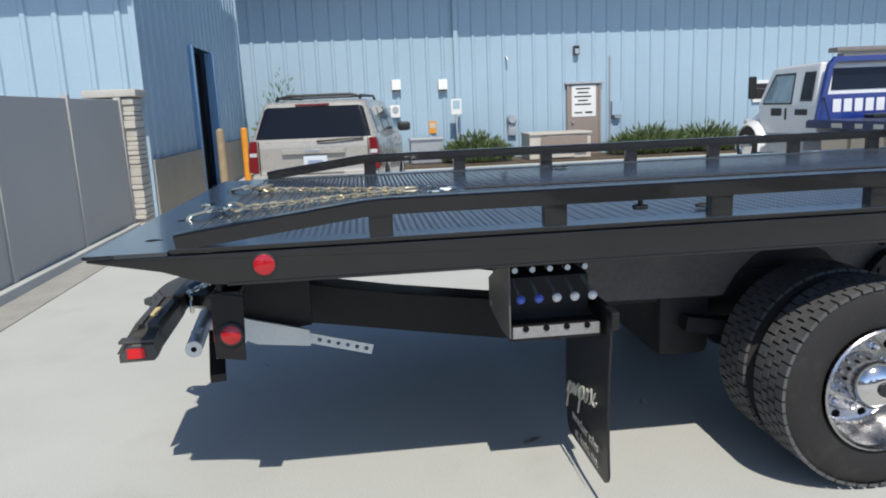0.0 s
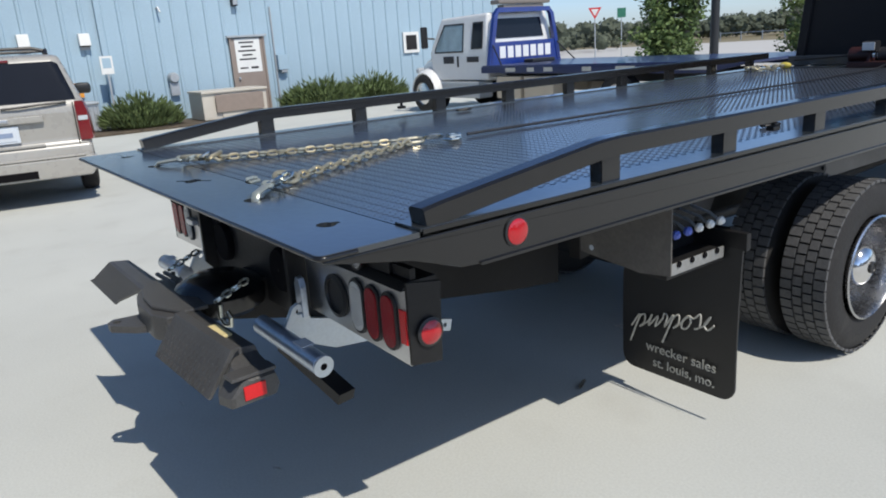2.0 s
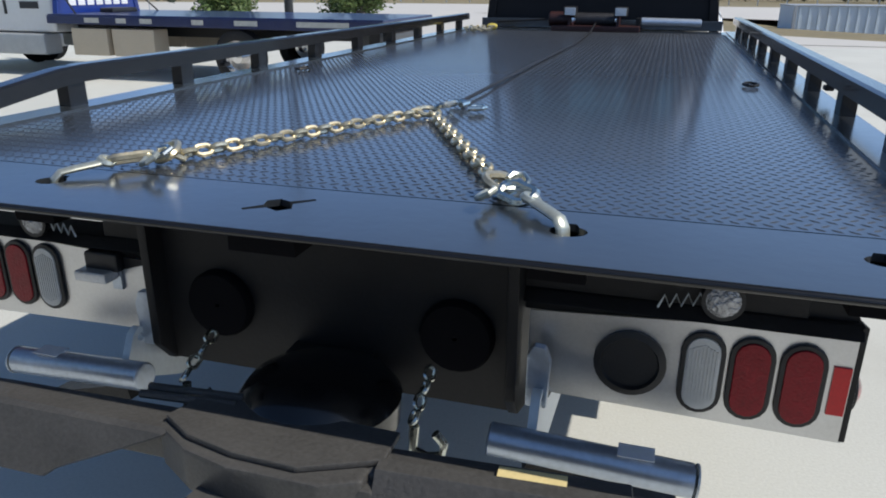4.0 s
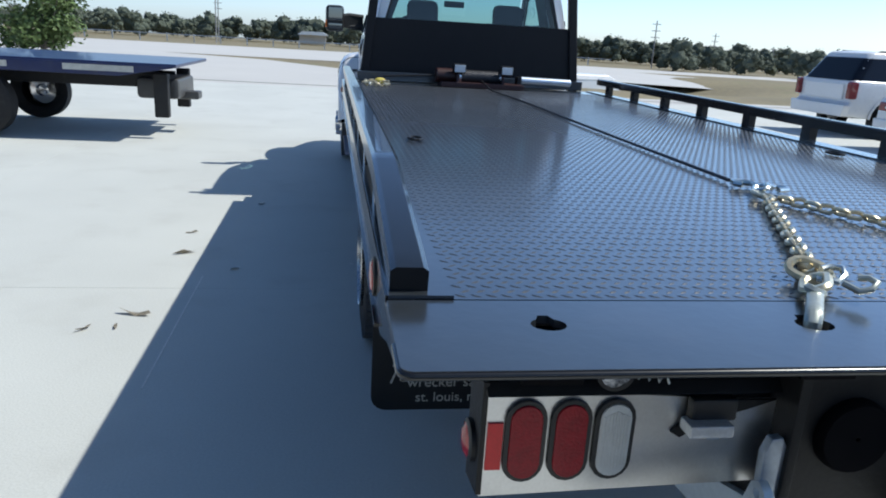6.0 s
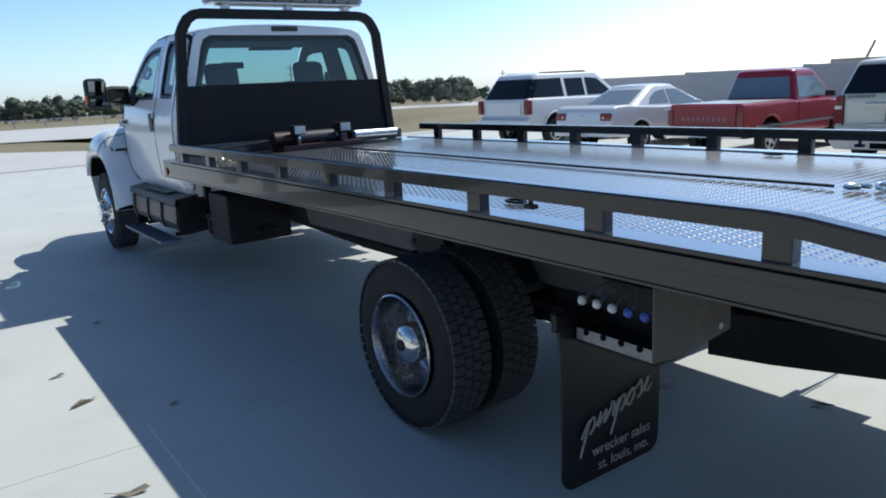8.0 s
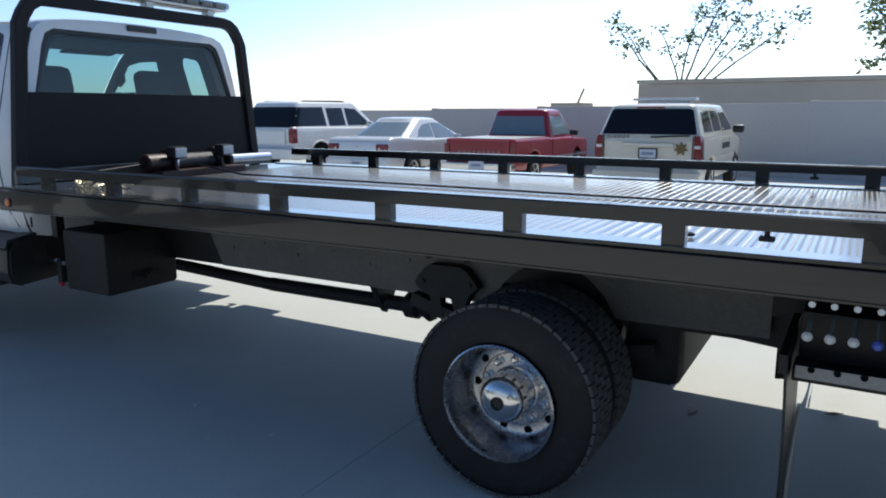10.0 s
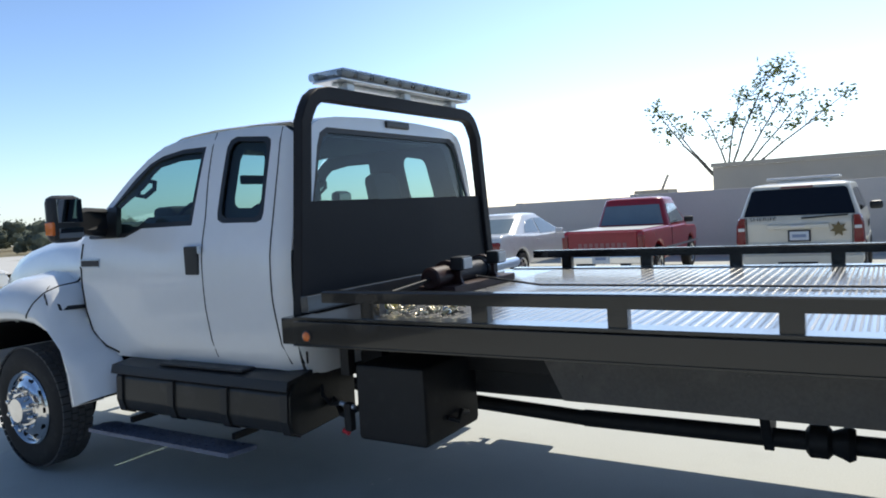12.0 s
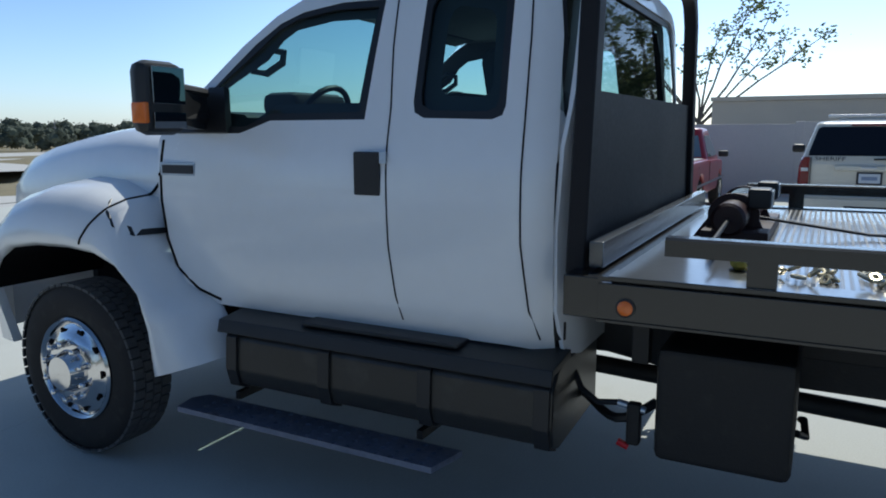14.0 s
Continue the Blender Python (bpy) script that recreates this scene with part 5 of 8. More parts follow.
steer = part("steering_wheel", pipe([(-0.46 + 0.205 * math.cos(a), 8.10 - 0.205 * math.sin(a) * 0.42, 1.69 + 0.205 * math.sin(a) * 0.9) for a in [radians(15 * i) for i in range(24)]], 0.016, 8, closed=True), "plastic", cab)
part("steering_column", rod((-0.46, 8.10, 1.69), (-0.46, 8.33, 1.59), 0.045, 14, bm=box((-0.46, 8.11, 1.69), (0.38, 0.05, 0.05), 0.012)), "plastic", steer)
for x in (-0.46, 0.46):
    se = part("cab_seat", box((x, 7.45, 1.22), (0.54, 0.52, 0.20), 0.06), "seat", cab, "grey cloth cab seat")
    part("backrest", box((x, 7.18, 1.52), (0.50, 0.16, 0.62), 0.06, rot=Matrix.Rotation(radians(-14), 4, "X")), "seat", se)
    part("headrest", box((x, 7.07, 1.89), (0.33, 0.13, 0.25), 0.062, rot=Matrix.Rotation(radians(-10), 4, "X")), "seat", se)
part("rear_bench", box((0, 6.80, 1.50), (1.7, 0.14, 0.62), 0.05), "seat", cab)
part("console", box((0, 7.12, 1.62), (0.26, 0.12, 0.28), 0.05), "seat", cab)
part("headliner", box((0, 7.3, 2.225), (1.62, 1.25, 0.03), 0.008), "dash", cab)
part("rear_view_mirror", box((0.02, 8.0, 2.03), (0.24, 0.03, 0.07), 0.012), "plastic", cab)
part("sun_visor", box((0.42, 7.84, 2.20), (0.5, 0.14, 0.02), 0.008, rot=Matrix.Rotation(radians(-10), 4, "X")), "seat", cab)

# ---- things on the deck ----
wc = solo("winch_cable", pipe([(0.02, 6.05, 1.27), (0.02, 5.6, 1.215), (0.05, 4.4, ZD + 0.012), (0.02, 3.0, ZD + 0.012), (0.0, 1.46, ZD + 0.014)], 0.007, 8), "cable", "dark wire rope stretched from winch to chain", "cable")
chain = thing("tow_chain", "gold V chain with two bright J hooks in tail slots", "chain")
ZC = ZD + 0.018
part("grab_hook", hook_shape(0.12), "silverchain", chain).matrix_basis = pose(0.03, 1.33, ZC, 0, 0, 80)
part("grab_hook", hook_shape(0.10), "silverchain", chain).matrix_basis = pose(0.07, 1.27, ZC, 0, 0, 20)
part("pear_ring", link_ring(0.11, 0.075, 0.008), "gold", chain).matrix_basis = pose(-0.04, 1.18, ZC, 12, 0, 75)
part("pear_ring", link_ring(0.10, 0.06, 0.008), "silverchain", chain).matrix_basis = pose(0.0, 1.26, ZC + 0.01, -20, 0, 60)
chain_run(chain, (-0.06, 1.13, ZC), (-0.40, 0.42, ZC), 0.056, 0.039, 0.0065)
chain_run(chain, (0.0, 1.12, ZC), (0.36, 0.40, ZC), 0.056, 0.039, 0.0065)
for s, rx, ry, hx, hy in ((-1, -0.43, 0.385, -0.565, 0.17), (1, 0.385, 0.35, 0.535, 0.17)):
    part("coupling_ring", link_ring(0.10, 0.07, 0.009), "gold", chain).matrix_basis = pose(rx, ry, ZC + 0.008, 25, 10, 60 * s)
    part("cluster_hook", hook_shape(0.085), "silverchain", chain).matrix_basis = pose(rx + s * 0.02, ry - 0.05, ZC + 0.008, 25, 0, 30 * s)
    part("cluster_hook", hook_shape(0.085), "gold" if s < 0 else "silverchain", chain).matrix_basis = pose(rx - s * 0.02, ry - 0.02, ZC + 0.01, 20, 30, -60 * s)
    part("cluster_hook", hook_shape(0.075), "hookpaint", chain).matrix_basis = pose(rx - s * 0.01, ry - 0.09, ZC + 0.012, 30, 10, -20 * s - 90)
    d = Vector((hx, hy, 0)) - Vector((rx, ry - 0.02, 0))
    a0 = Vector((rx, ry - 0.02, ZC + 0.008))
    link = part("long_link", link_ring(0.115, 0.062, 0.009), "gold" if s < 0 else "silverchain", chain)
    link.matrix_basis = Matrix.Translation(a0 + d * 0.30) @ d.to_track_quat("X", "Z").to_matrix().to_4x4() @ Matrix.Rotation(radians(24), 4, "X")
    shank = [a0 + d * 0.50, a0 + d * 0.62 + Vector((0, 0, -0.004)), a0 + d * 0.80 + Vector((0, 0, -0.008)), a0 + d * 0.93 + Vector((0, 0, -0.012)), a0 + d * 0.99 + Vector((0, 0, -0.026)), (hx, hy, ZC - 0.045)]
    part("j_hook", pipe(shank, 0, section=[(0.015 * math.cos(radians(a)), 0.0075 * math.sin(radians(a))) for a in range(0, 360, 30)]), "hookpaint", chain, "bright zinc J hook")
    part("hook_eye", link_ring(0.045, 0.042, 0.0085), "hookpaint", chain).matrix_basis = Matrix.Translation(a0 + d * 0.52) @ Matrix.Rotation(radians(20), 4, "Y")
heap = thing("chain_heap", "heap of loose chain and yellow strap on the deck front", "chain")
random.seed(4)
for i in range(26):
    l = part("chain_link", link_ring(0.05, 0.034, 0.006), "gold" if i else "silverchain", heap) if i < 2 else None
    m = pose(-1.02 + random.uniform(-0.1, 0.12), 5.78 + random.uniform(-0.22, 0.22), ZD + 0.012 + random.uniform(0, 0.03), random.uniform(-50, 50), random.uniform(-40, 40), random.uniform(0, 180))
    if l:
        keep = l
        l.matrix_basis = m
    else:
        again(keep, heap, m)
part("strap_bundle", lathe([(0.012, -0.05), (0.026, -0.03), (0.03, 0.0), (0.024, 0.035), (0.012, 0.05)], (-0.95, 6.02, ZD + 0.028), (0, 6.2, ZD + 0.03), 12), "yellow", heap)


# ---- blue metal building ----
M["metal_blue"] = surf("pale_blue_metal_siding", (0.335, 0.455, 0.545), 0.5, var=0.06, scale=0.6, grain=25, dirt=0.12, dirt_col=(0.28, 0.38, 0.46))
M["trim_blue"] = surf("blue_metal_trim", (0.17, 0.32, 0.52), 0.45, var=0.06, scale=1, grain=25)
M["stone"] = surf("tan_split_stone", (0.50, 0.47, 0.42), 0.9, var=0.2, scale=6, grain=60, bump=0.5, rand=0.6)
M["block"] = surf("tan_block_wall", (0.36, 0.33, 0.28), 0.9, var=0.12, scale=3, grain=60, bump=0.3)
M["vinyl"] = surf("grey_fence_panel", (0.42, 0.41, 0.39), 0.7, var=0.06, scale=1.5, grain=40, bump=0.1)
M["doorpaint"] = surf("taupe_door_paint", (0.27, 0.22, 0.19), 0.5, var=0.06, scale=3, grain=40)
M["offwhite"] = surf("off_white_paint", (0.74, 0.74, 0.72), 0.5, var=0.06, scale=6, grain=60)
M["galv"] = surf("galvanised_grey", (0.42, 0.44, 0.46), 0.45, 0.4, var=0.12, scale=6, grain=60)
M["acbeige"] = surf("beige_condenser", (0.50, 0.46, 0.40), 0.55, var=0.08, scale=4, grain=60)
M["acgrille"] = surf("brown_grey_grille", (0.24, 0.19, 0.16), 0.6, var=0.12, scale=8, grain=80)
M["orange"] = surf("safety_orange_paint", (0.75, 0.30, 0.03), 0.5, var=0.15, scale=8, grain=60)
M["woodpost"] = surf("weathered_tan_post", (0.36, 0.28, 0.18), 0.8, var=0.2, scale=8, grain=80, bump=0.2)
M["soil"] = surf("mulch", (0.09, 0.07, 0.05), 0.95, var=0.4, scale=6, grain=40, bump=0.6)
M["leaf"] = surf("juniper_green", (0.085, 0.12, 0.04), 0.75, var=0.55, scale=3, grain=20, island=0.8)
M["leaf2"] = surf("ash_leaf_green", (0.10, 0.15, 0.045), 0.7, var=0.5, scale=2, grain=12, island=0.8)
M["bark"] = surf("grey_bark", (0.17, 0.15, 0.13), 0.9, var=0.3, scale=8, grain=60, bump=0.4)
WX = -17.75


def siding(axis, fixed, lo, hi, z0, z1, out, pitch=0.45):
    """Ribbed metal sheet in a vertical plane; axis: the way it runs; out: the side that it faces."""
    prof, u = [], lo
    while u < hi:
        for du, d in ((0.0, 0.0), (0.335, 0.0), (0.36, 0.035), (0.425, 0.035), (0.45, 0.0)):
            if u + du <= hi:
                prof.append((u + du, d))
        u += pitch
    prof.append((hi, 0.0))
    b = bmesh.new()
    rows = []
    for z in (z0, z1):
        rows.append([b.verts.new((fixed + out * d, u, z) if axis == "y" else (u, fixed + out * d, z)) for u, d in prof])
    for p, q, r, s in zip(rows[0], rows[0][1:], rows[1][1:], rows[1]):
        if (p.co - q.co).length > 1e-5:
            b.faces.new((p, q, r, s))
    return b


def structure(name, bm, material, label, cat="building", smooth=0):
    return tagged(part(name, bm, material, None, smooth=smooth), label, cat, kind="structure")


main = structure("wall_main", siding("y", WX, -2.35, 18.1, 0.0, 5.1, 1), "metal_blue", "pale blue ribbed metal wall of the workshop", "wall")
part("wall_core", box((WX - 3.0, 7.9, 2.55), (5.9, 20.3, 5.1)), "trim_blue", main)
part("corner_trim", box((WX + 0.02, 18.12, 2.55), (0.14, 0.14, 5.1), 0.01), "trim_blue", main)
wingf = structure("wall_wing_front", siding("y", -8.0, -16.0, -2.36, 0.0, 4.75, 1), "metal_blue", "pale blue ribbed metal wall of the wing", "wall")
DOOR = (-13.65, -11.55, 3.05)
ws_ = siding("x", -2.35, -17.7, DOOR[0], 1.0, 4.75, 1)
join(ws_, siding("x", -2.35, DOOR[1], -8.0, 1.0, 4.75, 1))
join(ws_, siding("x", -2.35, DOOR[0], DOOR[1], DOOR[2], 4.75, 1))
wings = structure("wall_wing_side", ws_, "metal_blue", "shaded blue metal side wall of the wing with tall doorway", "wall")
for x0, x1 in ((-17.7, DOOR[0]), (DOOR[1], -8.0)):
    part("wainscot", box(((x0 + x1) / 2, -2.33, 0.5), (x1 - x0, 0.12, 1.0), 0.01), "block", wings)
part("wing_back", box((-12.9, -9.3, 2.35), (9.6, 13.2, 4.7)), "trim_blue", wings)
# near-black sheet in place of the open doorway's unlit interior
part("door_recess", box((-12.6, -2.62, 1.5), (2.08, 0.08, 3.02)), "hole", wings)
for x in (DOOR[0], DOOR[1]):
    part("door_jamb", box((x, -2.36, 1.52), (0.12, 0.20, 3.05), 0.01), "trim_blue", wings)
part("corner_trim", box((-7.97, -2.34, 2.38), (0.10, 0.10, 4.7), 0.01), "metal_blue", wings)


def eave(name, x_wall, z, d, y0, y1):
    e = structure(name, box((x_wall + d / 2, (y0 + y1) / 2, z), (d, y1 - y0, 0.10), 0.01), "trim_blue", "blue metal eave overhanging the wall", "roof")
    part("fascia", box((x_wall + d + 0.02, (y0 + y1) / 2, z + 0.14), (0.04, y1 - y0, 0.40), 0.01), "trim_blue", e)
    part("roof_sheet", prism([(x_wall + d + 0.06, z + 0.32), (x_wall - 6.0, z + 1.5), (x_wall - 6.0, z + 1.42), (x_wall + d, z + 0.25)], "y", y0, y1), "trim_blue", e)
    return e


eave("eave_main", WX, 5.18, 1.165, -2.3, 18.2)
eave("eave_wing", -8.0, 4.82, 1.19, -16.0, -2.33)
part("eave_lamp", lathe([(0.02, 0), (0.10, 0.06), (0.16, 0.12), (0.16, 0.15)], (WX + 0.9, 0.9, 5.1), (WX + 0.9, 0.9, 4), 16), "galv", main)
# door with notice
door = tagged(part("door_1", box((WX + 0.05, 7.63, 1.05), (0.06, 0.92, 2.10), 0.006), "doorpaint", None), "taupe steel door with a white paper notice", "door", kind="structure")
for y in (7.14, 8.12):
    part("door_frame", box((WX + 0.06, y, 1.06), (0.10, 0.06, 2.14), 0.006), "doorpaint", door)
part("door_lintel", box((WX + 0.08, 7.63, 2.16), (0.14, 1.16, 0.06), 0.006), "galv", door)
part("door_handle", rod((WX + 0.08, 7.28, 1.02), (WX + 0.15, 7.28, 1.02), 0.03, 12), "galv", door)
note = part("notice", box((WX + 0.086, 7.63, 1.63), (0.006, 0.74, 0.92), 0.001), "offwhite", door, "white paper notice")
for i, w in enumerate((0.44, 0.34, 0.52, 0.30, 0.50)):
    part("notice_line", box((WX + 0.0905, 7.60, 1.99 - 0.115 * i), (0.004, w, 0.045)), "darkink", note)
part("notice_line", box((WX + 0.0905, 7.78, 1.29), (0.004, 0.22, 0.06)), "darkink", note)
part("notice_line", box((WX + 0.0905, 7.46, 1.29), (0.004, 0.24, 0.04)), "darkink", note)
win = tagged(part("window_1", box((WX + 0.05, 13.28, 1.70), (0.05, 0.62, 0.66), 0.006), "offwhite", None), "small white framed window in the metal wall", "window", kind="structure")
part("pane", box((WX + 0.078, 13.28, 1.70), (0.012, 0.42, 0.46), 0.002), "winglass", win)
for y, z in ((2.05, 2.30), (3.40, 2.26)):
    v = solo("wall_vent", prism([(WX + 0.02, z - 0.14), (WX + 0.20, z - 0.14), (WX + 0.16, z + 0.14), (WX + 0.02, z + 0.16)], "y", y - 0.13, y + 0.13, 0.01), "offwhite", "white hooded vent on the blue metal wall", "vent", "wall vents")
    # near-black slab for the shade inside the hood
    part("vent_mouth", box((WX + 0.11, y, z - 0.155), (0.15, 0.22, 0.03)), "hole", v)
    part("vent_flap", box((WX + 0.06, y, z - 0.19), (0.04, 0.22, 0.10), 0.004), "galv", v)
lampw = solo("wall_lamp", box((WX + 0.10, 7.40, 3.1), (0.16, 0.16, 0.26), 0.02), "plastic", "small dark wall lamp above the door", "lamp")
part("lamp_lens", box((WX + 0.185, 7.40, 3.07), (0.02, 0.12, 0.14), 0.005), "galv", lampw)
hk = solo("wall_hook", pipe([(WX + 0.02, 5.30, 2.96), (WX + 0.14, 5.30, 2.98), (WX + 0.18, 5.33, 2.86)], 0.03, 8), "galv", "small bent pipe sticking out of the wall", "pipe")
dsp = solo("downspout", box((WX + 0.09, 3.82, 2.5), (0.10, 0.13, 5.0), 0.01), "metal_blue", "pale blue downspout on the metal wall", "pipe")
cond = solo("conduit", rod((WX + 0.07, 8.44, 0.0), (WX + 0.07, 8.44, 2.93), 0.025, 10), "galv", "grey conduit pipe running up the wall", "pipe")
cbx = solo("electric_box", box((WX + 0.12, 8.62, 1.38), (0.16, 0.30, 0.42), 0.01), "metal_blue", "pale blue electric box beside the door", "electric box")
part("box_base", box((WX + 0.12, 8.64, 1.13), (0.12, 0.18, 0.10), 0.01), "galv", cbx)
gm = solo("gas_meter", box((WX + 0.18, 1.98, 1.55), (0.22, 0.30, 0.36), 0.04), "offwhite", "white gas meter with grey pipes on the wall", "meter")
part("meter_face", rod((WX + 0.28, 1.98, 1.60), (WX + 0.31, 1.98, 1.60), 0.09, 18), "galv", gm)
part("meter_pipe", pipe([(WX + 0.2, 1.62, 0.0), (WX + 0.2, 1.62, 1.65), (WX + 0.2, 1.85, 1.68)], 0.03, 8), "galv", gm)
part("meter_pipe", pipe([(WX + 0.16, 1.9, 1.30), (WX + 0.16, 1.4, 1.24), (WX + 0.1, 1.1, 1.2)], 0.035, 8), "galv", gm)
em = solo("electric_meter", lathe([(0.14, 0), (0.14, 0.14), (0.11, 0.2)], (WX + 0.03, 5.43, 1.18), (0, 5.43, 1.18), 18), "galv", "round grey electric meter on the wall", "meter")
part("meter_can", box((WX + 0.08, 5.43, 0.88), (0.12, 0.24, 0.34), 0.01), "galv", em)
hc = solo("parking_sign", box((WX + 0.55, 3.72, 1.62), (0.02, 0.30, 0.44), 0.004), "offwhite", "white parking sign with a pale blue symbol on post", "sign")
part("sign_post", box((WX + 0.53, 3.72, 0.70), (0.03, 0.05, 1.40), 0.004), "galv", hc)
part("symbol", box((WX + 0.563, 3.72, 1.67), (0.004, 0.20, 0.24)), "metal_blue", hc)
sg = solo("small_sign", box((WX + 0.05, 3.06, 1.05), (0.02, 0.22, 0.36), 0.004), "orange", "small orange and tan sign on the wall", "sign")
part("sign_panel", box((WX + 0.063, 3.06, 1.10), (0.004, 0.16, 0.16)), "tan", sg)


def condenser(name, c, s, material, label, slats):
    a = thing(name, label, "air conditioner")
    part("body", box((c[0] - 0.02, c[1], c[2]), (s[0] - 0.06, s[1], s[2]), 0.02), material, a)
    part("lid", box((c[0], c[1], c[2] + s[2] / 2), (s[0] + 0.03, s[1] + 0.04, 0.06), 0.015), material, a)
    for i in range(slats):
        part("slat", box((c[0] + s[0] / 2 - 0.03, c[1] - s[1] / 2 + s[1] * (i + 0.5) / slats, c[2] - 0.02), (0.03, s[1] / slats * 0.45, s[2] * 0.84), 0.003), material, a)
    for y in (-0.45, 0.45):
        part("foot", box((c[0], c[1] + y * s[1], c[2] - s[2] / 2 - 0.04), (s[0] * 0.8, 0.08, 0.08), 0.01), "plastic", a)
    return a


condenser("condenser", (WX + 0.75, 2.78, 0.42), (0.8, 0.92, 0.68), "galv", "grey slatted air conditioner condenser by the wall", 12)
ac2 = condenser("rooftop_unit", (WX + 1.2, 6.45, 0.43), (1.1, 1.75, 0.70), "acbeige", "beige low packaged air conditioning unit by the wall", 1)
part("intake", box((WX + 1.77, 6.55, 0.48), (0.03, 1.3, 0.44), 0.01), "acgrille", ac2)
structure("planting_bed", box((WX + 0.95, 8.0, 0.03), (1.9, 20.0, 0.07), 0.02), "soil", "mulch bed along the foot of the wall", "ground")


def tufts(name, cx, cy, z0, rx, ry, h, count, material, label, cat, spread=0.5, blade=0.30, seed=1):
    """A shrub of many leaning narrow sprays."""
    rnd = random.Random(seed)
    V, F = [], []
    for i in range(count):
        a, r = rnd.uniform(0, 2 * math.pi), rnd.random() ** 0.6
        x, y = cx + rx * r * math.cos(a), cy + ry * r * math.sin(a)
        top = h * (1 - 0.55 * r * r) * rnd.uniform(0.35, 1.05)
        z = z0 + top * rnd.uniform(0.1, 0.75)
        d = Vector((math.cos(a) * (0.35 + r) * spread + rnd.uniform(-0.3, 0.3), math.sin(a) * (0.35 + r) * spread + rnd.uniform(-0.3, 0.3), rnd.uniform(0.35, 1.0))).normalized()
        L = blade * rnd.uniform(0.6, 1.3)
        side = d.cross(Vector((rnd.uniform(-1, 1), rnd.uniform(-1, 1), 0.3))).normalized() * L * 0.10
        p, q = Vector((x, y, z)), Vector((x, y, z)) + d * L
        mid = p + d * L * 0.45
        k = len(V)
        V += [tuple(p), tuple(mid + side), tuple(q), tuple(mid - side)]
        F.append((k, k + 1, k + 2, k + 3))
    me = bpy.data.meshes.new(name)
    me.from_pydata(V, [], F)
    me.materials.append(M[material])
    return me


def shrub(name, label, meshes, cat="shrub", group=""):
    t = thing(name, label, cat, group)
    for nm, me in meshes:
        o = new(nm, me)
        o.parent = t
    return t


def core(name, cx, cy, z0, rx, ry, h, material="leaf"):
    b = bmesh.new()
    bmesh.ops.create_icosphere(b, subdivisions=2, radius=1.0, matrix=Matrix.Translation((cx, cy, z0 + h * 0.3)) @ Matrix.Diagonal((rx * 0.7, ry * 0.78, h * 0.42, 1)))
    for v in b.verts:
        v.co += Vector((noise.noise(v.co * 3), noise.noise(v.co * 3 + Vector((5, 0, 0))), noise.noise(v.co * 3 + Vector((0, 9, 0))))) * 0.18 * h
    me = meshof(b, name, 80)
    me.materials.append(M[material])
    return me


for i, (cy, ry, n) in enumerate(((4.20, 0.95, 3000), (9.25, 1.15, 3200), (11.0, 1.1, 3200))):
    shrub("juniper", "spiky dark green juniper bush by the blue wall", (("foliage", tufts("foliage", WX + 1.1, cy, 0.05, 0.85, ry, 1.05, n, "leaf", "", "", blade=0.22, seed=i + 3)), ("inner_foliage", core("inner_foliage", WX + 1.1, cy, 0.05, 0.8, ry, 0.75))), group="junipers by the wall")
shrub("tall_shrub", "loose green climbing shrub against the blue wall", (("foliage", tufts("foliage", WX + 0.7, -1.15, 0.1, 0.5, 0.8, 3.5, 2600, "leaf2", "", "", blade=0.17, seed=9)),))
# bollards, pillar and fence
for x, y, h, mt, lb in ((-14.85, -1.93, 1.33, "orange", "orange painted steel bollard by the wing"), (-11.72, -1.93, 1.38, "woodpost", "tan bollard by the wing doorway"), (-13.4, -1.0, 1.2, "orange", "orange painted steel bollard by the wing")):
    b = solo("bollard", lathe([(0.085, 0), (0.085, h - 0.05), (0.06, h - 0.015), (0.02, h)], (x, y, 0), (x, y, 5), 16), mt, lb, "bollard", "bollards")
pil = thing("stone_pillar", "split stone gate pillar with a flat cap", "pillar", kind="structure")
random.seed(11)
zc = 0.0
while zc < 1.93:
    hc_ = random.uniform(0.055, 0.125)
    cut = random.uniform(0.18, 0.46)
    for y0, y1 in ((-0.32, -0.32 + cut), (-0.32 + cut, 0.32)):
        part("stone", box((-7.75 + random.uniform(-0.012, 0.02), -2.66 + (y0 + y1) / 2, zc + hc_ / 2), (0.50 + random.uniform(-0.03, 0.03), y1 - y0 - 0.008, hc_ - 0.008), 0.010), "stone", pil)
    zc += hc_
part("pillar_core", box((-7.75, -2.66, 0.98), (0.46, 0.58, 1.95)), "block", pil)
part("pillar_cap", box((-7.75, -2.66, 2.02), (0.60, 0.76, 0.11), 0.02), "stone", pil)
fence = thing("panel_fence", "plain grey panel fence with slim posts", "fence", kind="structure")
fp = None
for i in range(9):
    x = -7.45 + 1.93 * i
    if fp is None:
        fp = part("fence_panel", box((0.965, -2.55, 0.99), (1.90, 0.05, 1.86), 0.006), "vinyl", fence)
        fq = part("fence_post", box((0, -2.55, 0.98), (0.07, 0.10, 1.96), 0.006), "vinyl", fence)
        fp.location = fq.location = (x, 0, 0)
    else:
        again(fp, fence).location = (x, 0, 0)
        again(fq, fence).location = (x, 0, 0)
structure("fence_kerb", box((1.2, -2.47, 0.05), (17.2, 0.10, 0.12), 0.01), "concrete", "pale concrete kerb at the foot of the fence", "kerb")
# strip coloured darker than the slabs beside it
structure("gutter", box((1.2, -2.23, 0.003), (17.2, 0.38, 0.012)), "joint", "dark strip on the ground along the fence", "ground")
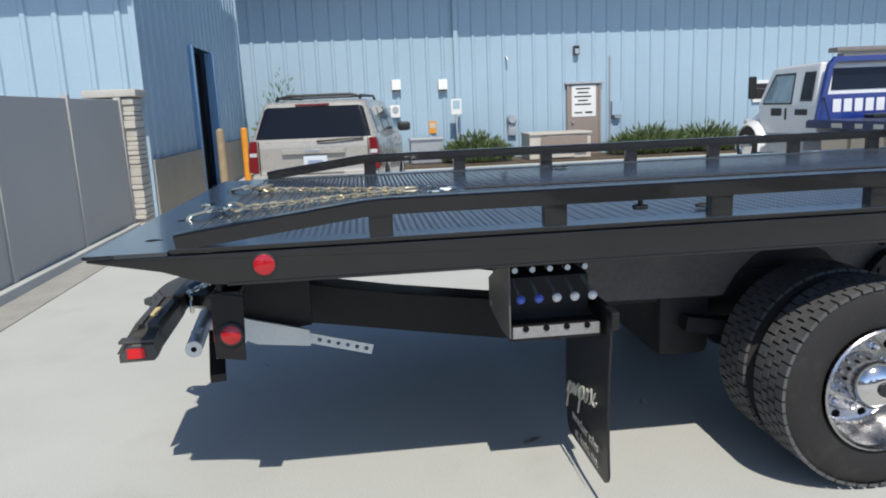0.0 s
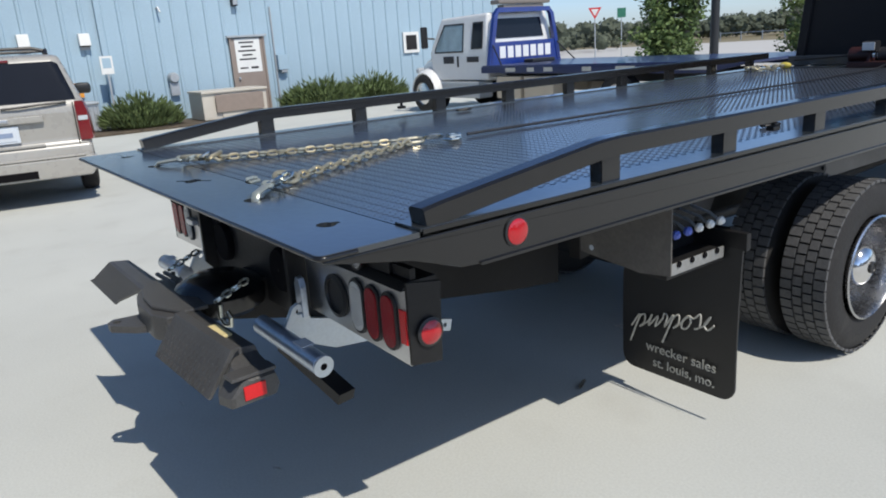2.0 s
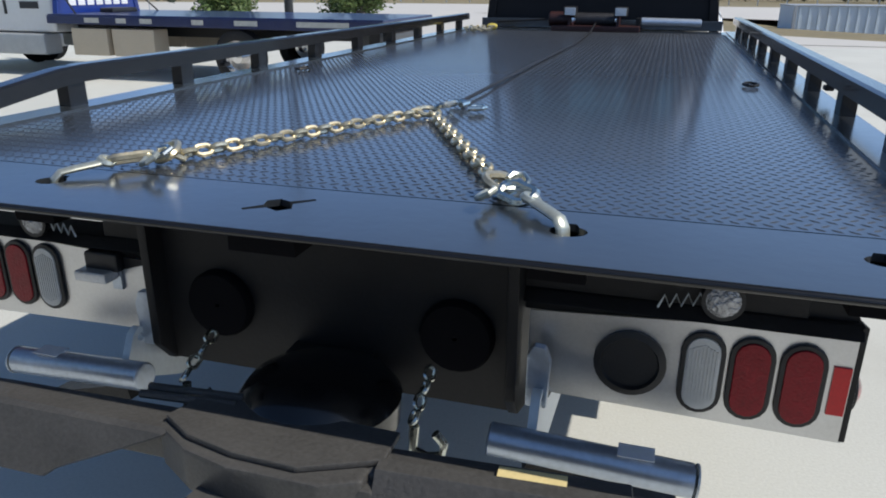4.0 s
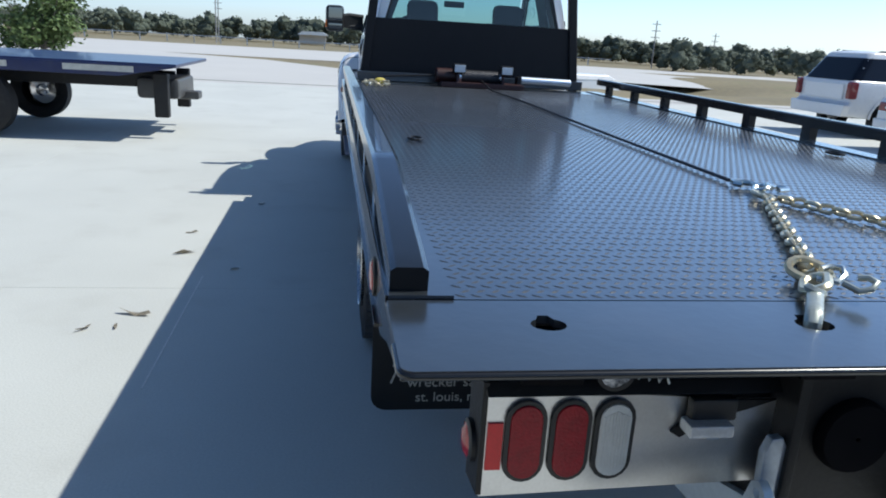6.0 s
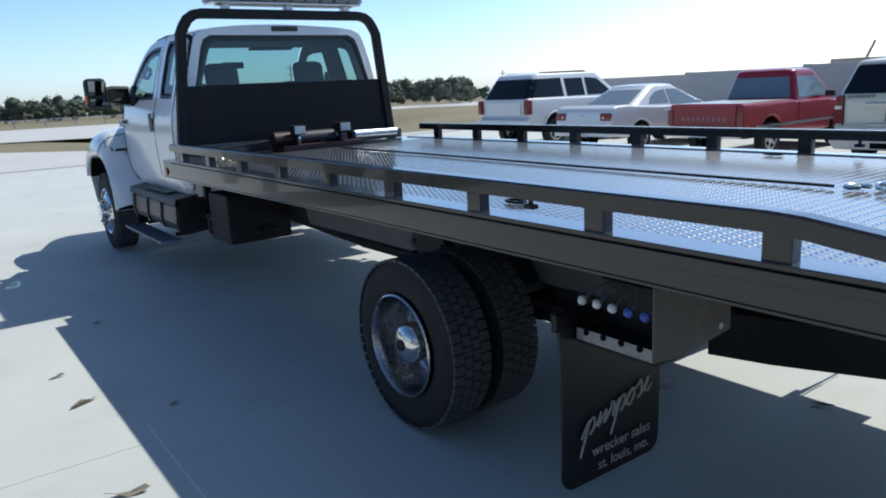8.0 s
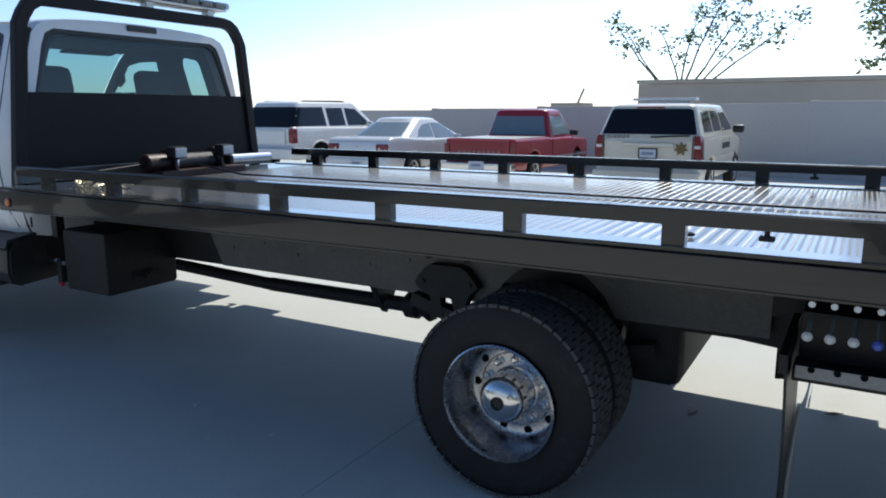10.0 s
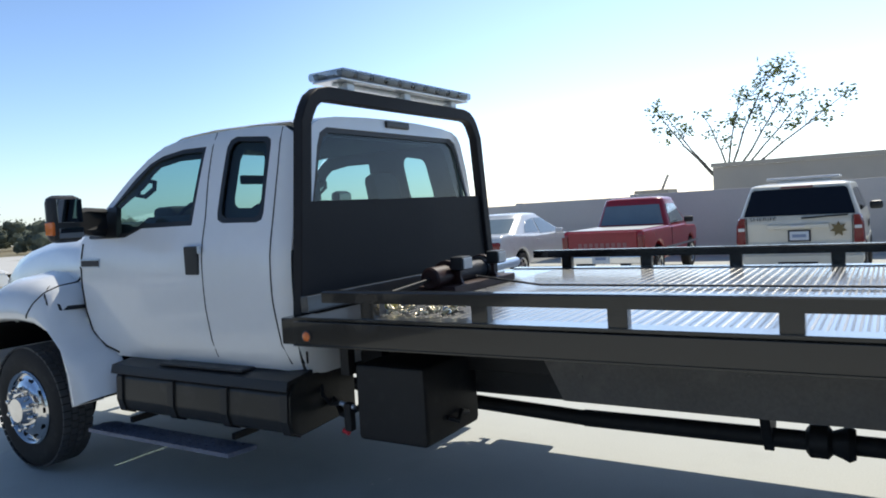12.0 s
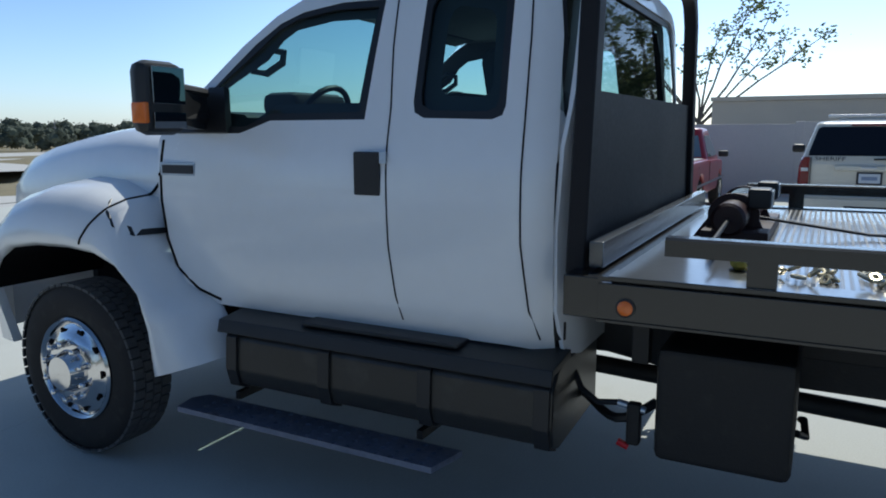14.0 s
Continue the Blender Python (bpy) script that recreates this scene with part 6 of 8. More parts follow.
structure("parking_line", box((-11.5, -1.65, 0.002), (8.4, 0.10, 0.008)), "tan", "faded tan parking line on the concrete", "road marking")


# ---- parked vehicles ----
M["tailred"] = surf("car_tail_lamp_red", (0.17, 0.006, 0.010), 0.15, var=0.15, scale=30, grain=160, coat=0.6)
M["barglass"] = surf("smoked_bar_lens", (0.20, 0.17, 0.15), 0.3, var=0.2, scale=9, coat=0.5)
M["platew"] = surf("pale_number_plate", (0.6, 0.64, 0.68), 0.4, var=0.05)
M["platebar"] = surf("blue_grey_plate_bar", (0.24, 0.30, 0.42), 0.5, var=0.1)
M["hubsilver"] = surf("silver_alloy", (0.6, 0.6, 0.6), 0.3, 0.9, var=0.1)


def arches(top, y0, y1, zlow, wheels, r):
    """A side outline: the given top line from rear to front, closed below with wheel openings."""
    pts = list(top)
    for wy in sorted(wheels, reverse=True):
        pts += [(wy + r * math.cos(radians(a)), zlow + max(0.0, r * 0.98 * math.sin(radians(a)))) for a in range(0, 181, 15)]
    return pts


def car_wheel(parent, x, y, r, w, s):
    t = part("wheel", lathe([(rr, h) for rr, h in tyre_profile(r, w, r * 0.62)], (0, 0, 0), (1, 0, 0), 28, cap=False), "rubber", parent)
    t.matrix_basis = pose(x, y, r)
    rim = part("rim", lathe([(r * 0.63, w * 0.42), (r * 0.60, w * 0.44), (r * 0.56, w * 0.36), (r * 0.2, w * 0.34), (r * 0.12, w * 0.42), (0.002, w * 0.42)], (0, 0, 0), (s, 0, 0), 24, cap=False), "hubsilver", t)
    for i in range(5):
        a = 2 * math.pi * i / 5
        # near-black plates painted as the shaded gaps between spokes
        part("rim_gap", prism([(r * 0.27 * math.cos(a - 0.3), r * 0.27 * math.sin(a - 0.3)), (r * 0.52 * math.cos(a - 0.36), r * 0.52 * math.sin(a - 0.36)), (r * 0.52 * math.cos(a + 0.36), r * 0.52 * math.sin(a + 0.36)), (r * 0.27 * math.cos(a + 0.3), r * 0.27 * math.sin(a + 0.3))], "x", s * w * 0.36 - 0.004, s * w * 0.36 + 0.004), "hole", t)


def car(name, label, paint, W, zlow, top, wheels, r, green, side_windows, rear_window, front_window, category="car", corner=0.15, pane="winglass"):
    """Forward is +y; y = 0 at the rear bumper. green: base y0, y1, top y2, y3, half widths below and above, z below and above."""
    t = thing(name, label, category)
    hw = W / 2
    y_front = max(p[0] for p in top)
    body = prism(arches(top, 0, y_front, zlow, wheels, r + 0.07), "x", -hw, hw, 0.045)
    for k in range(5):
        bmesh.ops.bisect_plane(body, geom=list(body.verts) + list(body.edges) + list(body.faces), plane_co=(0, 0, 0.55 + 0.14 * k), plane_no=(0, 0, 1))
    for k in range(1, 12):
        bmesh.ops.bisect_plane(body, geom=list(body.verts) + list(body.edges) + list(body.faces), plane_co=(0, y_front * k / 12, 0), plane_no=(0, 1, 0))
    for v in body.verts:
        u = (v.co.y - y_front / 2) / (y_front / 2)
        v.co.x *= (1 - (0.10 if u > 0 else 0.035) * abs(u) ** 4) * (1 - 0.035 * min(1.5, abs((v.co.z - 0.78) / 0.45)) ** 2)
    part("body", body, paint, t, smooth=50)
    # plain box coloured near-black as the shade below the car
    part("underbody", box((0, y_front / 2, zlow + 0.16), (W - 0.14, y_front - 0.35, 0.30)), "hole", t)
    b0, b1, t0, t1, wb, wt, zb, zt = green
    def level(z):
        f = (z - zb) / (zt - zb)
        return b0 + (t0 - b0) * f, b1 + (t1 - b1) * f, wb + (wt - wb) * f
    def ring(z, k=1.0, dz=0.0):
        ya, yb, w = level(z)
        cy, pts = (ya + yb) / 2, []
        for sx_, sy_, a0 in ((1, 1, 0), (-1, 1, 90), (-1, -1, 180), (1, -1, 270)):
            for i in range(6):
                a = radians(a0 + 18 * i)
                pts.append((k * (sx_ * (w - corner) + corner * math.cos(a)), cy + k * ((yb - ya) / 2 * sy_ - sy_ * corner + corner * math.sin(a)), z + dz))
        return pts
    g = loft([ring(zb + (zt - zb) * f) for f in (0, 0.5, 0.9, 1.0)] + [ring(zt, k, dz) for k, dz in ((0.97, 0.028), (0.91, 0.046), (0.72, 0.066), (0.4, 0.075))])
    cabin = part("cabin", g, paint, t, smooth=70)
    def bulge(d):
        return corner - math.sqrt(max(0.0, corner * corner - d * d)) if d > 0 else 0.0
    def side(y, z):
        ya, yb, w = level(z)
        return w - bulge(min(corner, max(corner - (y - ya), corner - (yb - y))))
    for poly in side_windows:
        for s in (-1, 1):
            part("side_window", sheet(poly, [], 0.05, lambda u, v, s=s: (s * (side(u, v) + 0.008), u, v), 0.004), pane, cabin)
    part("rear_window", sheet(rear_window, [], 0.05, lambda u, v: (u, level(v)[0] + bulge(min(corner, abs(u) - level(v)[2] + corner)) - 0.008, v), 0.004), pane, cabin)
    part("windscreen", sheet(front_window, [], 0.07, lambda u, v: (u, level(v)[1] - bulge(min(corner, abs(u) - level(v)[2] + corner)) + 0.008, v), 0.004), pane, cabin)
    for wy in wheels:
        for s in (-1, 1):
            car_wheel(t, s * (hw - 0.105), wy, r, 0.22, s)
    return t


def plate(t, x, y, z):
    rim = part("plate_frame", box((x, y + 0.004, z), (0.36, 0.014, 0.20), 0.006), "darkink" if y > 0 and t.name.startswith("patrol") else "platew", t)
    p = part("number_plate", box((x, y - 0.005, z), (0.30, 0.012, 0.15), 0.004), "platew", rim)
    part("plate_bar", box((x, y - 0.0125, z), (0.22, 0.004, 0.055)), "platebar", rim)


def full_suv(name, label, paint, place, rack=True, category="car"):
    top = [(0.02, 0.42), (-0.02, 0.50), (0.0, 0.72), (0.05, 0.75), (0.03, 1.16), (0.08, 1.24), (3.75, 1.20), (4.0, 1.16), (4.75, 1.08), (4.98, 0.98), (5.05, 0.75), (5.0, 0.40)]
    t = car(name, label, paint, 2.0, 0.36, top, (1.08, 4.02), 0.385, (0.05, 3.95, 0.28, 3.05, 0.965, 0.79, 1.20, 1.755),
            [[(0.42, 1.29), (0.52, 1.66), (1.25, 1.68), (1.25, 1.29)], [(1.38, 1.29), (1.38, 1.68), (2.2, 1.68), (2.2, 1.29)], [(2.32, 1.29), (2.32, 1.68), (2.95, 1.65), (3.45, 1.38), (3.5, 1.29)]],
            [(-0.87, 1.255), (0.87, 1.255), (0.86, 1.32), (0.755, 1.69), (0.70, 1.72), (-0.70, 1.72), (-0.755, 1.69), (-0.86, 1.32)], [(-0.85, 1.28), (0.85, 1.28), (0.70, 1.68), (-0.70, 1.68)], category, corner=0.12)
    part("bumper", prism([(-0.90, 0.34), (0.90, 0.34), (0.99, 0.46), (1.0, 0.58), (-1.0, 0.58), (-0.99, 0.46)], "y", -0.12, 0.06, 0.03), paint, t)
    part("bumper_step", box((0, -0.05, 0.592), (1.72, 0.13, 0.02), 0.008), paint, t)
    # near-black slab on the bumper, shade of the opening as colour
    part("tow_opening", box((0, -0.122, 0.415), (0.62, 0.012, 0.09), 0.004), "hole", t)
    for s in (-1, 1):
        lp = part("tail_lamp", loft([[(s * x, y, z) for x, y in ((0.845, 0.012), (w, 0.0), (w + 0.028, 0.05), (w + 0.02, 0.19), (0.90, 0.19))] for z, w in ((0.765, 0.975), (0.80, 0.982), (1.10, 0.968), (1.20, 0.945), (1.235, 0.925))]), "tailred", t)
        part("lamp_clear", box((s * 0.91, 0.002, 1.03), (0.11, 0.01, 0.055), 0.004), "clear", lp)
        part("door_mirror", box((s * 1.12, 3.25, 1.30), (0.24, 0.14, 0.17), 0.05), "plastic", t)
        part("side_trim", box((s * 1.003, 2.5, 0.72), (0.02, 2.2, 0.09), 0.006), paint, t)
        for y in (1.95, 2.95):
            part("door_handle", box((s * 1.006, y, 1.10), (0.02, 0.16, 0.04), 0.006), paint, t)
        if rack:
            part("roof_rail", pipe([(s * 0.66, 0.62, 1.80), (s * 0.66, 0.75, 1.865), (s * 0.66, 2.4, 1.875), (s * 0.66, 2.6, 1.80)], 0.022, 8), "plastic", t)
    if rack:
        part("rack_bar", pipe([(-0.66, 0.78, 1.855), (-0.5, 0.78, 1.895), (0.5, 0.78, 1.895), (0.66, 0.78, 1.855)], 0.02, 8), "plastic", t)
        part("rack_bar", rod((-0.66, 1.9, 1.875), (0.66, 1.9, 1.875), 0.02, 8), "plastic", t)
    part("tailgate_seam", box((0, 0.028, 0.612), (1.62, 0.02, 0.014)), "hole", t)
    for s in (-1, 1):
        part("tailgate_seam", box((s * 0.825, 0.022, 0.92), (0.010, 0.02, 0.62)), "hole", t)
    part("gate_handle", prism([(-0.48, 1.02), (0.48, 1.02), (0.48, 1.10), (-0.48, 1.10)], "y", -0.022, 0.03, 0.014), paint, t, "raised tailgate handle bar")
    part("gate_lip", box((0, 0.012, 0.745), (0.90, 0.05, 0.035), 0.012), paint, t)
    plate(t, 0.02, 0.014, 0.90)
    part("emblem", box((0.0, -0.026, 1.065), (0.22, 0.012, 0.045), 0.008), "hubsilver", t)
    part("wiper", pipe([(0.06, 0.02, 1.205), (0.22, 0.01, 1.21), (0.45, 0.012, 1.225), (0.76, 0.03, 1.235)], 0.016, 6), "plastic", t)
    part("high_brake_lamp", box((-0.02, 0.262, 1.745), (0.52, 0.05, 0.03), 0.01), "tailred", t)
    t.matrix_basis = place
    return t


suv1 = full_suv("parked_suv", "champagne full-size SUV seen from behind, dusty", "cream", pose(-7.30, 0.22, 0, 0, 0, 82))
sher = full_suv("patrol_suv", "cream white patrol SUV with gold star and low light bar", "patrol", pose(9.80, 5.18, -0.02, 0, 0, -90), rack=False)
part("light_bar", box((0, 1.3, 1.905), (1.25, 0.30, 0.055), 0.02, bm=box((0, 1.3, 1.855), (0.9, 0.1, 0.06))), "clear", sher, "low clear light bar")
star = [(0.135 * (1 if i % 2 == 0 else 0.52) * math.sin(2 * math.pi * i / 14), 0.135 * (1 if i % 2 == 0 else 0.52) * math.cos(2 * math.pi * i / 14)) for i in range(14)]
sb = part("star_badge", prism([(0.62 + u, 1.0 + v) for u, v in star], "y", 0.0, 0.028), surf("dark_gold_star", (0.16, 0.12, 0.05), 0.5, 0.2), sher, "dark gold seven-point star")
part("star_disc", lathe([(0.055, 0), (0.055, 0.004)], (0.62, 0.014, 1.0), (0.62, -1, 1.0), 16), "darkink", sb)
part("lettering", words("SHERIFF", 0.085, pose(-0.55, 0.016, 1.205, 90, 0, 0) @ Matrix.Diagonal((1.5, 1, 1, 1))), "darkink", sher, "dark lettering below the rear window")
part("side_lettering", box((1.004, 2.55, 0.98), (0.006, 0.9, 0.12)), "darkink", sher)

# small pickup
top = [(0.0, 0.45), (0.0, 1.06), (0.03, 1.085), (1.86, 1.085), (1.90, 1.06), (3.30, 1.06), (3.40, 1.03), (4.45, 0.98), (4.62, 0.90), (4.65, 0.45)]
pk = car("red_pickup", "faded red compact pickup with maroon tailgate", "redcar", 1.72, 0.40, top, (1.02, 3.78), 0.345, (1.90, 3.62, 2.06, 2.98, 0.82, 0.66, 1.05, 1.64),
         [[(2.08, 1.12), (2.16, 1.54), (2.86, 1.54), (3.26, 1.18), (3.28, 1.12)]], [(-0.70, 1.12), (0.70, 1.12), (0.60, 1.54), (-0.60, 1.54)], [(-0.7, 1.1), (0.7, 1.1), (0.6, 1.55), (-0.6, 1.55)], "pickup truck", pane="lightglass")
part("bed_floor", box((0, 0.96, 1.088), (1.5, 1.74, 0.012)), "galv", pk, "grey bed cover")
part("tailgate", box((0, -0.012, 0.83), (1.40, 0.04, 0.46), 0.012), "maroon", pk, "maroon tailgate with pale worn letter shapes")
for i in range(9):
    part("letter_bar", box((-0.46 + 0.115 * i, -0.036, 0.80), (0.072, 0.006, 0.085)), surf("worn_letter_paint", (0.30, 0.13, 0.13), 0.6) if i == 0 else bpy.data.materials["worn_letter_paint"], pk)
part("step_bumper", box((0, -0.10, 0.52), (1.66, 0.18, 0.15), 0.02), "chrome", pk, "bright step bumper")
plate(pk, 0.02, -0.20, 0.55)
for s in (-1, 1):
    part("tail_lamp", box((s * 0.785, -0.005, 0.82), (0.13, 0.04, 0.32), 0.012), "tailred", pk)
    part("door_mirror", box((s * 0.98, 3.02, 1.16), (0.20, 0.10, 0.13), 0.03), "plastic", pk)
    part("side_stripe", box((s * 0.862, 2.4, 0.62), (0.012, 3.9, 0.05), 0.003), "chrome", pk)
    part("door_seam", box((s * 0.861, 2.0, 0.80), (0.006, 0.012, 0.5)), "hole", pk)
pk.matrix_basis = pose(9.85, 8.70, 0, 0, 0, -90)

# sedan
top = [(0.02, 0.40), (-0.03, 0.55), (-0.02, 0.80), (0.0, 0.97), (0.05, 1.04), (0.16, 1.075), (0.5, 1.085), (1.0, 1.05), (1.6, 1.01), (3.4, 0.98), (3.7, 0.95), (4.55, 0.78), (4.78, 0.66), (4.80, 0.40)]
sd = car("silver_sedan", "silver four-door sedan with round red tail lamps", "silver", 1.78, 0.34, top, (1.02, 3.88), 0.325, (0.48, 3.78, 1.42, 2.70, 0.83, 0.60, 0.97, 1.44),
         [[(1.36, 1.07), (1.50, 1.22), (1.74, 1.34), (2.10, 1.38), (2.10, 1.05)], [(2.16, 1.02), (2.16, 1.38), (2.62, 1.37), (3.20, 1.06), (3.2, 1.02)]], [(-0.66, 1.09), (0.66, 1.09), (0.52, 1.40), (-0.52, 1.40)], [(-0.68, 1.02), (0.68, 1.02), (0.54, 1.40), (-0.54, 1.40)], corner=0.36, pane="lightglass")
for s in (-1, 1):
    lp = part("tail_lamp", box((s * 0.68, 0.02, 0.84), (0.34, 0.10, 0.20), 0.04), "tailred", sd)
    part("lamp_clear", rod((s * 0.62, -0.036, 0.83), (s * 0.62, -0.026, 0.83), 0.026, 14), "clear", lp)
    part("door_mirror", box((s * 0.95, 3.0, 1.03), (0.18, 0.12, 0.12), 0.03), "silver", sd)
    for y in (1.9, 2.8):
        part("door_handle", box((s * 0.895, y, 0.88), (0.02, 0.16, 0.035), 0.006), "silver", sd)
part("bumper", prism([(-0.86, 0.40), (0.86, 0.40), (0.89, 0.60), (-0.89, 0.60)], "y", -0.07, 0.08, 0.03), "silver", sd)
part("emblem", box((0, -0.008, 0.87), (0.12, 0.012, 0.04), 0.004), "gold", sd)
plate(sd, 0.0, -0.078, 0.50)
sd.matrix_basis = pose(9.62, 11.72, 0, 0, 0, -90)

# mid-size SUV
top = [(0.02, 0.45), (-0.05, 0.60), (0.0, 0.72), (0.05, 0.75), (0.03, 1.18), (0.10, 1.22), (3.3, 1.16), (3.5, 1.12), (4.35, 1.02), (4.6, 0.90), (4.66, 0.45)]
tb = car("white_suv", "white mid-size SUV with dark rear glass and roof rails", "white_dusty", 1.88, 0.42, top, (0.98, 3.78), 0.37, (0.03, 3.55, 0.42, 2.75, 0.89, 0.70, 1.14, 1.76),
         [[(0.10, 1.22), (0.36, 1.67), (1.32, 1.68), (1.32, 1.22)], [(1.44, 1.22), (1.44, 1.66), (2.10, 1.66), (2.10, 1.22)], [(2.20, 1.22), (2.20, 1.66), (2.66, 1.63), (3.08, 1.30), (3.1, 1.22)]], [(-0.885, 1.20), (0.885, 1.20), (0.735, 1.68), (-0.735, 1.68)], [(-0.78, 1.2), (0.78, 1.2), (0.62, 1.66), (-0.62, 1.66)], corner=0.14)
for s in (-1, 1):
    part("tail_lamp", box((s * 0.875, 0.05, 1.0), (0.15, 0.20, 0.36), 0.04), "tailred", tb)
    # near-black half disc, the shade of the wheel arch drawn as a plate
    part("arch_shadow", prism([(0.98 + 0.43 * math.cos(radians(a)), 0.40 + 0.43 * math.sin(radians(a))) for a in range(0, 181, 20)], "x", s * 0.925, s * 0.936), "hole", tb)
    part("roof_rail", pipe([(s * 0.60, 0.55, 1.75), (s * 0.60, 0.75, 1.82), (s * 0.60, 2.3, 1.83), (s * 0.60, 2.5, 1.77)], 0.02, 8), "plastic", tb)
    part("door_mirror", box((s * 1.02, 2.95, 1.24), (0.2, 0.12, 0.15), 0.04), "white_dusty", tb)
    part("arch_flare", pipe([(s * 0.94, 0.98 + 0.46 * math.cos(radians(a)), 0.42 + 0.45 * math.sin(radians(a))) for a in range(0, 181, 20)], 0.025, 8), "white_dusty", tb)
part("bumper", prism([(-0.88, 0.45), (0.88, 0.45), (0.94, 0.70), (-0.94, 0.70)], "y", -0.12, 0.06, 0.03), "white_dusty", tb)
part("tail_gate_panel", box((0, 0.02, 0.96), (1.30, 0.03, 0.32), 0.012), "white_dusty", tb)
tb.matrix_basis = pose(10.0, 14.95, 0, 0, 0, -90) @ Matrix.Scale(1.055, 4)

# second roll-back truck, blue bed
bt = thing("blue_tow_truck", "white cab tow truck with royal blue flat bed", "truck")
part("bed_deck", box((0, 3.1, 1.06), (2.5, 6.3, 0.05), 0.01), "bluedeck", bt, "worn navy blue flat bed")
for s in (-1, 1):
    sbm = part("side_beam", prism([(-0.05, 1.06), (6.25, 1.06), (6.25, 0.93), (0.7, 0.90), (0.0, 1.03)], "x", s * 1.25 - 0.03, s * 1.25 + 0.03, 0.006), "bluedeck", bt)
    for y, w in ((0.95, 0.9), (2.3, 0.42), (3.2, 0.22), (4.2, 0.24), (4.7, 0.2), (5.3, 0.3)):
        part("decal", box((s * 1.282, y, 0.995), (0.004, w, 0.08)), "ink", sbm)
    part("toolbox", box((s * 1.02, 5.45, 0.63), (0.4, 0.75, 0.46), 0.02), "tan", bt, "tan toolbox")
    part("toolbox", box((s * 1.02, 4.55, 0.63), (0.4, 0.85, 0.46), 0.02), "tan", bt, "tan toolbox")
    part("chassis_rail", box((s * 0.42, 4.6, 0.80), (0.08, 8.6, 0.2), 0.01), "chassis", bt)
    for y, r_, nm in ((2.55, 0.45, "rear_wheel"), (8.62, 0.45, "front_wheel")):
        w = part(nm, lathe([(0.27, 0), (0.26, -0.02), (0.22, -0.08 if "rear" in nm else 0.0), (0.10, -0.09 if "rear" in nm else 0.03), (0.09, 0.02), (0.002, 0.03)], (s * 1.2, y, r_), (s * 3, y, r_), 28, cap=False), "chrome", bt)
        part("tyre", lathe([(a, h) for a, h in tyre_profile(r_, 0.26, 0.26)], (s * 1.08, y, r_), (s * 1.08 + 1, y, r_), 32, cap=False), "rubber", w)
    arc = [radians(a) for a in range(-10, 191, 20)]
    part("hood_fender", loft([[(s * x, 8.62 + ry * math.cos(a), 0.44 + rz * math.sin(a)) for x, ry, rz in ((0.72, 0.60, 0.66), (1.02, 0.57, 0.60), (1.15, 0.53, 0.54), (1.19, 0.50, 0.50), (1.17, 0.47, 0.47), (0.80, 0.47, 0.47))] for a in arc], closed=False, caps=False), "white_dusty", bt, "white rounded front fender", smooth=60)
    # near-black disc fills the arch as painted shade behind the wheel
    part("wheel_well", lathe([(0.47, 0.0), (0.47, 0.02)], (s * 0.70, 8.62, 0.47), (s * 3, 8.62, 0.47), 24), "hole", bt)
    part("head_lamp", box((s * 0.78, 9.24, 0.98), (0.24, 0.16, 0.14), 0.04), "clear", bt)
    part("door_mirror", box((s * 1.20, 8.42, 1.76), (0.17, 0.10, 0.50), 0.035), "plastic", bt)
    part("mirror_arm", rod((s * 0.98, 8.3, 1.72), (s * 1.18, 8.42, 1.75), 0.02, 8), "plastic", bt)
    part("headboard_brace", rod((s * 0.98, 6.17, 1.50), (s * 1.12, 5.75, 1.08), 0.016, 8), "plastic", bt)
    part("step_tank", box((s * 0.95, 7.2, 0.55), (0.42, 1.4, 0.36), 0.04), "galv", bt)
    part("door_bar", box((s * 1.015, 7.75, 1.22), (0.006, 0.40, 0.16)), "darkink", bt)
    part("door_bar", box((s * 1.015, 6.85, 1.22), (0.006, 0.42, 0.12)), "darkink", bt)
    part("door_bar", box((s * 1.015, 7.4, 1.18), (0.01, 0.06, 0.24)), "plastic", bt)
cabb = loft([[(-1.0, 6.35, 0.75), (-1.0, 8.45, 0.75), (1.0, 8.45, 0.75), (1.0, 6.35, 0.75)], [(-1.01, 6.34, 1.40), (-1.01, 8.5, 1.40), (1.01, 8.5, 1.40), (1.01, 6.34, 1.40)], [(-0.90, 6.42, 2.20), (-0.90, 8.12, 2.16), (0.90, 8.12, 2.16), (0.90, 6.42, 2.20)]])
bmesh.ops.recalc_face_normals(cabb, faces=cabb.faces)
bmesh.ops.bevel(cabb, geom=list(cabb.edges), offset=0.06, segments=3, profile=0.5, affect="EDGES")
bc = part("cab", cabb, "white_dusty", bt, "white extended cab")
hdb = loft([[(-0.92 * k, y, 0.75), (-0.95 * k, y, z - 0.12), (-0.8 * k, y, z), (0.8 * k, y, z), (0.95 * k, y, z - 0.12), (0.92 * k, y, 0.75)] for y, z, k in ((8.4, 1.36, 1.0), (8.7, 1.30, 0.92), (9.1, 1.20, 0.8), (9.4, 1.08, 0.7), (9.46, 0.95, 0.66))])
part("hood", hdb, "white_dusty", bt, "white sloping hood", smooth=50)
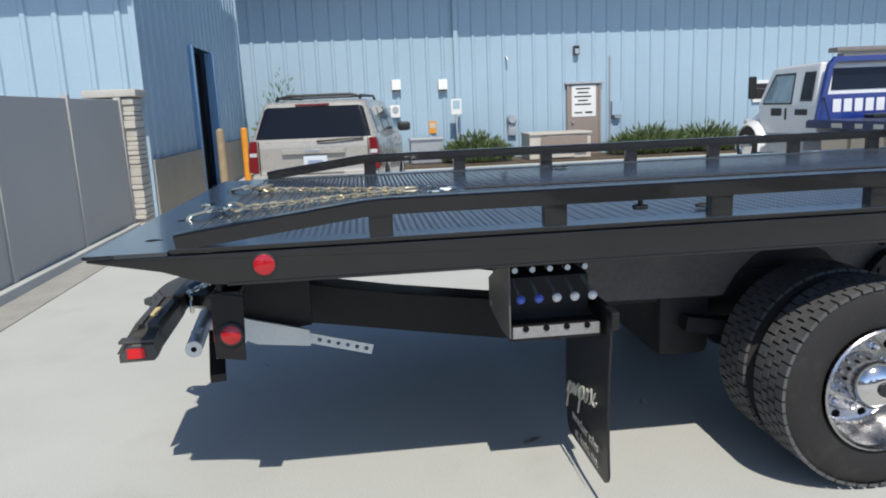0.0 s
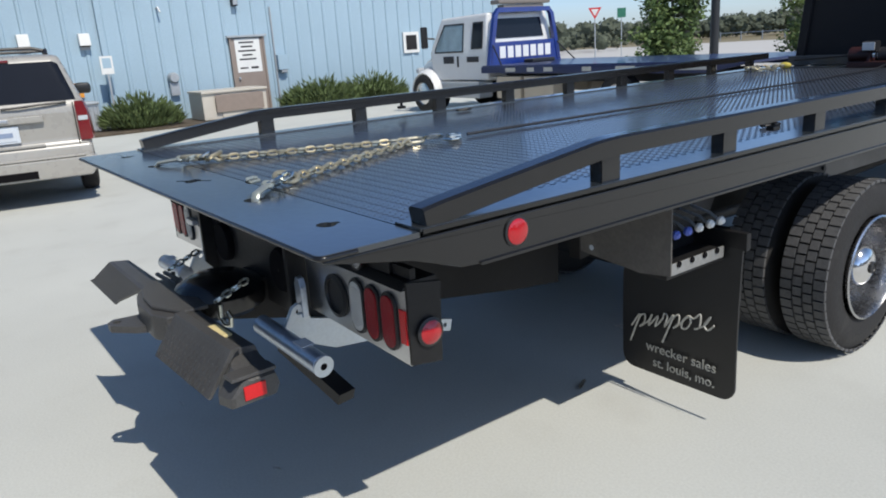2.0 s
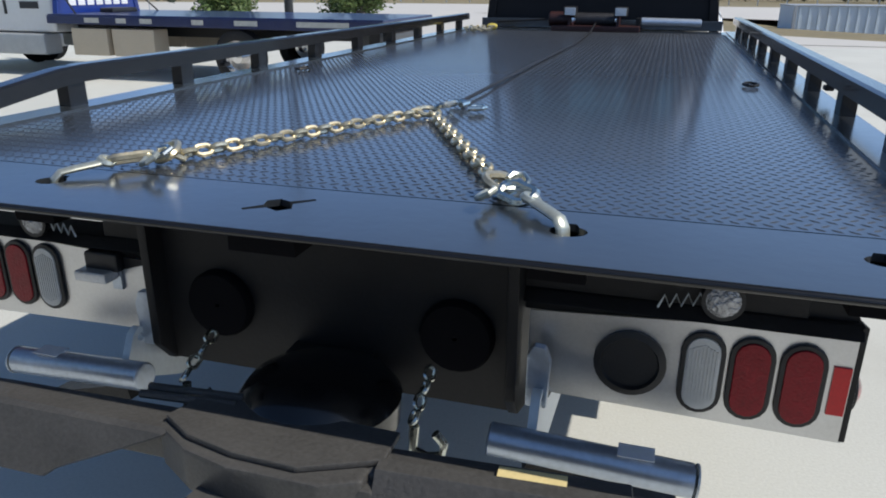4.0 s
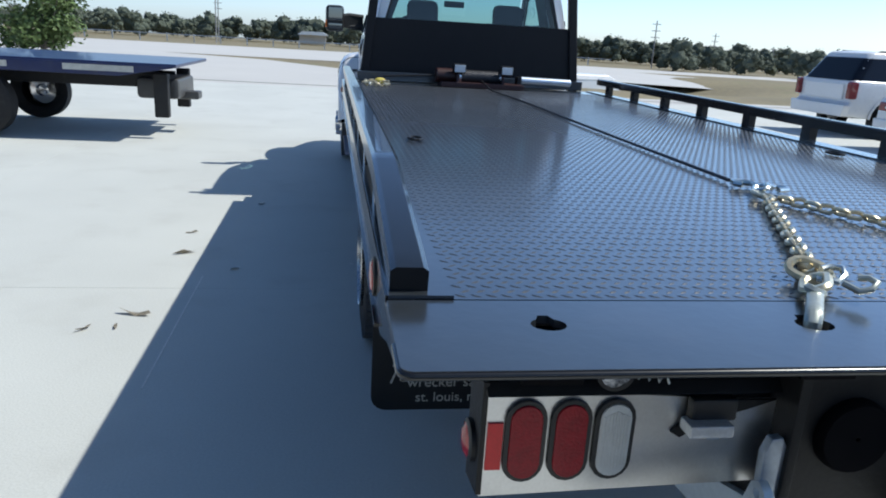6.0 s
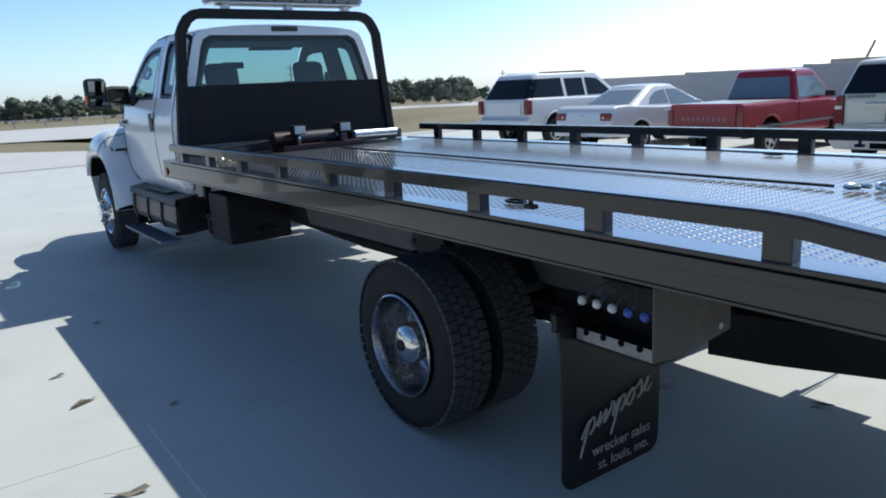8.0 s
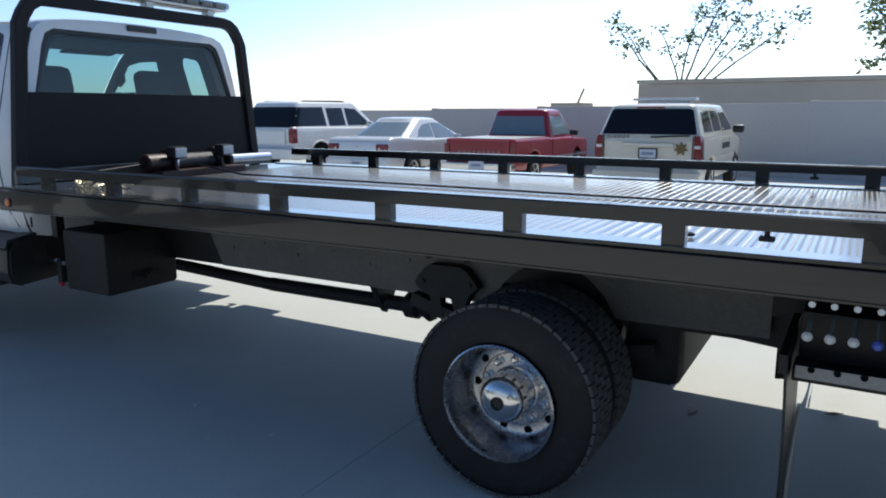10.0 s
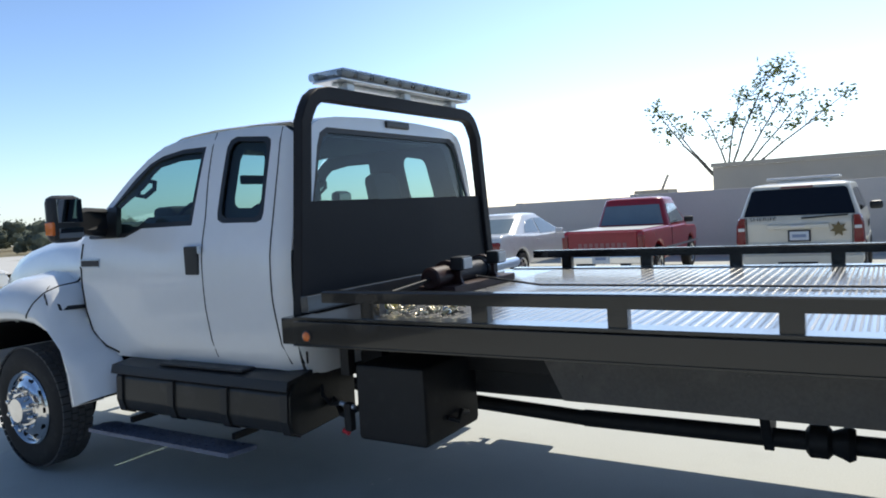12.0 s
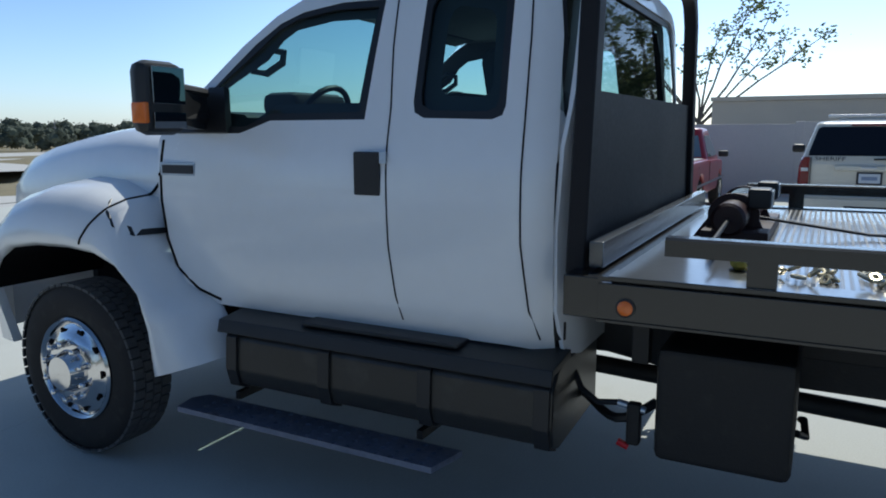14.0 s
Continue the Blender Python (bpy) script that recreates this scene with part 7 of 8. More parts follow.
for s in (-1, 1):
    for poly in ([(6.50, 1.44), (6.52, 2.02), (6.88, 2.02), (6.90, 1.44)], [(7.18, 1.38), (7.2, 2.02), (7.95, 2.02), (8.26, 1.5), (8.28, 1.38)]):
        door_pane = poly[0][0] > 7.0
        part("side_window", sheet(poly, [], 0.3, lambda u, v, s=s: (s * (1.01 - max(0, v - 1.40) * 0.1375 + 0.008), u, v), 0.004), "paleglass" if door_pane else "winglass", bc)
        part("window_seal", sheet(poly, [inset(poly, 0.035)], 0.3, lambda u, v, s=s: (s * (1.01 - max(0, v - 1.40) * 0.1375 + 0.014), u, v), 0.006), "plastic", bc)
part("rear_window", sheet([(-0.72, 1.64), (0.72, 1.64), (0.66, 2.06), (-0.66, 2.06)], [], 0.3, lambda u, v: (u, 6.34 + (v - 1.40) * 0.1 - 0.012, v), 0.004), "winglass", bc)
hoopb = [(-1.08, 6.22, 0.92), (-0.85, 6.22, 2.12), (-0.76, 6.22, 2.23), (0.76, 6.22, 2.23), (0.85, 6.22, 2.12), (1.08, 6.22, 0.92)]
hb = part("headboard", pipe(hoopb, 0, section=[(-0.05, -0.05), (0.05, -0.05), (0.05, 0.05), (-0.05, 0.05)]), "blue", bt, "royal blue headboard hoop")
hp = part("headboard_panel", prism([(-1.04, 1.06), (1.04, 1.06), (0.95, 1.56), (-0.95, 1.56)], "y", 6.19, 6.23, 0.004), "blue", hb, "royal blue headboard panel")
for i in range(7):
    part("letter_shape", box((-0.69 + 0.23 * i, 6.183, 1.34), (0.17, 0.008, 0.25), 0.002), "signwhite", hp, "plain white letter-sized block")
part("light_bar", box((0, 6.3, 2.40), (1.55, 0.30, 0.10), 0.03, bm=box((0, 6.3, 2.31), (1.2, 0.2, 0.06))), "barglass", bt, "low smoked amber light bar")
part("winch", box((0.1, 5.85, 1.12), (0.7, 0.3, 0.09), 0.03), "plastic", bt)
part("tail_gear", box((0, 0.35, 0.70), (1.2, 0.6, 0.30), 0.06, bm=box((0, 0.1, 0.58), (0.3, 0.5, 0.12), 0.03)), "lift", bt, "folded black tail gear")
for s in (-1, 1):
    part("tail_leg", box((s * 0.8, 0.25, 0.62), (0.14, 0.2, 0.62), 0.02), "chassis", bt)
bt.matrix_basis = pose(-3.55, 10.95, 0, 0, 0, 90)


# ---- wall, low building, trees and distance ----
M["greywall"] = surf("grey_block_wall", (0.53, 0.51, 0.49), 0.9, var=0.06, scale=0.8, grain=30, bump=0.2)
M["tanwall"] = surf("tan_stucco", (0.44, 0.40, 0.34), 0.9, var=0.08, scale=1.0, grain=30, bump=0.2)
M["paleblue"] = surf("pale_blue_container", (0.55, 0.63, 0.70), 0.5, var=0.05, scale=0.5, grain=20, dirt=0.2, dirt_col=(0.42, 0.40, 0.36))
M["fartree"] = surf("far_tree_green", (0.085, 0.10, 0.07), 0.9, var=0.35, scale=0.15, grain=2, island=0.6)
M["polewood"] = surf("grey_pole", (0.30, 0.29, 0.29), 0.8, var=0.15)
M["redsign"] = surf("red_sign", (0.6, 0.03, 0.03), 0.5)
M["greensign"] = surf("green_sign", (0.03, 0.16, 0.10), 0.5)

def land(x, y):
    """Height of the open ground, with a hollow beyond the verge."""
    r = math.hypot(x, y)
    return -0.12 - max(0.0, r - 60) * 0.012 - 2.1 * math.exp(-(((x - 16) / 8) ** 2 + ((y - 46) / 8) ** 2))


wall = thing("boundary_wall", "plain grey block boundary wall with slim piers", "wall", kind="structure")
wp = None
for i in range(8):
    y = 17.2 - 3.6 * (i + 1)
    if wp is None:
        wp = part("wall_panel", box((16.3, 1.8, 0.88), (0.16, 3.58, 1.90), 0.01), "greywall", wall)
        wq = part("wall_pier", box((16.3, 3.6, 0.885), (0.178, 0.20, 1.915), 0.02), "greywall", wall)
        wp.location = wq.location = (0, y, -0.14 + 0.03 * i)
    else:
        again(wp, wall).location = (0, y, min(0.06, -0.14 + 0.05 * i))
        again(wq, wall).location = (0, y, min(0.06, -0.14 + 0.05 * i))
low = thing("low_building", "low flat tan building behind the wall", "building")
part("wall", box((29.5, 5.45, 1.35), (7.4, 8.6, 2.7), 0.02), "tanwall", low)
part("roof", prism([(25.7, 2.70), (33.3, 2.95), (33.3, 3.05), (25.7, 2.86)], "y", 1.1, 9.80, 0.01), "tanwall", low, "flat tan roof with thin edge")
pump = solo("roof_vent_block", box((20.0, 10.4, 0.95), (1.2, 1.1, 1.95), 0.03), "block", "tan block enclosure behind the wall with pole", "enclosure")
part("pole", rod((20.0, 10.2, 1.9), (20.0, 9.98, 2.4), 0.04, 8), "polewood", pump)
cont = thing("storage_container", "long pale blue storage container on the verge", "container")
part("body", box((0, 0, 0.45), (4.6, 2.5, 1.25), 0.02), "paleblue", cont)
for i in range(11):
    part("rib", box((-2.1 + 0.42 * i, -1.27, 0.45), (0.06, 0.04, 1.15), 0.01), "paleblue", cont)
part("corner_post", box((-2.3, -1.25, 0.45), (0.14, 0.14, 1.3), 0.01), "galv", cont)
part("top_rail", box((0, 0, 1.08), (4.7, 2.6, 0.05), 0.01), "galv", cont)
cont.matrix_basis = pose(8.25, 38.6, -0.30, 0, 0, 8)

top = [(0.0, 0.5), (0.0, 1.9), (0.1, 2.0), (3.2, 2.0), (3.8, 1.3), (4.9, 1.1), (5.0, 0.5)]
van = car("white_van", "white delivery van parked on the far verge", "white_dusty", 2.0, 0.45, top, (1.0, 4.0), 0.36, (0.2, 3.6, 0.3, 3.1, 0.95, 0.85, 1.9, 2.15), [], [(-0.7, 1.92), (0.7, 1.92), (0.7, 1.96), (-0.7, 1.96)], [(-0.7, 1.92), (0.7, 1.92), (0.7, 1.96), (-0.7, 1.96)], "van")
van.matrix_basis = pose(13.2, 45, land(15.5, 45) - 0.02, 0, 0, -75)


def tree(name, label, base, height, crown_z, crown_r, limbs, leaves, leaf_size, seed, material="leaf2", trunk_r=0.12, gap=0.0, clump=0.13, low=0.7):
    rnd = random.Random(seed)
    t = thing(name, label, "tree")
    bx, by, bz = base
    trunk = lathe([(trunk_r * 1.25, 0), (trunk_r, 0.3), (trunk_r * 0.75, crown_z * 0.8), (trunk_r * 0.45, height * 0.6)], (bx, by, bz), (bx + rnd.uniform(-0.2, 0.2), by + rnd.uniform(-0.2, 0.2), bz + 10), 10)
    tips = []
    for i in range(limbs):
        a = 2 * math.pi * i / limbs + rnd.uniform(-0.4, 0.4)
        z0 = crown_z * rnd.uniform(0.65, 1.05)
        rr, zz = crown_r * rnd.uniform(0.45, 1.0), height * rnd.uniform(low, 1.0)
        p0 = Vector((bx, by, bz + z0))
        p2 = Vector((bx + rr * math.cos(a), by + rr * math.sin(a), bz + zz))
        p1 = p0.lerp(p2, 0.5) + Vector((rnd.uniform(-0.2, 0.2), rnd.uniform(-0.2, 0.2), -0.15)) * crown_r * 0.4
        pipe([p0, p0.lerp(p1, 0.6), p1, p1.lerp(p2, 0.6), p2], trunk_r * 0.22, 5, bm=trunk)
        tips += [(p1, 0.6), (p1.lerp(p2, 0.5), 0.85), (p2, 1.0), (p1.lerp(p2, 0.75), 0.9)]
        for k in range(2):
            q = p1.lerp(p2, rnd.uniform(0.1, 0.8))
            e = q + Vector((rnd.uniform(-1, 1), rnd.uniform(-1, 1), rnd.uniform(0.1, 0.9))) * crown_r * 0.35
            pipe([q, q.lerp(e, 0.5) + Vector((0, 0, 0.05)), e], trunk_r * 0.10, 4, bm=trunk)
            tips.append((e, 0.8))
    part("trunk", trunk, "bark", t)
    V, F = [], []
    tips = [p for p in tips if rnd.random() > gap]
    for i in range(leaves):
        p, s = tips[rnd.randrange(len(tips))]
        d = Vector((rnd.gauss(0, 1), rnd.gauss(0, 1), rnd.gauss(0, 0.8)))
        c = p + d * crown_r * clump * s
        u = Vector((rnd.uniform(-1, 1), rnd.uniform(-1, 1), rnd.uniform(-0.6, 0.6))).normalized() * leaf_size * rnd.uniform(0.6, 1.3)
        v = u.cross(Vector((rnd.uniform(-1, 1), rnd.uniform(-1, 1), rnd.uniform(-1, 1)))).normalized() * leaf_size * 0.45
        k = len(V)
        V += [tuple(c - u), tuple(c + v), tuple(c + u), tuple(c - v)]
        F.append((k, k + 1, k + 2, k + 3))
    me = bpy.data.meshes.new("crown")
    me.from_pydata(V, [], F)
    me.materials.append(M[material])
    o = new("crown", me)
    o.parent = t
    return t


def leaf_material(name, dark, light):
    m = bpy.data.materials.new(name)
    m.use_nodes = True
    nodes, link = m.node_tree.nodes, m.node_tree.links.new
    nodes.clear()
    out, mix = nodes.new("ShaderNodeOutputMaterial"), nodes.new("ShaderNodeMixShader")
    dif, tra = nodes.new("ShaderNodeBsdfDiffuse"), nodes.new("ShaderNodeBsdfTranslucent")
    geo, ramp = nodes.new("ShaderNodeNewGeometry"), nodes.new("ShaderNodeValToRGB")
    ramp.color_ramp.elements[0].color, ramp.color_ramp.elements[1].color = (*dark, 1), (*light, 1)
    link(geo.outputs["Random Per Island"], ramp.inputs[0])
    link(ramp.outputs[0], dif.inputs[0])
    link(ramp.outputs[0], tra.inputs[0])
    mix.inputs[0].default_value = 0.45
    link(dif.outputs[0], mix.inputs[1])
    link(tra.outputs[0], mix.inputs[2])
    link(mix.outputs[0], out.inputs[0])
    return m


M["backlit"] = leaf_material("thin_backlit_leaf", (0.09, 0.13, 0.06), (0.30, 0.34, 0.17))


def bare_tree(base, limbs, seed):
    """Long bending limbs with leaves in loose bunches at their ends only; limbs: sideways reach and height of each tip."""
    rnd = random.Random(seed)
    t = thing("tree", "thin spreading tree with sparse leafy tips behind the wall", "tree")
    b = Vector(base)
    wood = lathe([(0.25, 0), (0.20, 0.6), (0.16, 2.2), (0.07, 3.0)], b, b + Vector((0.2, 0.1, 10)), 10)
    bunches = []
    def limb(p, q, r, bend, k=6):
        side = Vector((rnd.uniform(-1, 1), rnd.uniform(-1, 1), 0)) * bend
        pts = []
        for i in range(k + 1):
            f = i / k
            w = Vector((rnd.uniform(-1, 1), rnd.uniform(-1, 1), rnd.uniform(-0.4, 0.4))) * bend * 0.16
            pts.append(p.lerp(q, f) + side * math.sin(math.pi * f) + (w if 0 < i < k else Vector()))
        for i in range(k):
            pipe(pts[i:i + 2], r * (1 - 0.75 * (i + 0.5) / k), 5, bm=wood)
        return pts
    for reach, height, leafy in limbs:
        tip = b + Vector((rnd.uniform(-1.6, 1.6), reach, height))
        pts = limb(b + Vector((0, 0, rnd.uniform(1.9, 2.6))), tip, 0.11, 0.5)
        bunches.append((tip, leafy))
        for k in range(4):
            root = pts[rnd.choice((3, 4, 4, 5))]
            end = root + Vector((rnd.uniform(-1, 1), rnd.uniform(-1, 1), rnd.uniform(0.2, 1.0))) * (0.8 + 0.85 * leafy)
            limb(root, end, 0.038, 0.15, 3)
            bunches.append((end, leafy * rnd.uniform(0.3, 1.0)))
    part("trunk", wood, "bark", t)
    V, F = [], []
    for c0, leafy in bunches:
        for i in range(int(75 * leafy)):
            c = c0 + Vector((rnd.gauss(0, 1), rnd.gauss(0, 1), rnd.gauss(0, 0.8))) * (0.22 + 0.26 * leafy)
            u = Vector((rnd.uniform(-1, 1), rnd.uniform(-1, 1), rnd.uniform(-0.6, 0.6))).normalized() * rnd.uniform(0.12, 0.24)
            v = u.cross(Vector((rnd.uniform(-1, 1), rnd.uniform(-1, 1), rnd.uniform(-1, 1)))).normalized() * 0.10
            k = len(V)
            V += [tuple(c - u), tuple(c + v), tuple(c + u), tuple(c - v)]
            F.append((k, k + 1, k + 2, k + 3))
    me = bpy.data.meshes.new("crown")
    me.from_pydata(V, [], F)
    me.materials.append(M["backlit"])
    new("crown", me).parent = t


bare_tree((55.0, 14.6, -0.3), [(5.4, 9.2, 0.55), (4.4, 8.3, 0.4), (1.4, 8.0, 0.35), (-1.0, 9.4, 0.7), (-3.2, 11.0, 1.0), (-4.6, 10.2, 0.9), (-5.6, 8.8, 0.5), (-8.2, 8.6, 0.8)], 5)
tree("tree", "tall loose leafy tree behind the boundary wall", (38.0, -0.6, -0.1), 9.8, 1.6, 3.4, 16, 3400, 0.17, 8, material="backlit", trunk_r=0.20, low=0.3, gap=0.3, clump=0.10)
tree("tree", "full green bushy tree behind the boundary wall", (37.0, -3.4, -0.1), 7.0, 0.8, 3.2, 14, 5600, 0.17, 12, material="backlit", trunk_r=0.18, low=0.3)
tree("tree", "small leafy street tree beside the lot", (-14.0, 22.1, 0), 4.9, 0.5, 1.5, 24, 9000, 0.11, 21, trunk_r=0.09, low=0.12, gap=0.12, clump=0.16)
tree("tree", "small leafy street tree beside the lot", (-12.2, 29.5, 0), 4.3, 0.5, 1.6, 20, 7000, 0.11, 22, trunk_r=0.09, low=0.15, gap=0.12, clump=0.16)
pole = solo("lamp_post", lathe([(0.16, 0), (0.12, 0.3), (0.10, 6.5)], (-9.2, 17.4, 0), (-9.2, 17.4, 9), 14), "plastic", "tall dark steel lamp post at lot edge", "lamp post")
part("lamp_head", box((-9.2, 17.0, 6.5), (0.3, 0.8, 0.14), 0.03), "plastic", pole)
ys = solo("yield_sign", prism([(-0.42, 3.15), (0.42, 3.15), (0.0, 2.42)], "y", -0.01, 0.01), "redsign", "red and white triangular road sign on post", "road sign")
part("sign_face", prism([(-0.24, 3.05), (0.24, 3.05), (0.0, 2.63)], "y", -0.016, -0.010), "offwhite", ys)
part("sign_post", rod((0, 0.03, -0.2), (0, 0.03, 3.1), 0.035, 8), "galv", ys)
ys.matrix_basis = pose(-30.5, 36.5, 0, 0, 0, 42)
gs = solo("street_sign", box((0, 0, 2.75), (0.55, 0.02, 0.6), 0.004), "greensign", "green street sign on a slim post", "road sign")
part("sign_post", rod((0, 0.03, -0.2), (0, 0.03, 3.0), 0.03, 8), "galv", gs)
gs.matrix_basis = pose(-30.0, 38.5, 0, 0, 0, 42)


def far_woods(name, az0, az1, dist, h, n, seed, label):
    """Bumpy leafy crowns along an arc, seen far off."""
    rnd = random.Random(seed)
    V, F = [], []
    ico = bmesh.new()
    bmesh.ops.create_icosphere(ico, subdivisions=2, radius=1.0)
    ball, faces = [v.co.copy() for v in ico.verts], [tuple(v.index for v in f.verts) for f in ico.faces]
    for i in range(n):
        az = radians(rnd.uniform(az0, az1))
        d = dist * rnd.uniform(0.9, 1.2)
        cx, cy = -d * math.sin(az), d * math.cos(az)
        g = -0.12 - max(0.0, d - 60) * 0.012
        hh = h * rnd.uniform(0.55, 1.0) * (1 + 0.3 * noise.noise(Vector((az * 12, 0, seed))))
        r = hh * rnd.uniform(0.3, 0.5)
        for k in range(rnd.randint(4, 7)):
            c = Vector((cx + rnd.uniform(-0.7, 0.7) * r, cy + rnd.uniform(-0.7, 0.7) * r, g + hh * rnd.uniform(0.25, 0.78)))
            rad = r * rnd.uniform(0.28, 0.55)
            q = len(V)
            for p in ball:
                d = rad * (1 + 0.6 * noise.noise(p * 2.6 + c))
                V.append((c.x + p.x * d, c.y + p.y * d, c.z + p.z * d * 0.85))
            F += [tuple(q + i for i in f) for f in faces]
            for j in range(34):
                u = ball[rnd.randrange(len(ball))]
                e = c + u * rad * rnd.uniform(0.95, 1.25)
                m = rad * rnd.uniform(0.10, 0.24)
                a = Vector((rnd.uniform(-1, 1), rnd.uniform(-1, 1), rnd.uniform(-1, 1))).normalized() * m
                b = a.cross(u).normalized() * m
                q = len(V)
                V += [tuple(e - a), tuple(e + b), tuple(e + a), tuple(e - b)]
                F.append((q, q + 1, q + 2, q + 3))
    me = bpy.data.meshes.new(name)
    me.from_pydata(V, [], F)
    me.materials.append(M["fartree"])
    return tagged(new(name, me), label, "trees", kind="stuff")


far_woods("far_woods", -38, 55, 190, 6.6, 900, 3, "distant line of dark green trees and scrub")
far_woods("far_woods", -40, -24, 95, 3.6, 60, 4, "scattered green trees beyond the road")
far_woods("far_woods", 36, 60, 75, 3.2, 60, 6, "low dark scrub beyond the road")
for i, (az, d, h) in enumerate(((-23.6, 110, 5.9), (-27.9, 140, 5.4), (-31.9, 150, 3.8), (-40.0, 110, 3.7), (9.2, 110, 8.2), (8.9, 130, 6.6), (46, 90, 7))):
    a = radians(az)
    x, y = -d * math.sin(a), d * math.cos(a)
    up = solo("utility_pole", rod((x, y, -1.5), (x, y, h), 0.08, 8), "polewood", "grey timber utility pole with short crossarms", "utility pole", "utility poles")
    for k in range(3):
        part("crossarm", box((x, y, h - 0.5 - 0.9 * k), (1.3, 0.09, 0.09)), "polewood", up)
hs = solo("far_house", box((-5.6, 165, -0.1), (5.6, 6, 1.9), 0.05), "tanwall", "low far house with a pale roof", "house")
part("roof", prism([(-8.8, 0.8), (-2.4, 0.8), (-3.4, 1.5), (-7.8, 1.5)], "y", 161, 169), "offwhite", hs)
fr = None
fen2 = thing("far_fence", "long pale rail fence beyond the road", "fence")
for i in range(30):
    x = -60 + 3.2 * i
    if fr is None:
        fr = part("fence_post", box((0, 96, -0.2), (0.12, 0.12, 1.3)), "galv", fen2)
        fr2 = part("fence_rail", box((1.6, 96, 0.3), (3.2, 0.06, 0.10)), "galv", fen2)
        fr.location = fr2.location = (x, 0, 0)
    else:
        again(fr, fen2).location = (x, 0, 0)
        again(fr2, fen2).location = (x, 0, 0)


# ---- ground, lot and road ----
M["dry"] = surf("dry_grass", (0.21, 0.175, 0.10), 0.95, var=0.3, scale=0.12, grain=3, bump=0.2, dirt=0.6, dirt_col=(0.13, 0.15, 0.06))
M["road"] = surf("pale_road", (0.50, 0.49, 0.47), 0.9, var=0.06, scale=0.3, grain=20)
gr = bmesh.new()
radii = [12, 24, 30, 34, 37, 40, 43, 46, 49, 52, 56, 60, 66, 74, 90, 120, 180, 300, 600, 1500]
rings = [[gr.verts.new((r * math.cos(a), r * math.sin(a), land(r * math.cos(a), r * math.sin(a)))) for a in [2 * math.pi * k / 96 for k in range(96)]] for r in radii]
gr.faces.new(rings[0])
for p, q in zip(rings, rings[1:]):
    for k in range(96):
        gr.faces.new((p[k], q[k], q[(k + 1) % 96], p[(k + 1) % 96]))
tagged(part("ground", gr, "dry", None), "dry grass land round the lot", "ground", kind="structure")
LOT = [(-45, -45), (40, -45), (40, 24.0), (9, 24.2), (4.2, 27.5), (-5, 41), (-40, 60)]
tagged(part("lot_base", prism(LOT, "z", -0.3, -0.012), "road", None), "pale concrete apron and street edge", "pavement", kind="structure")
far = bmesh.new()
rowsf = []
for x in range(-300, 301, 25):
    rowsf.append([far.verts.new((x, y + 0.02 * x, land(x, y + 0.02 * x) + 0.04)) for y in (47, 56, 66, 80)])
for p, q in zip(rowsf, rowsf[1:]):
    for i in range(3):
        far.faces.new((p[i], q[i], q[i + 1], p[i + 1]))
tagged(part("road", far, "road", None), "pale far road across the view", "road", kind="structure")
tagged(part("gutter_line", box((-2, 22.9, -0.004), (60, 0.12, 0.012)), "joint", None), "thin dark gutter line at the lot edge", "road marking", kind="structure")
pave = tagged(new("pavement"), "pale concrete lot of large slabs with narrow joints", "pavement", kind="structure")
tagged(part("joint_bed", box((-4.7, -2.5, -0.1), (55, 48.6, 0.176)), "joint", None), "dark joint filler between the slabs", "pavement", kind="structure")
slab = None
for i in range(-3, 3):
    for j in range(-5, 3):
        x, y = -4.7 + 9.2 * i, 3.68 + 6.1 * j
        if slab is None:
            slab = part("slab", box((4.6, 3.05, -0.1), (9.197, 6.097, 0.2), 0.002), "concrete", pave)
            slab.matrix_basis = pose(x, y, 0)
        else:
            again(slab, pave, pose(x, y, 0))


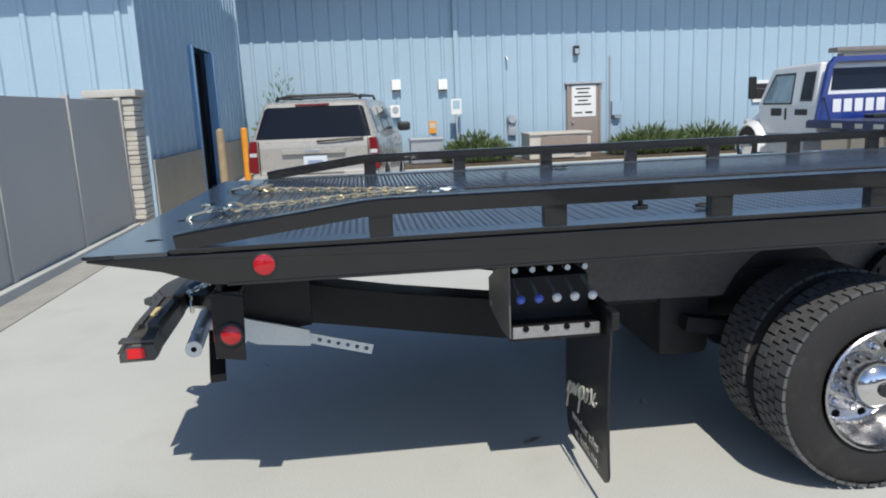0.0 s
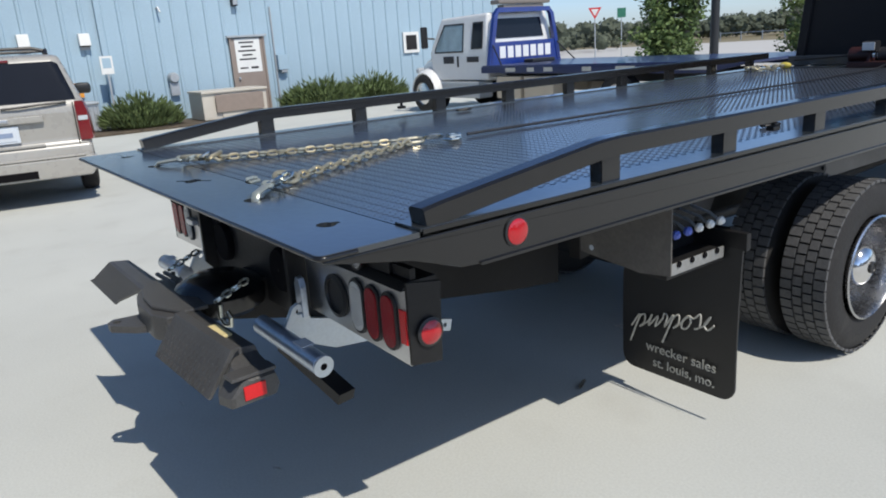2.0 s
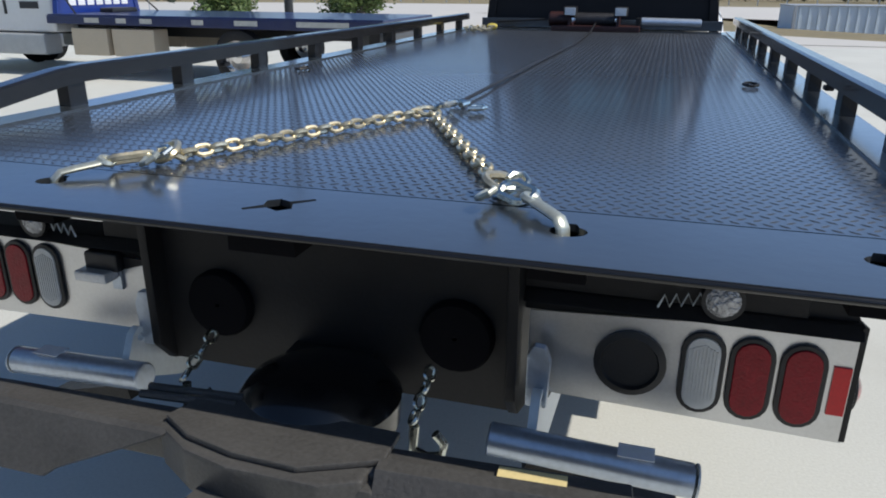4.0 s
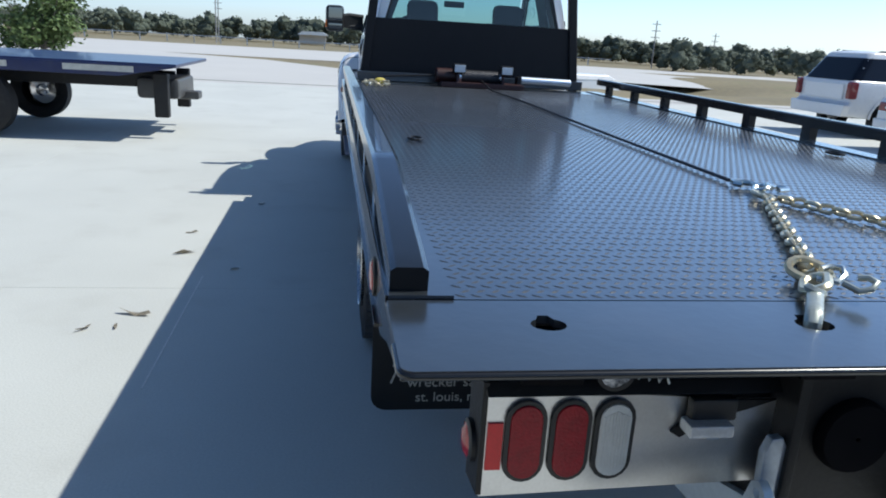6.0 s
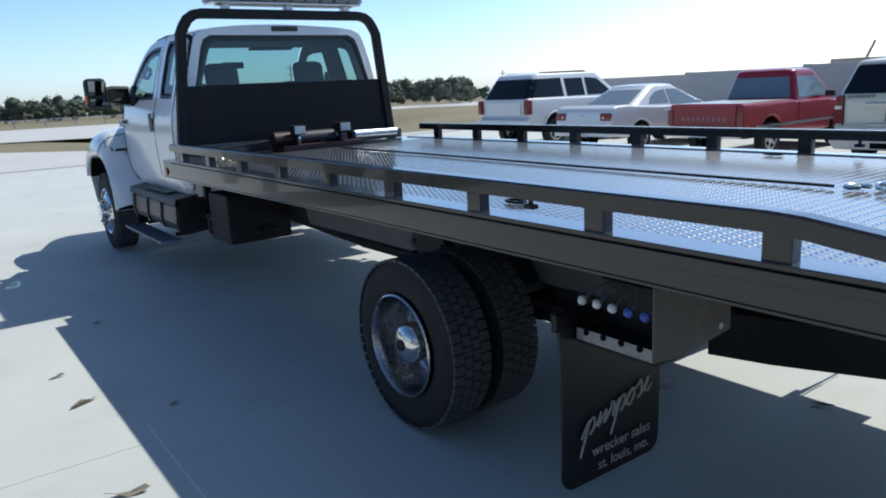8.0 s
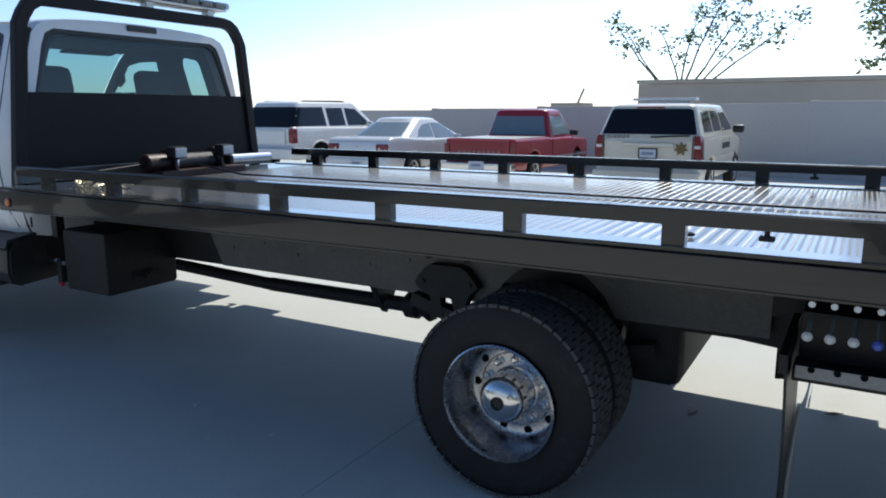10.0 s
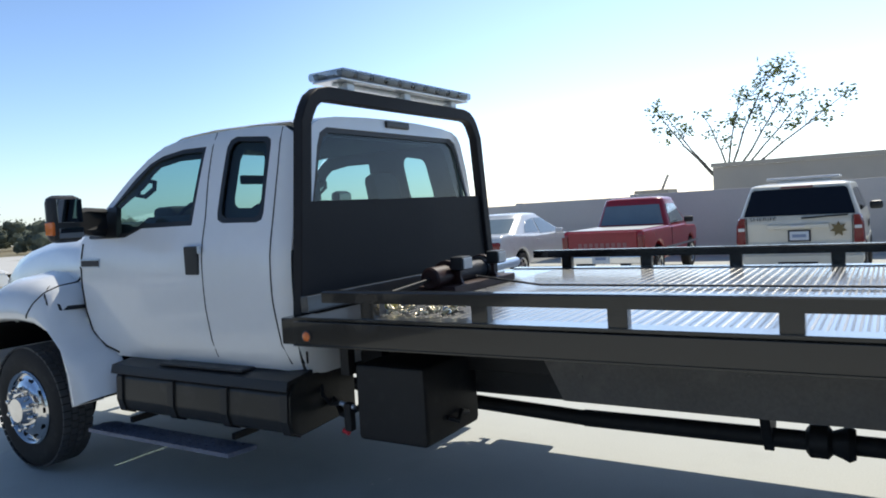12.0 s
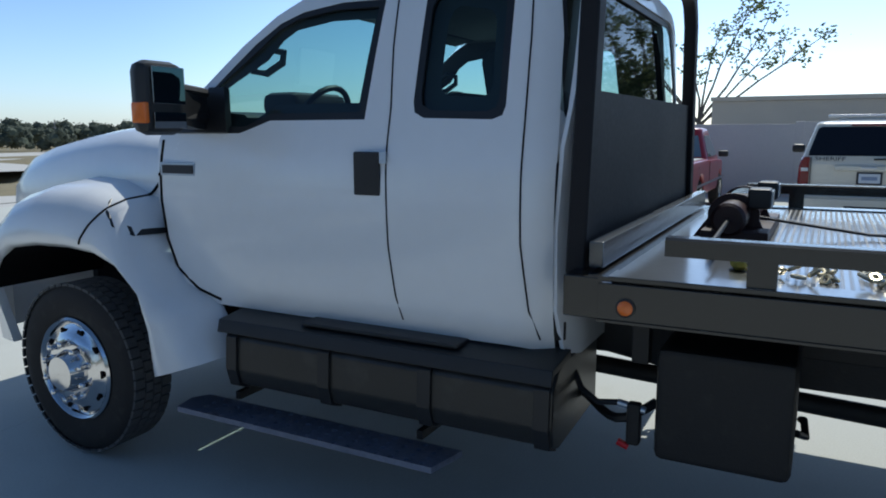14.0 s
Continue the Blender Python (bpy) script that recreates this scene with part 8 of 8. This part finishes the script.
# ---- small litter on the concrete ----
M["paper"] = surf("pale_paper_scrap", (0.72, 0.70, 0.66), 0.8, var=0.15, scale=20, grain=80)
M["dryleaf"] = surf("dry_brown_leaf", (0.40, 0.36, 0.29), 0.85, var=0.3, scale=20, grain=80)
for i, (x, y, r, turn, mt) in enumerate(((0.15, 0.255, 0.022, 20, "paper"), (-0.9, 0.25, 0.035, 70, "paper"), (-0.72, 0.137, 0.02, 10, "paper"), (-1.47, 0.267, 0.028, 40, "paper"), (-1.98, 0.278, 0.05, 0, "paper"), (0.17, 2.37, 0.055, 15, "paper"), (0.51, 1.68, 0.06, 120, "dryleaf"), (-2.044, 4.08, 0.05, 30, "paper"), (-0.5, 6.6, 0.03, 80, "paper"), (-0.38, 6.55, 0.02, 0, "paper"), (0.21, 3.97, 0.06, 20, "paper"), (-1.166, 4.87, 0.025, 60, "paper"), (-1.234, 4.22, 0.02, 10, "paper"), (-1.43, 4.48, 0.018, 0, "paper"), (1.98, 2.69, 0.09, 150, "dryleaf"), (-2.447, 4.439, 0.09, 25, "dryleaf"), (-2.489, 3.222, 0.11, -15, "dryleaf"), (-2.71, 2.999, 0.055, 50, "dryleaf"), (-2.556, 3.035, 0.045, 100, "dryleaf"), (-2.508, 5.016, 0.06, 10, "dryleaf"), (-2.048, 6.079, 0.06, 70, "paper"))):
    rnd = random.Random(i)
    bm = bmesh.new()
    c = bm.verts.new((0, 0, 0.004))
    edge = [bm.verts.new((r * math.cos(k * 0.785) * rnd.uniform(0.6, 1.15), r * (0.25 if mt == "dryleaf" else 0.5) * math.sin(k * 0.785) * rnd.uniform(0.6, 1.15), 0.003 + r * rnd.uniform(0, 0.35))) for k in range(8)]
    for k in range(8):
        bm.faces.new((c, edge[k], edge[(k + 1) % 8]))
    bmesh.ops.solidify(bm, geom=list(bm.faces), thickness=0.001)
    o = solo("paper_scrap" if mt == "paper" else "dry_leaf", bm, mt, "small crumpled white scrap lying on the concrete" if mt == "paper" else "narrow dry brown leaf lying on the concrete", "litter", "litter on the lot")
    o.matrix_basis = pose(x, y, 0, 0, 0, turn)

# pale scratch along the concrete beside the truck
tagged(part("trim", prism([(-2.246, 2.3), (-2.238, 2.3), (-2.236, 3.2), (-2.232, 3.92), (-2.24, 3.92), (-2.244, 3.2)], "z", 0.0005, 0.0025), "paper", None), "thin pale chalk line on the concrete", "ground mark", kind="structure")
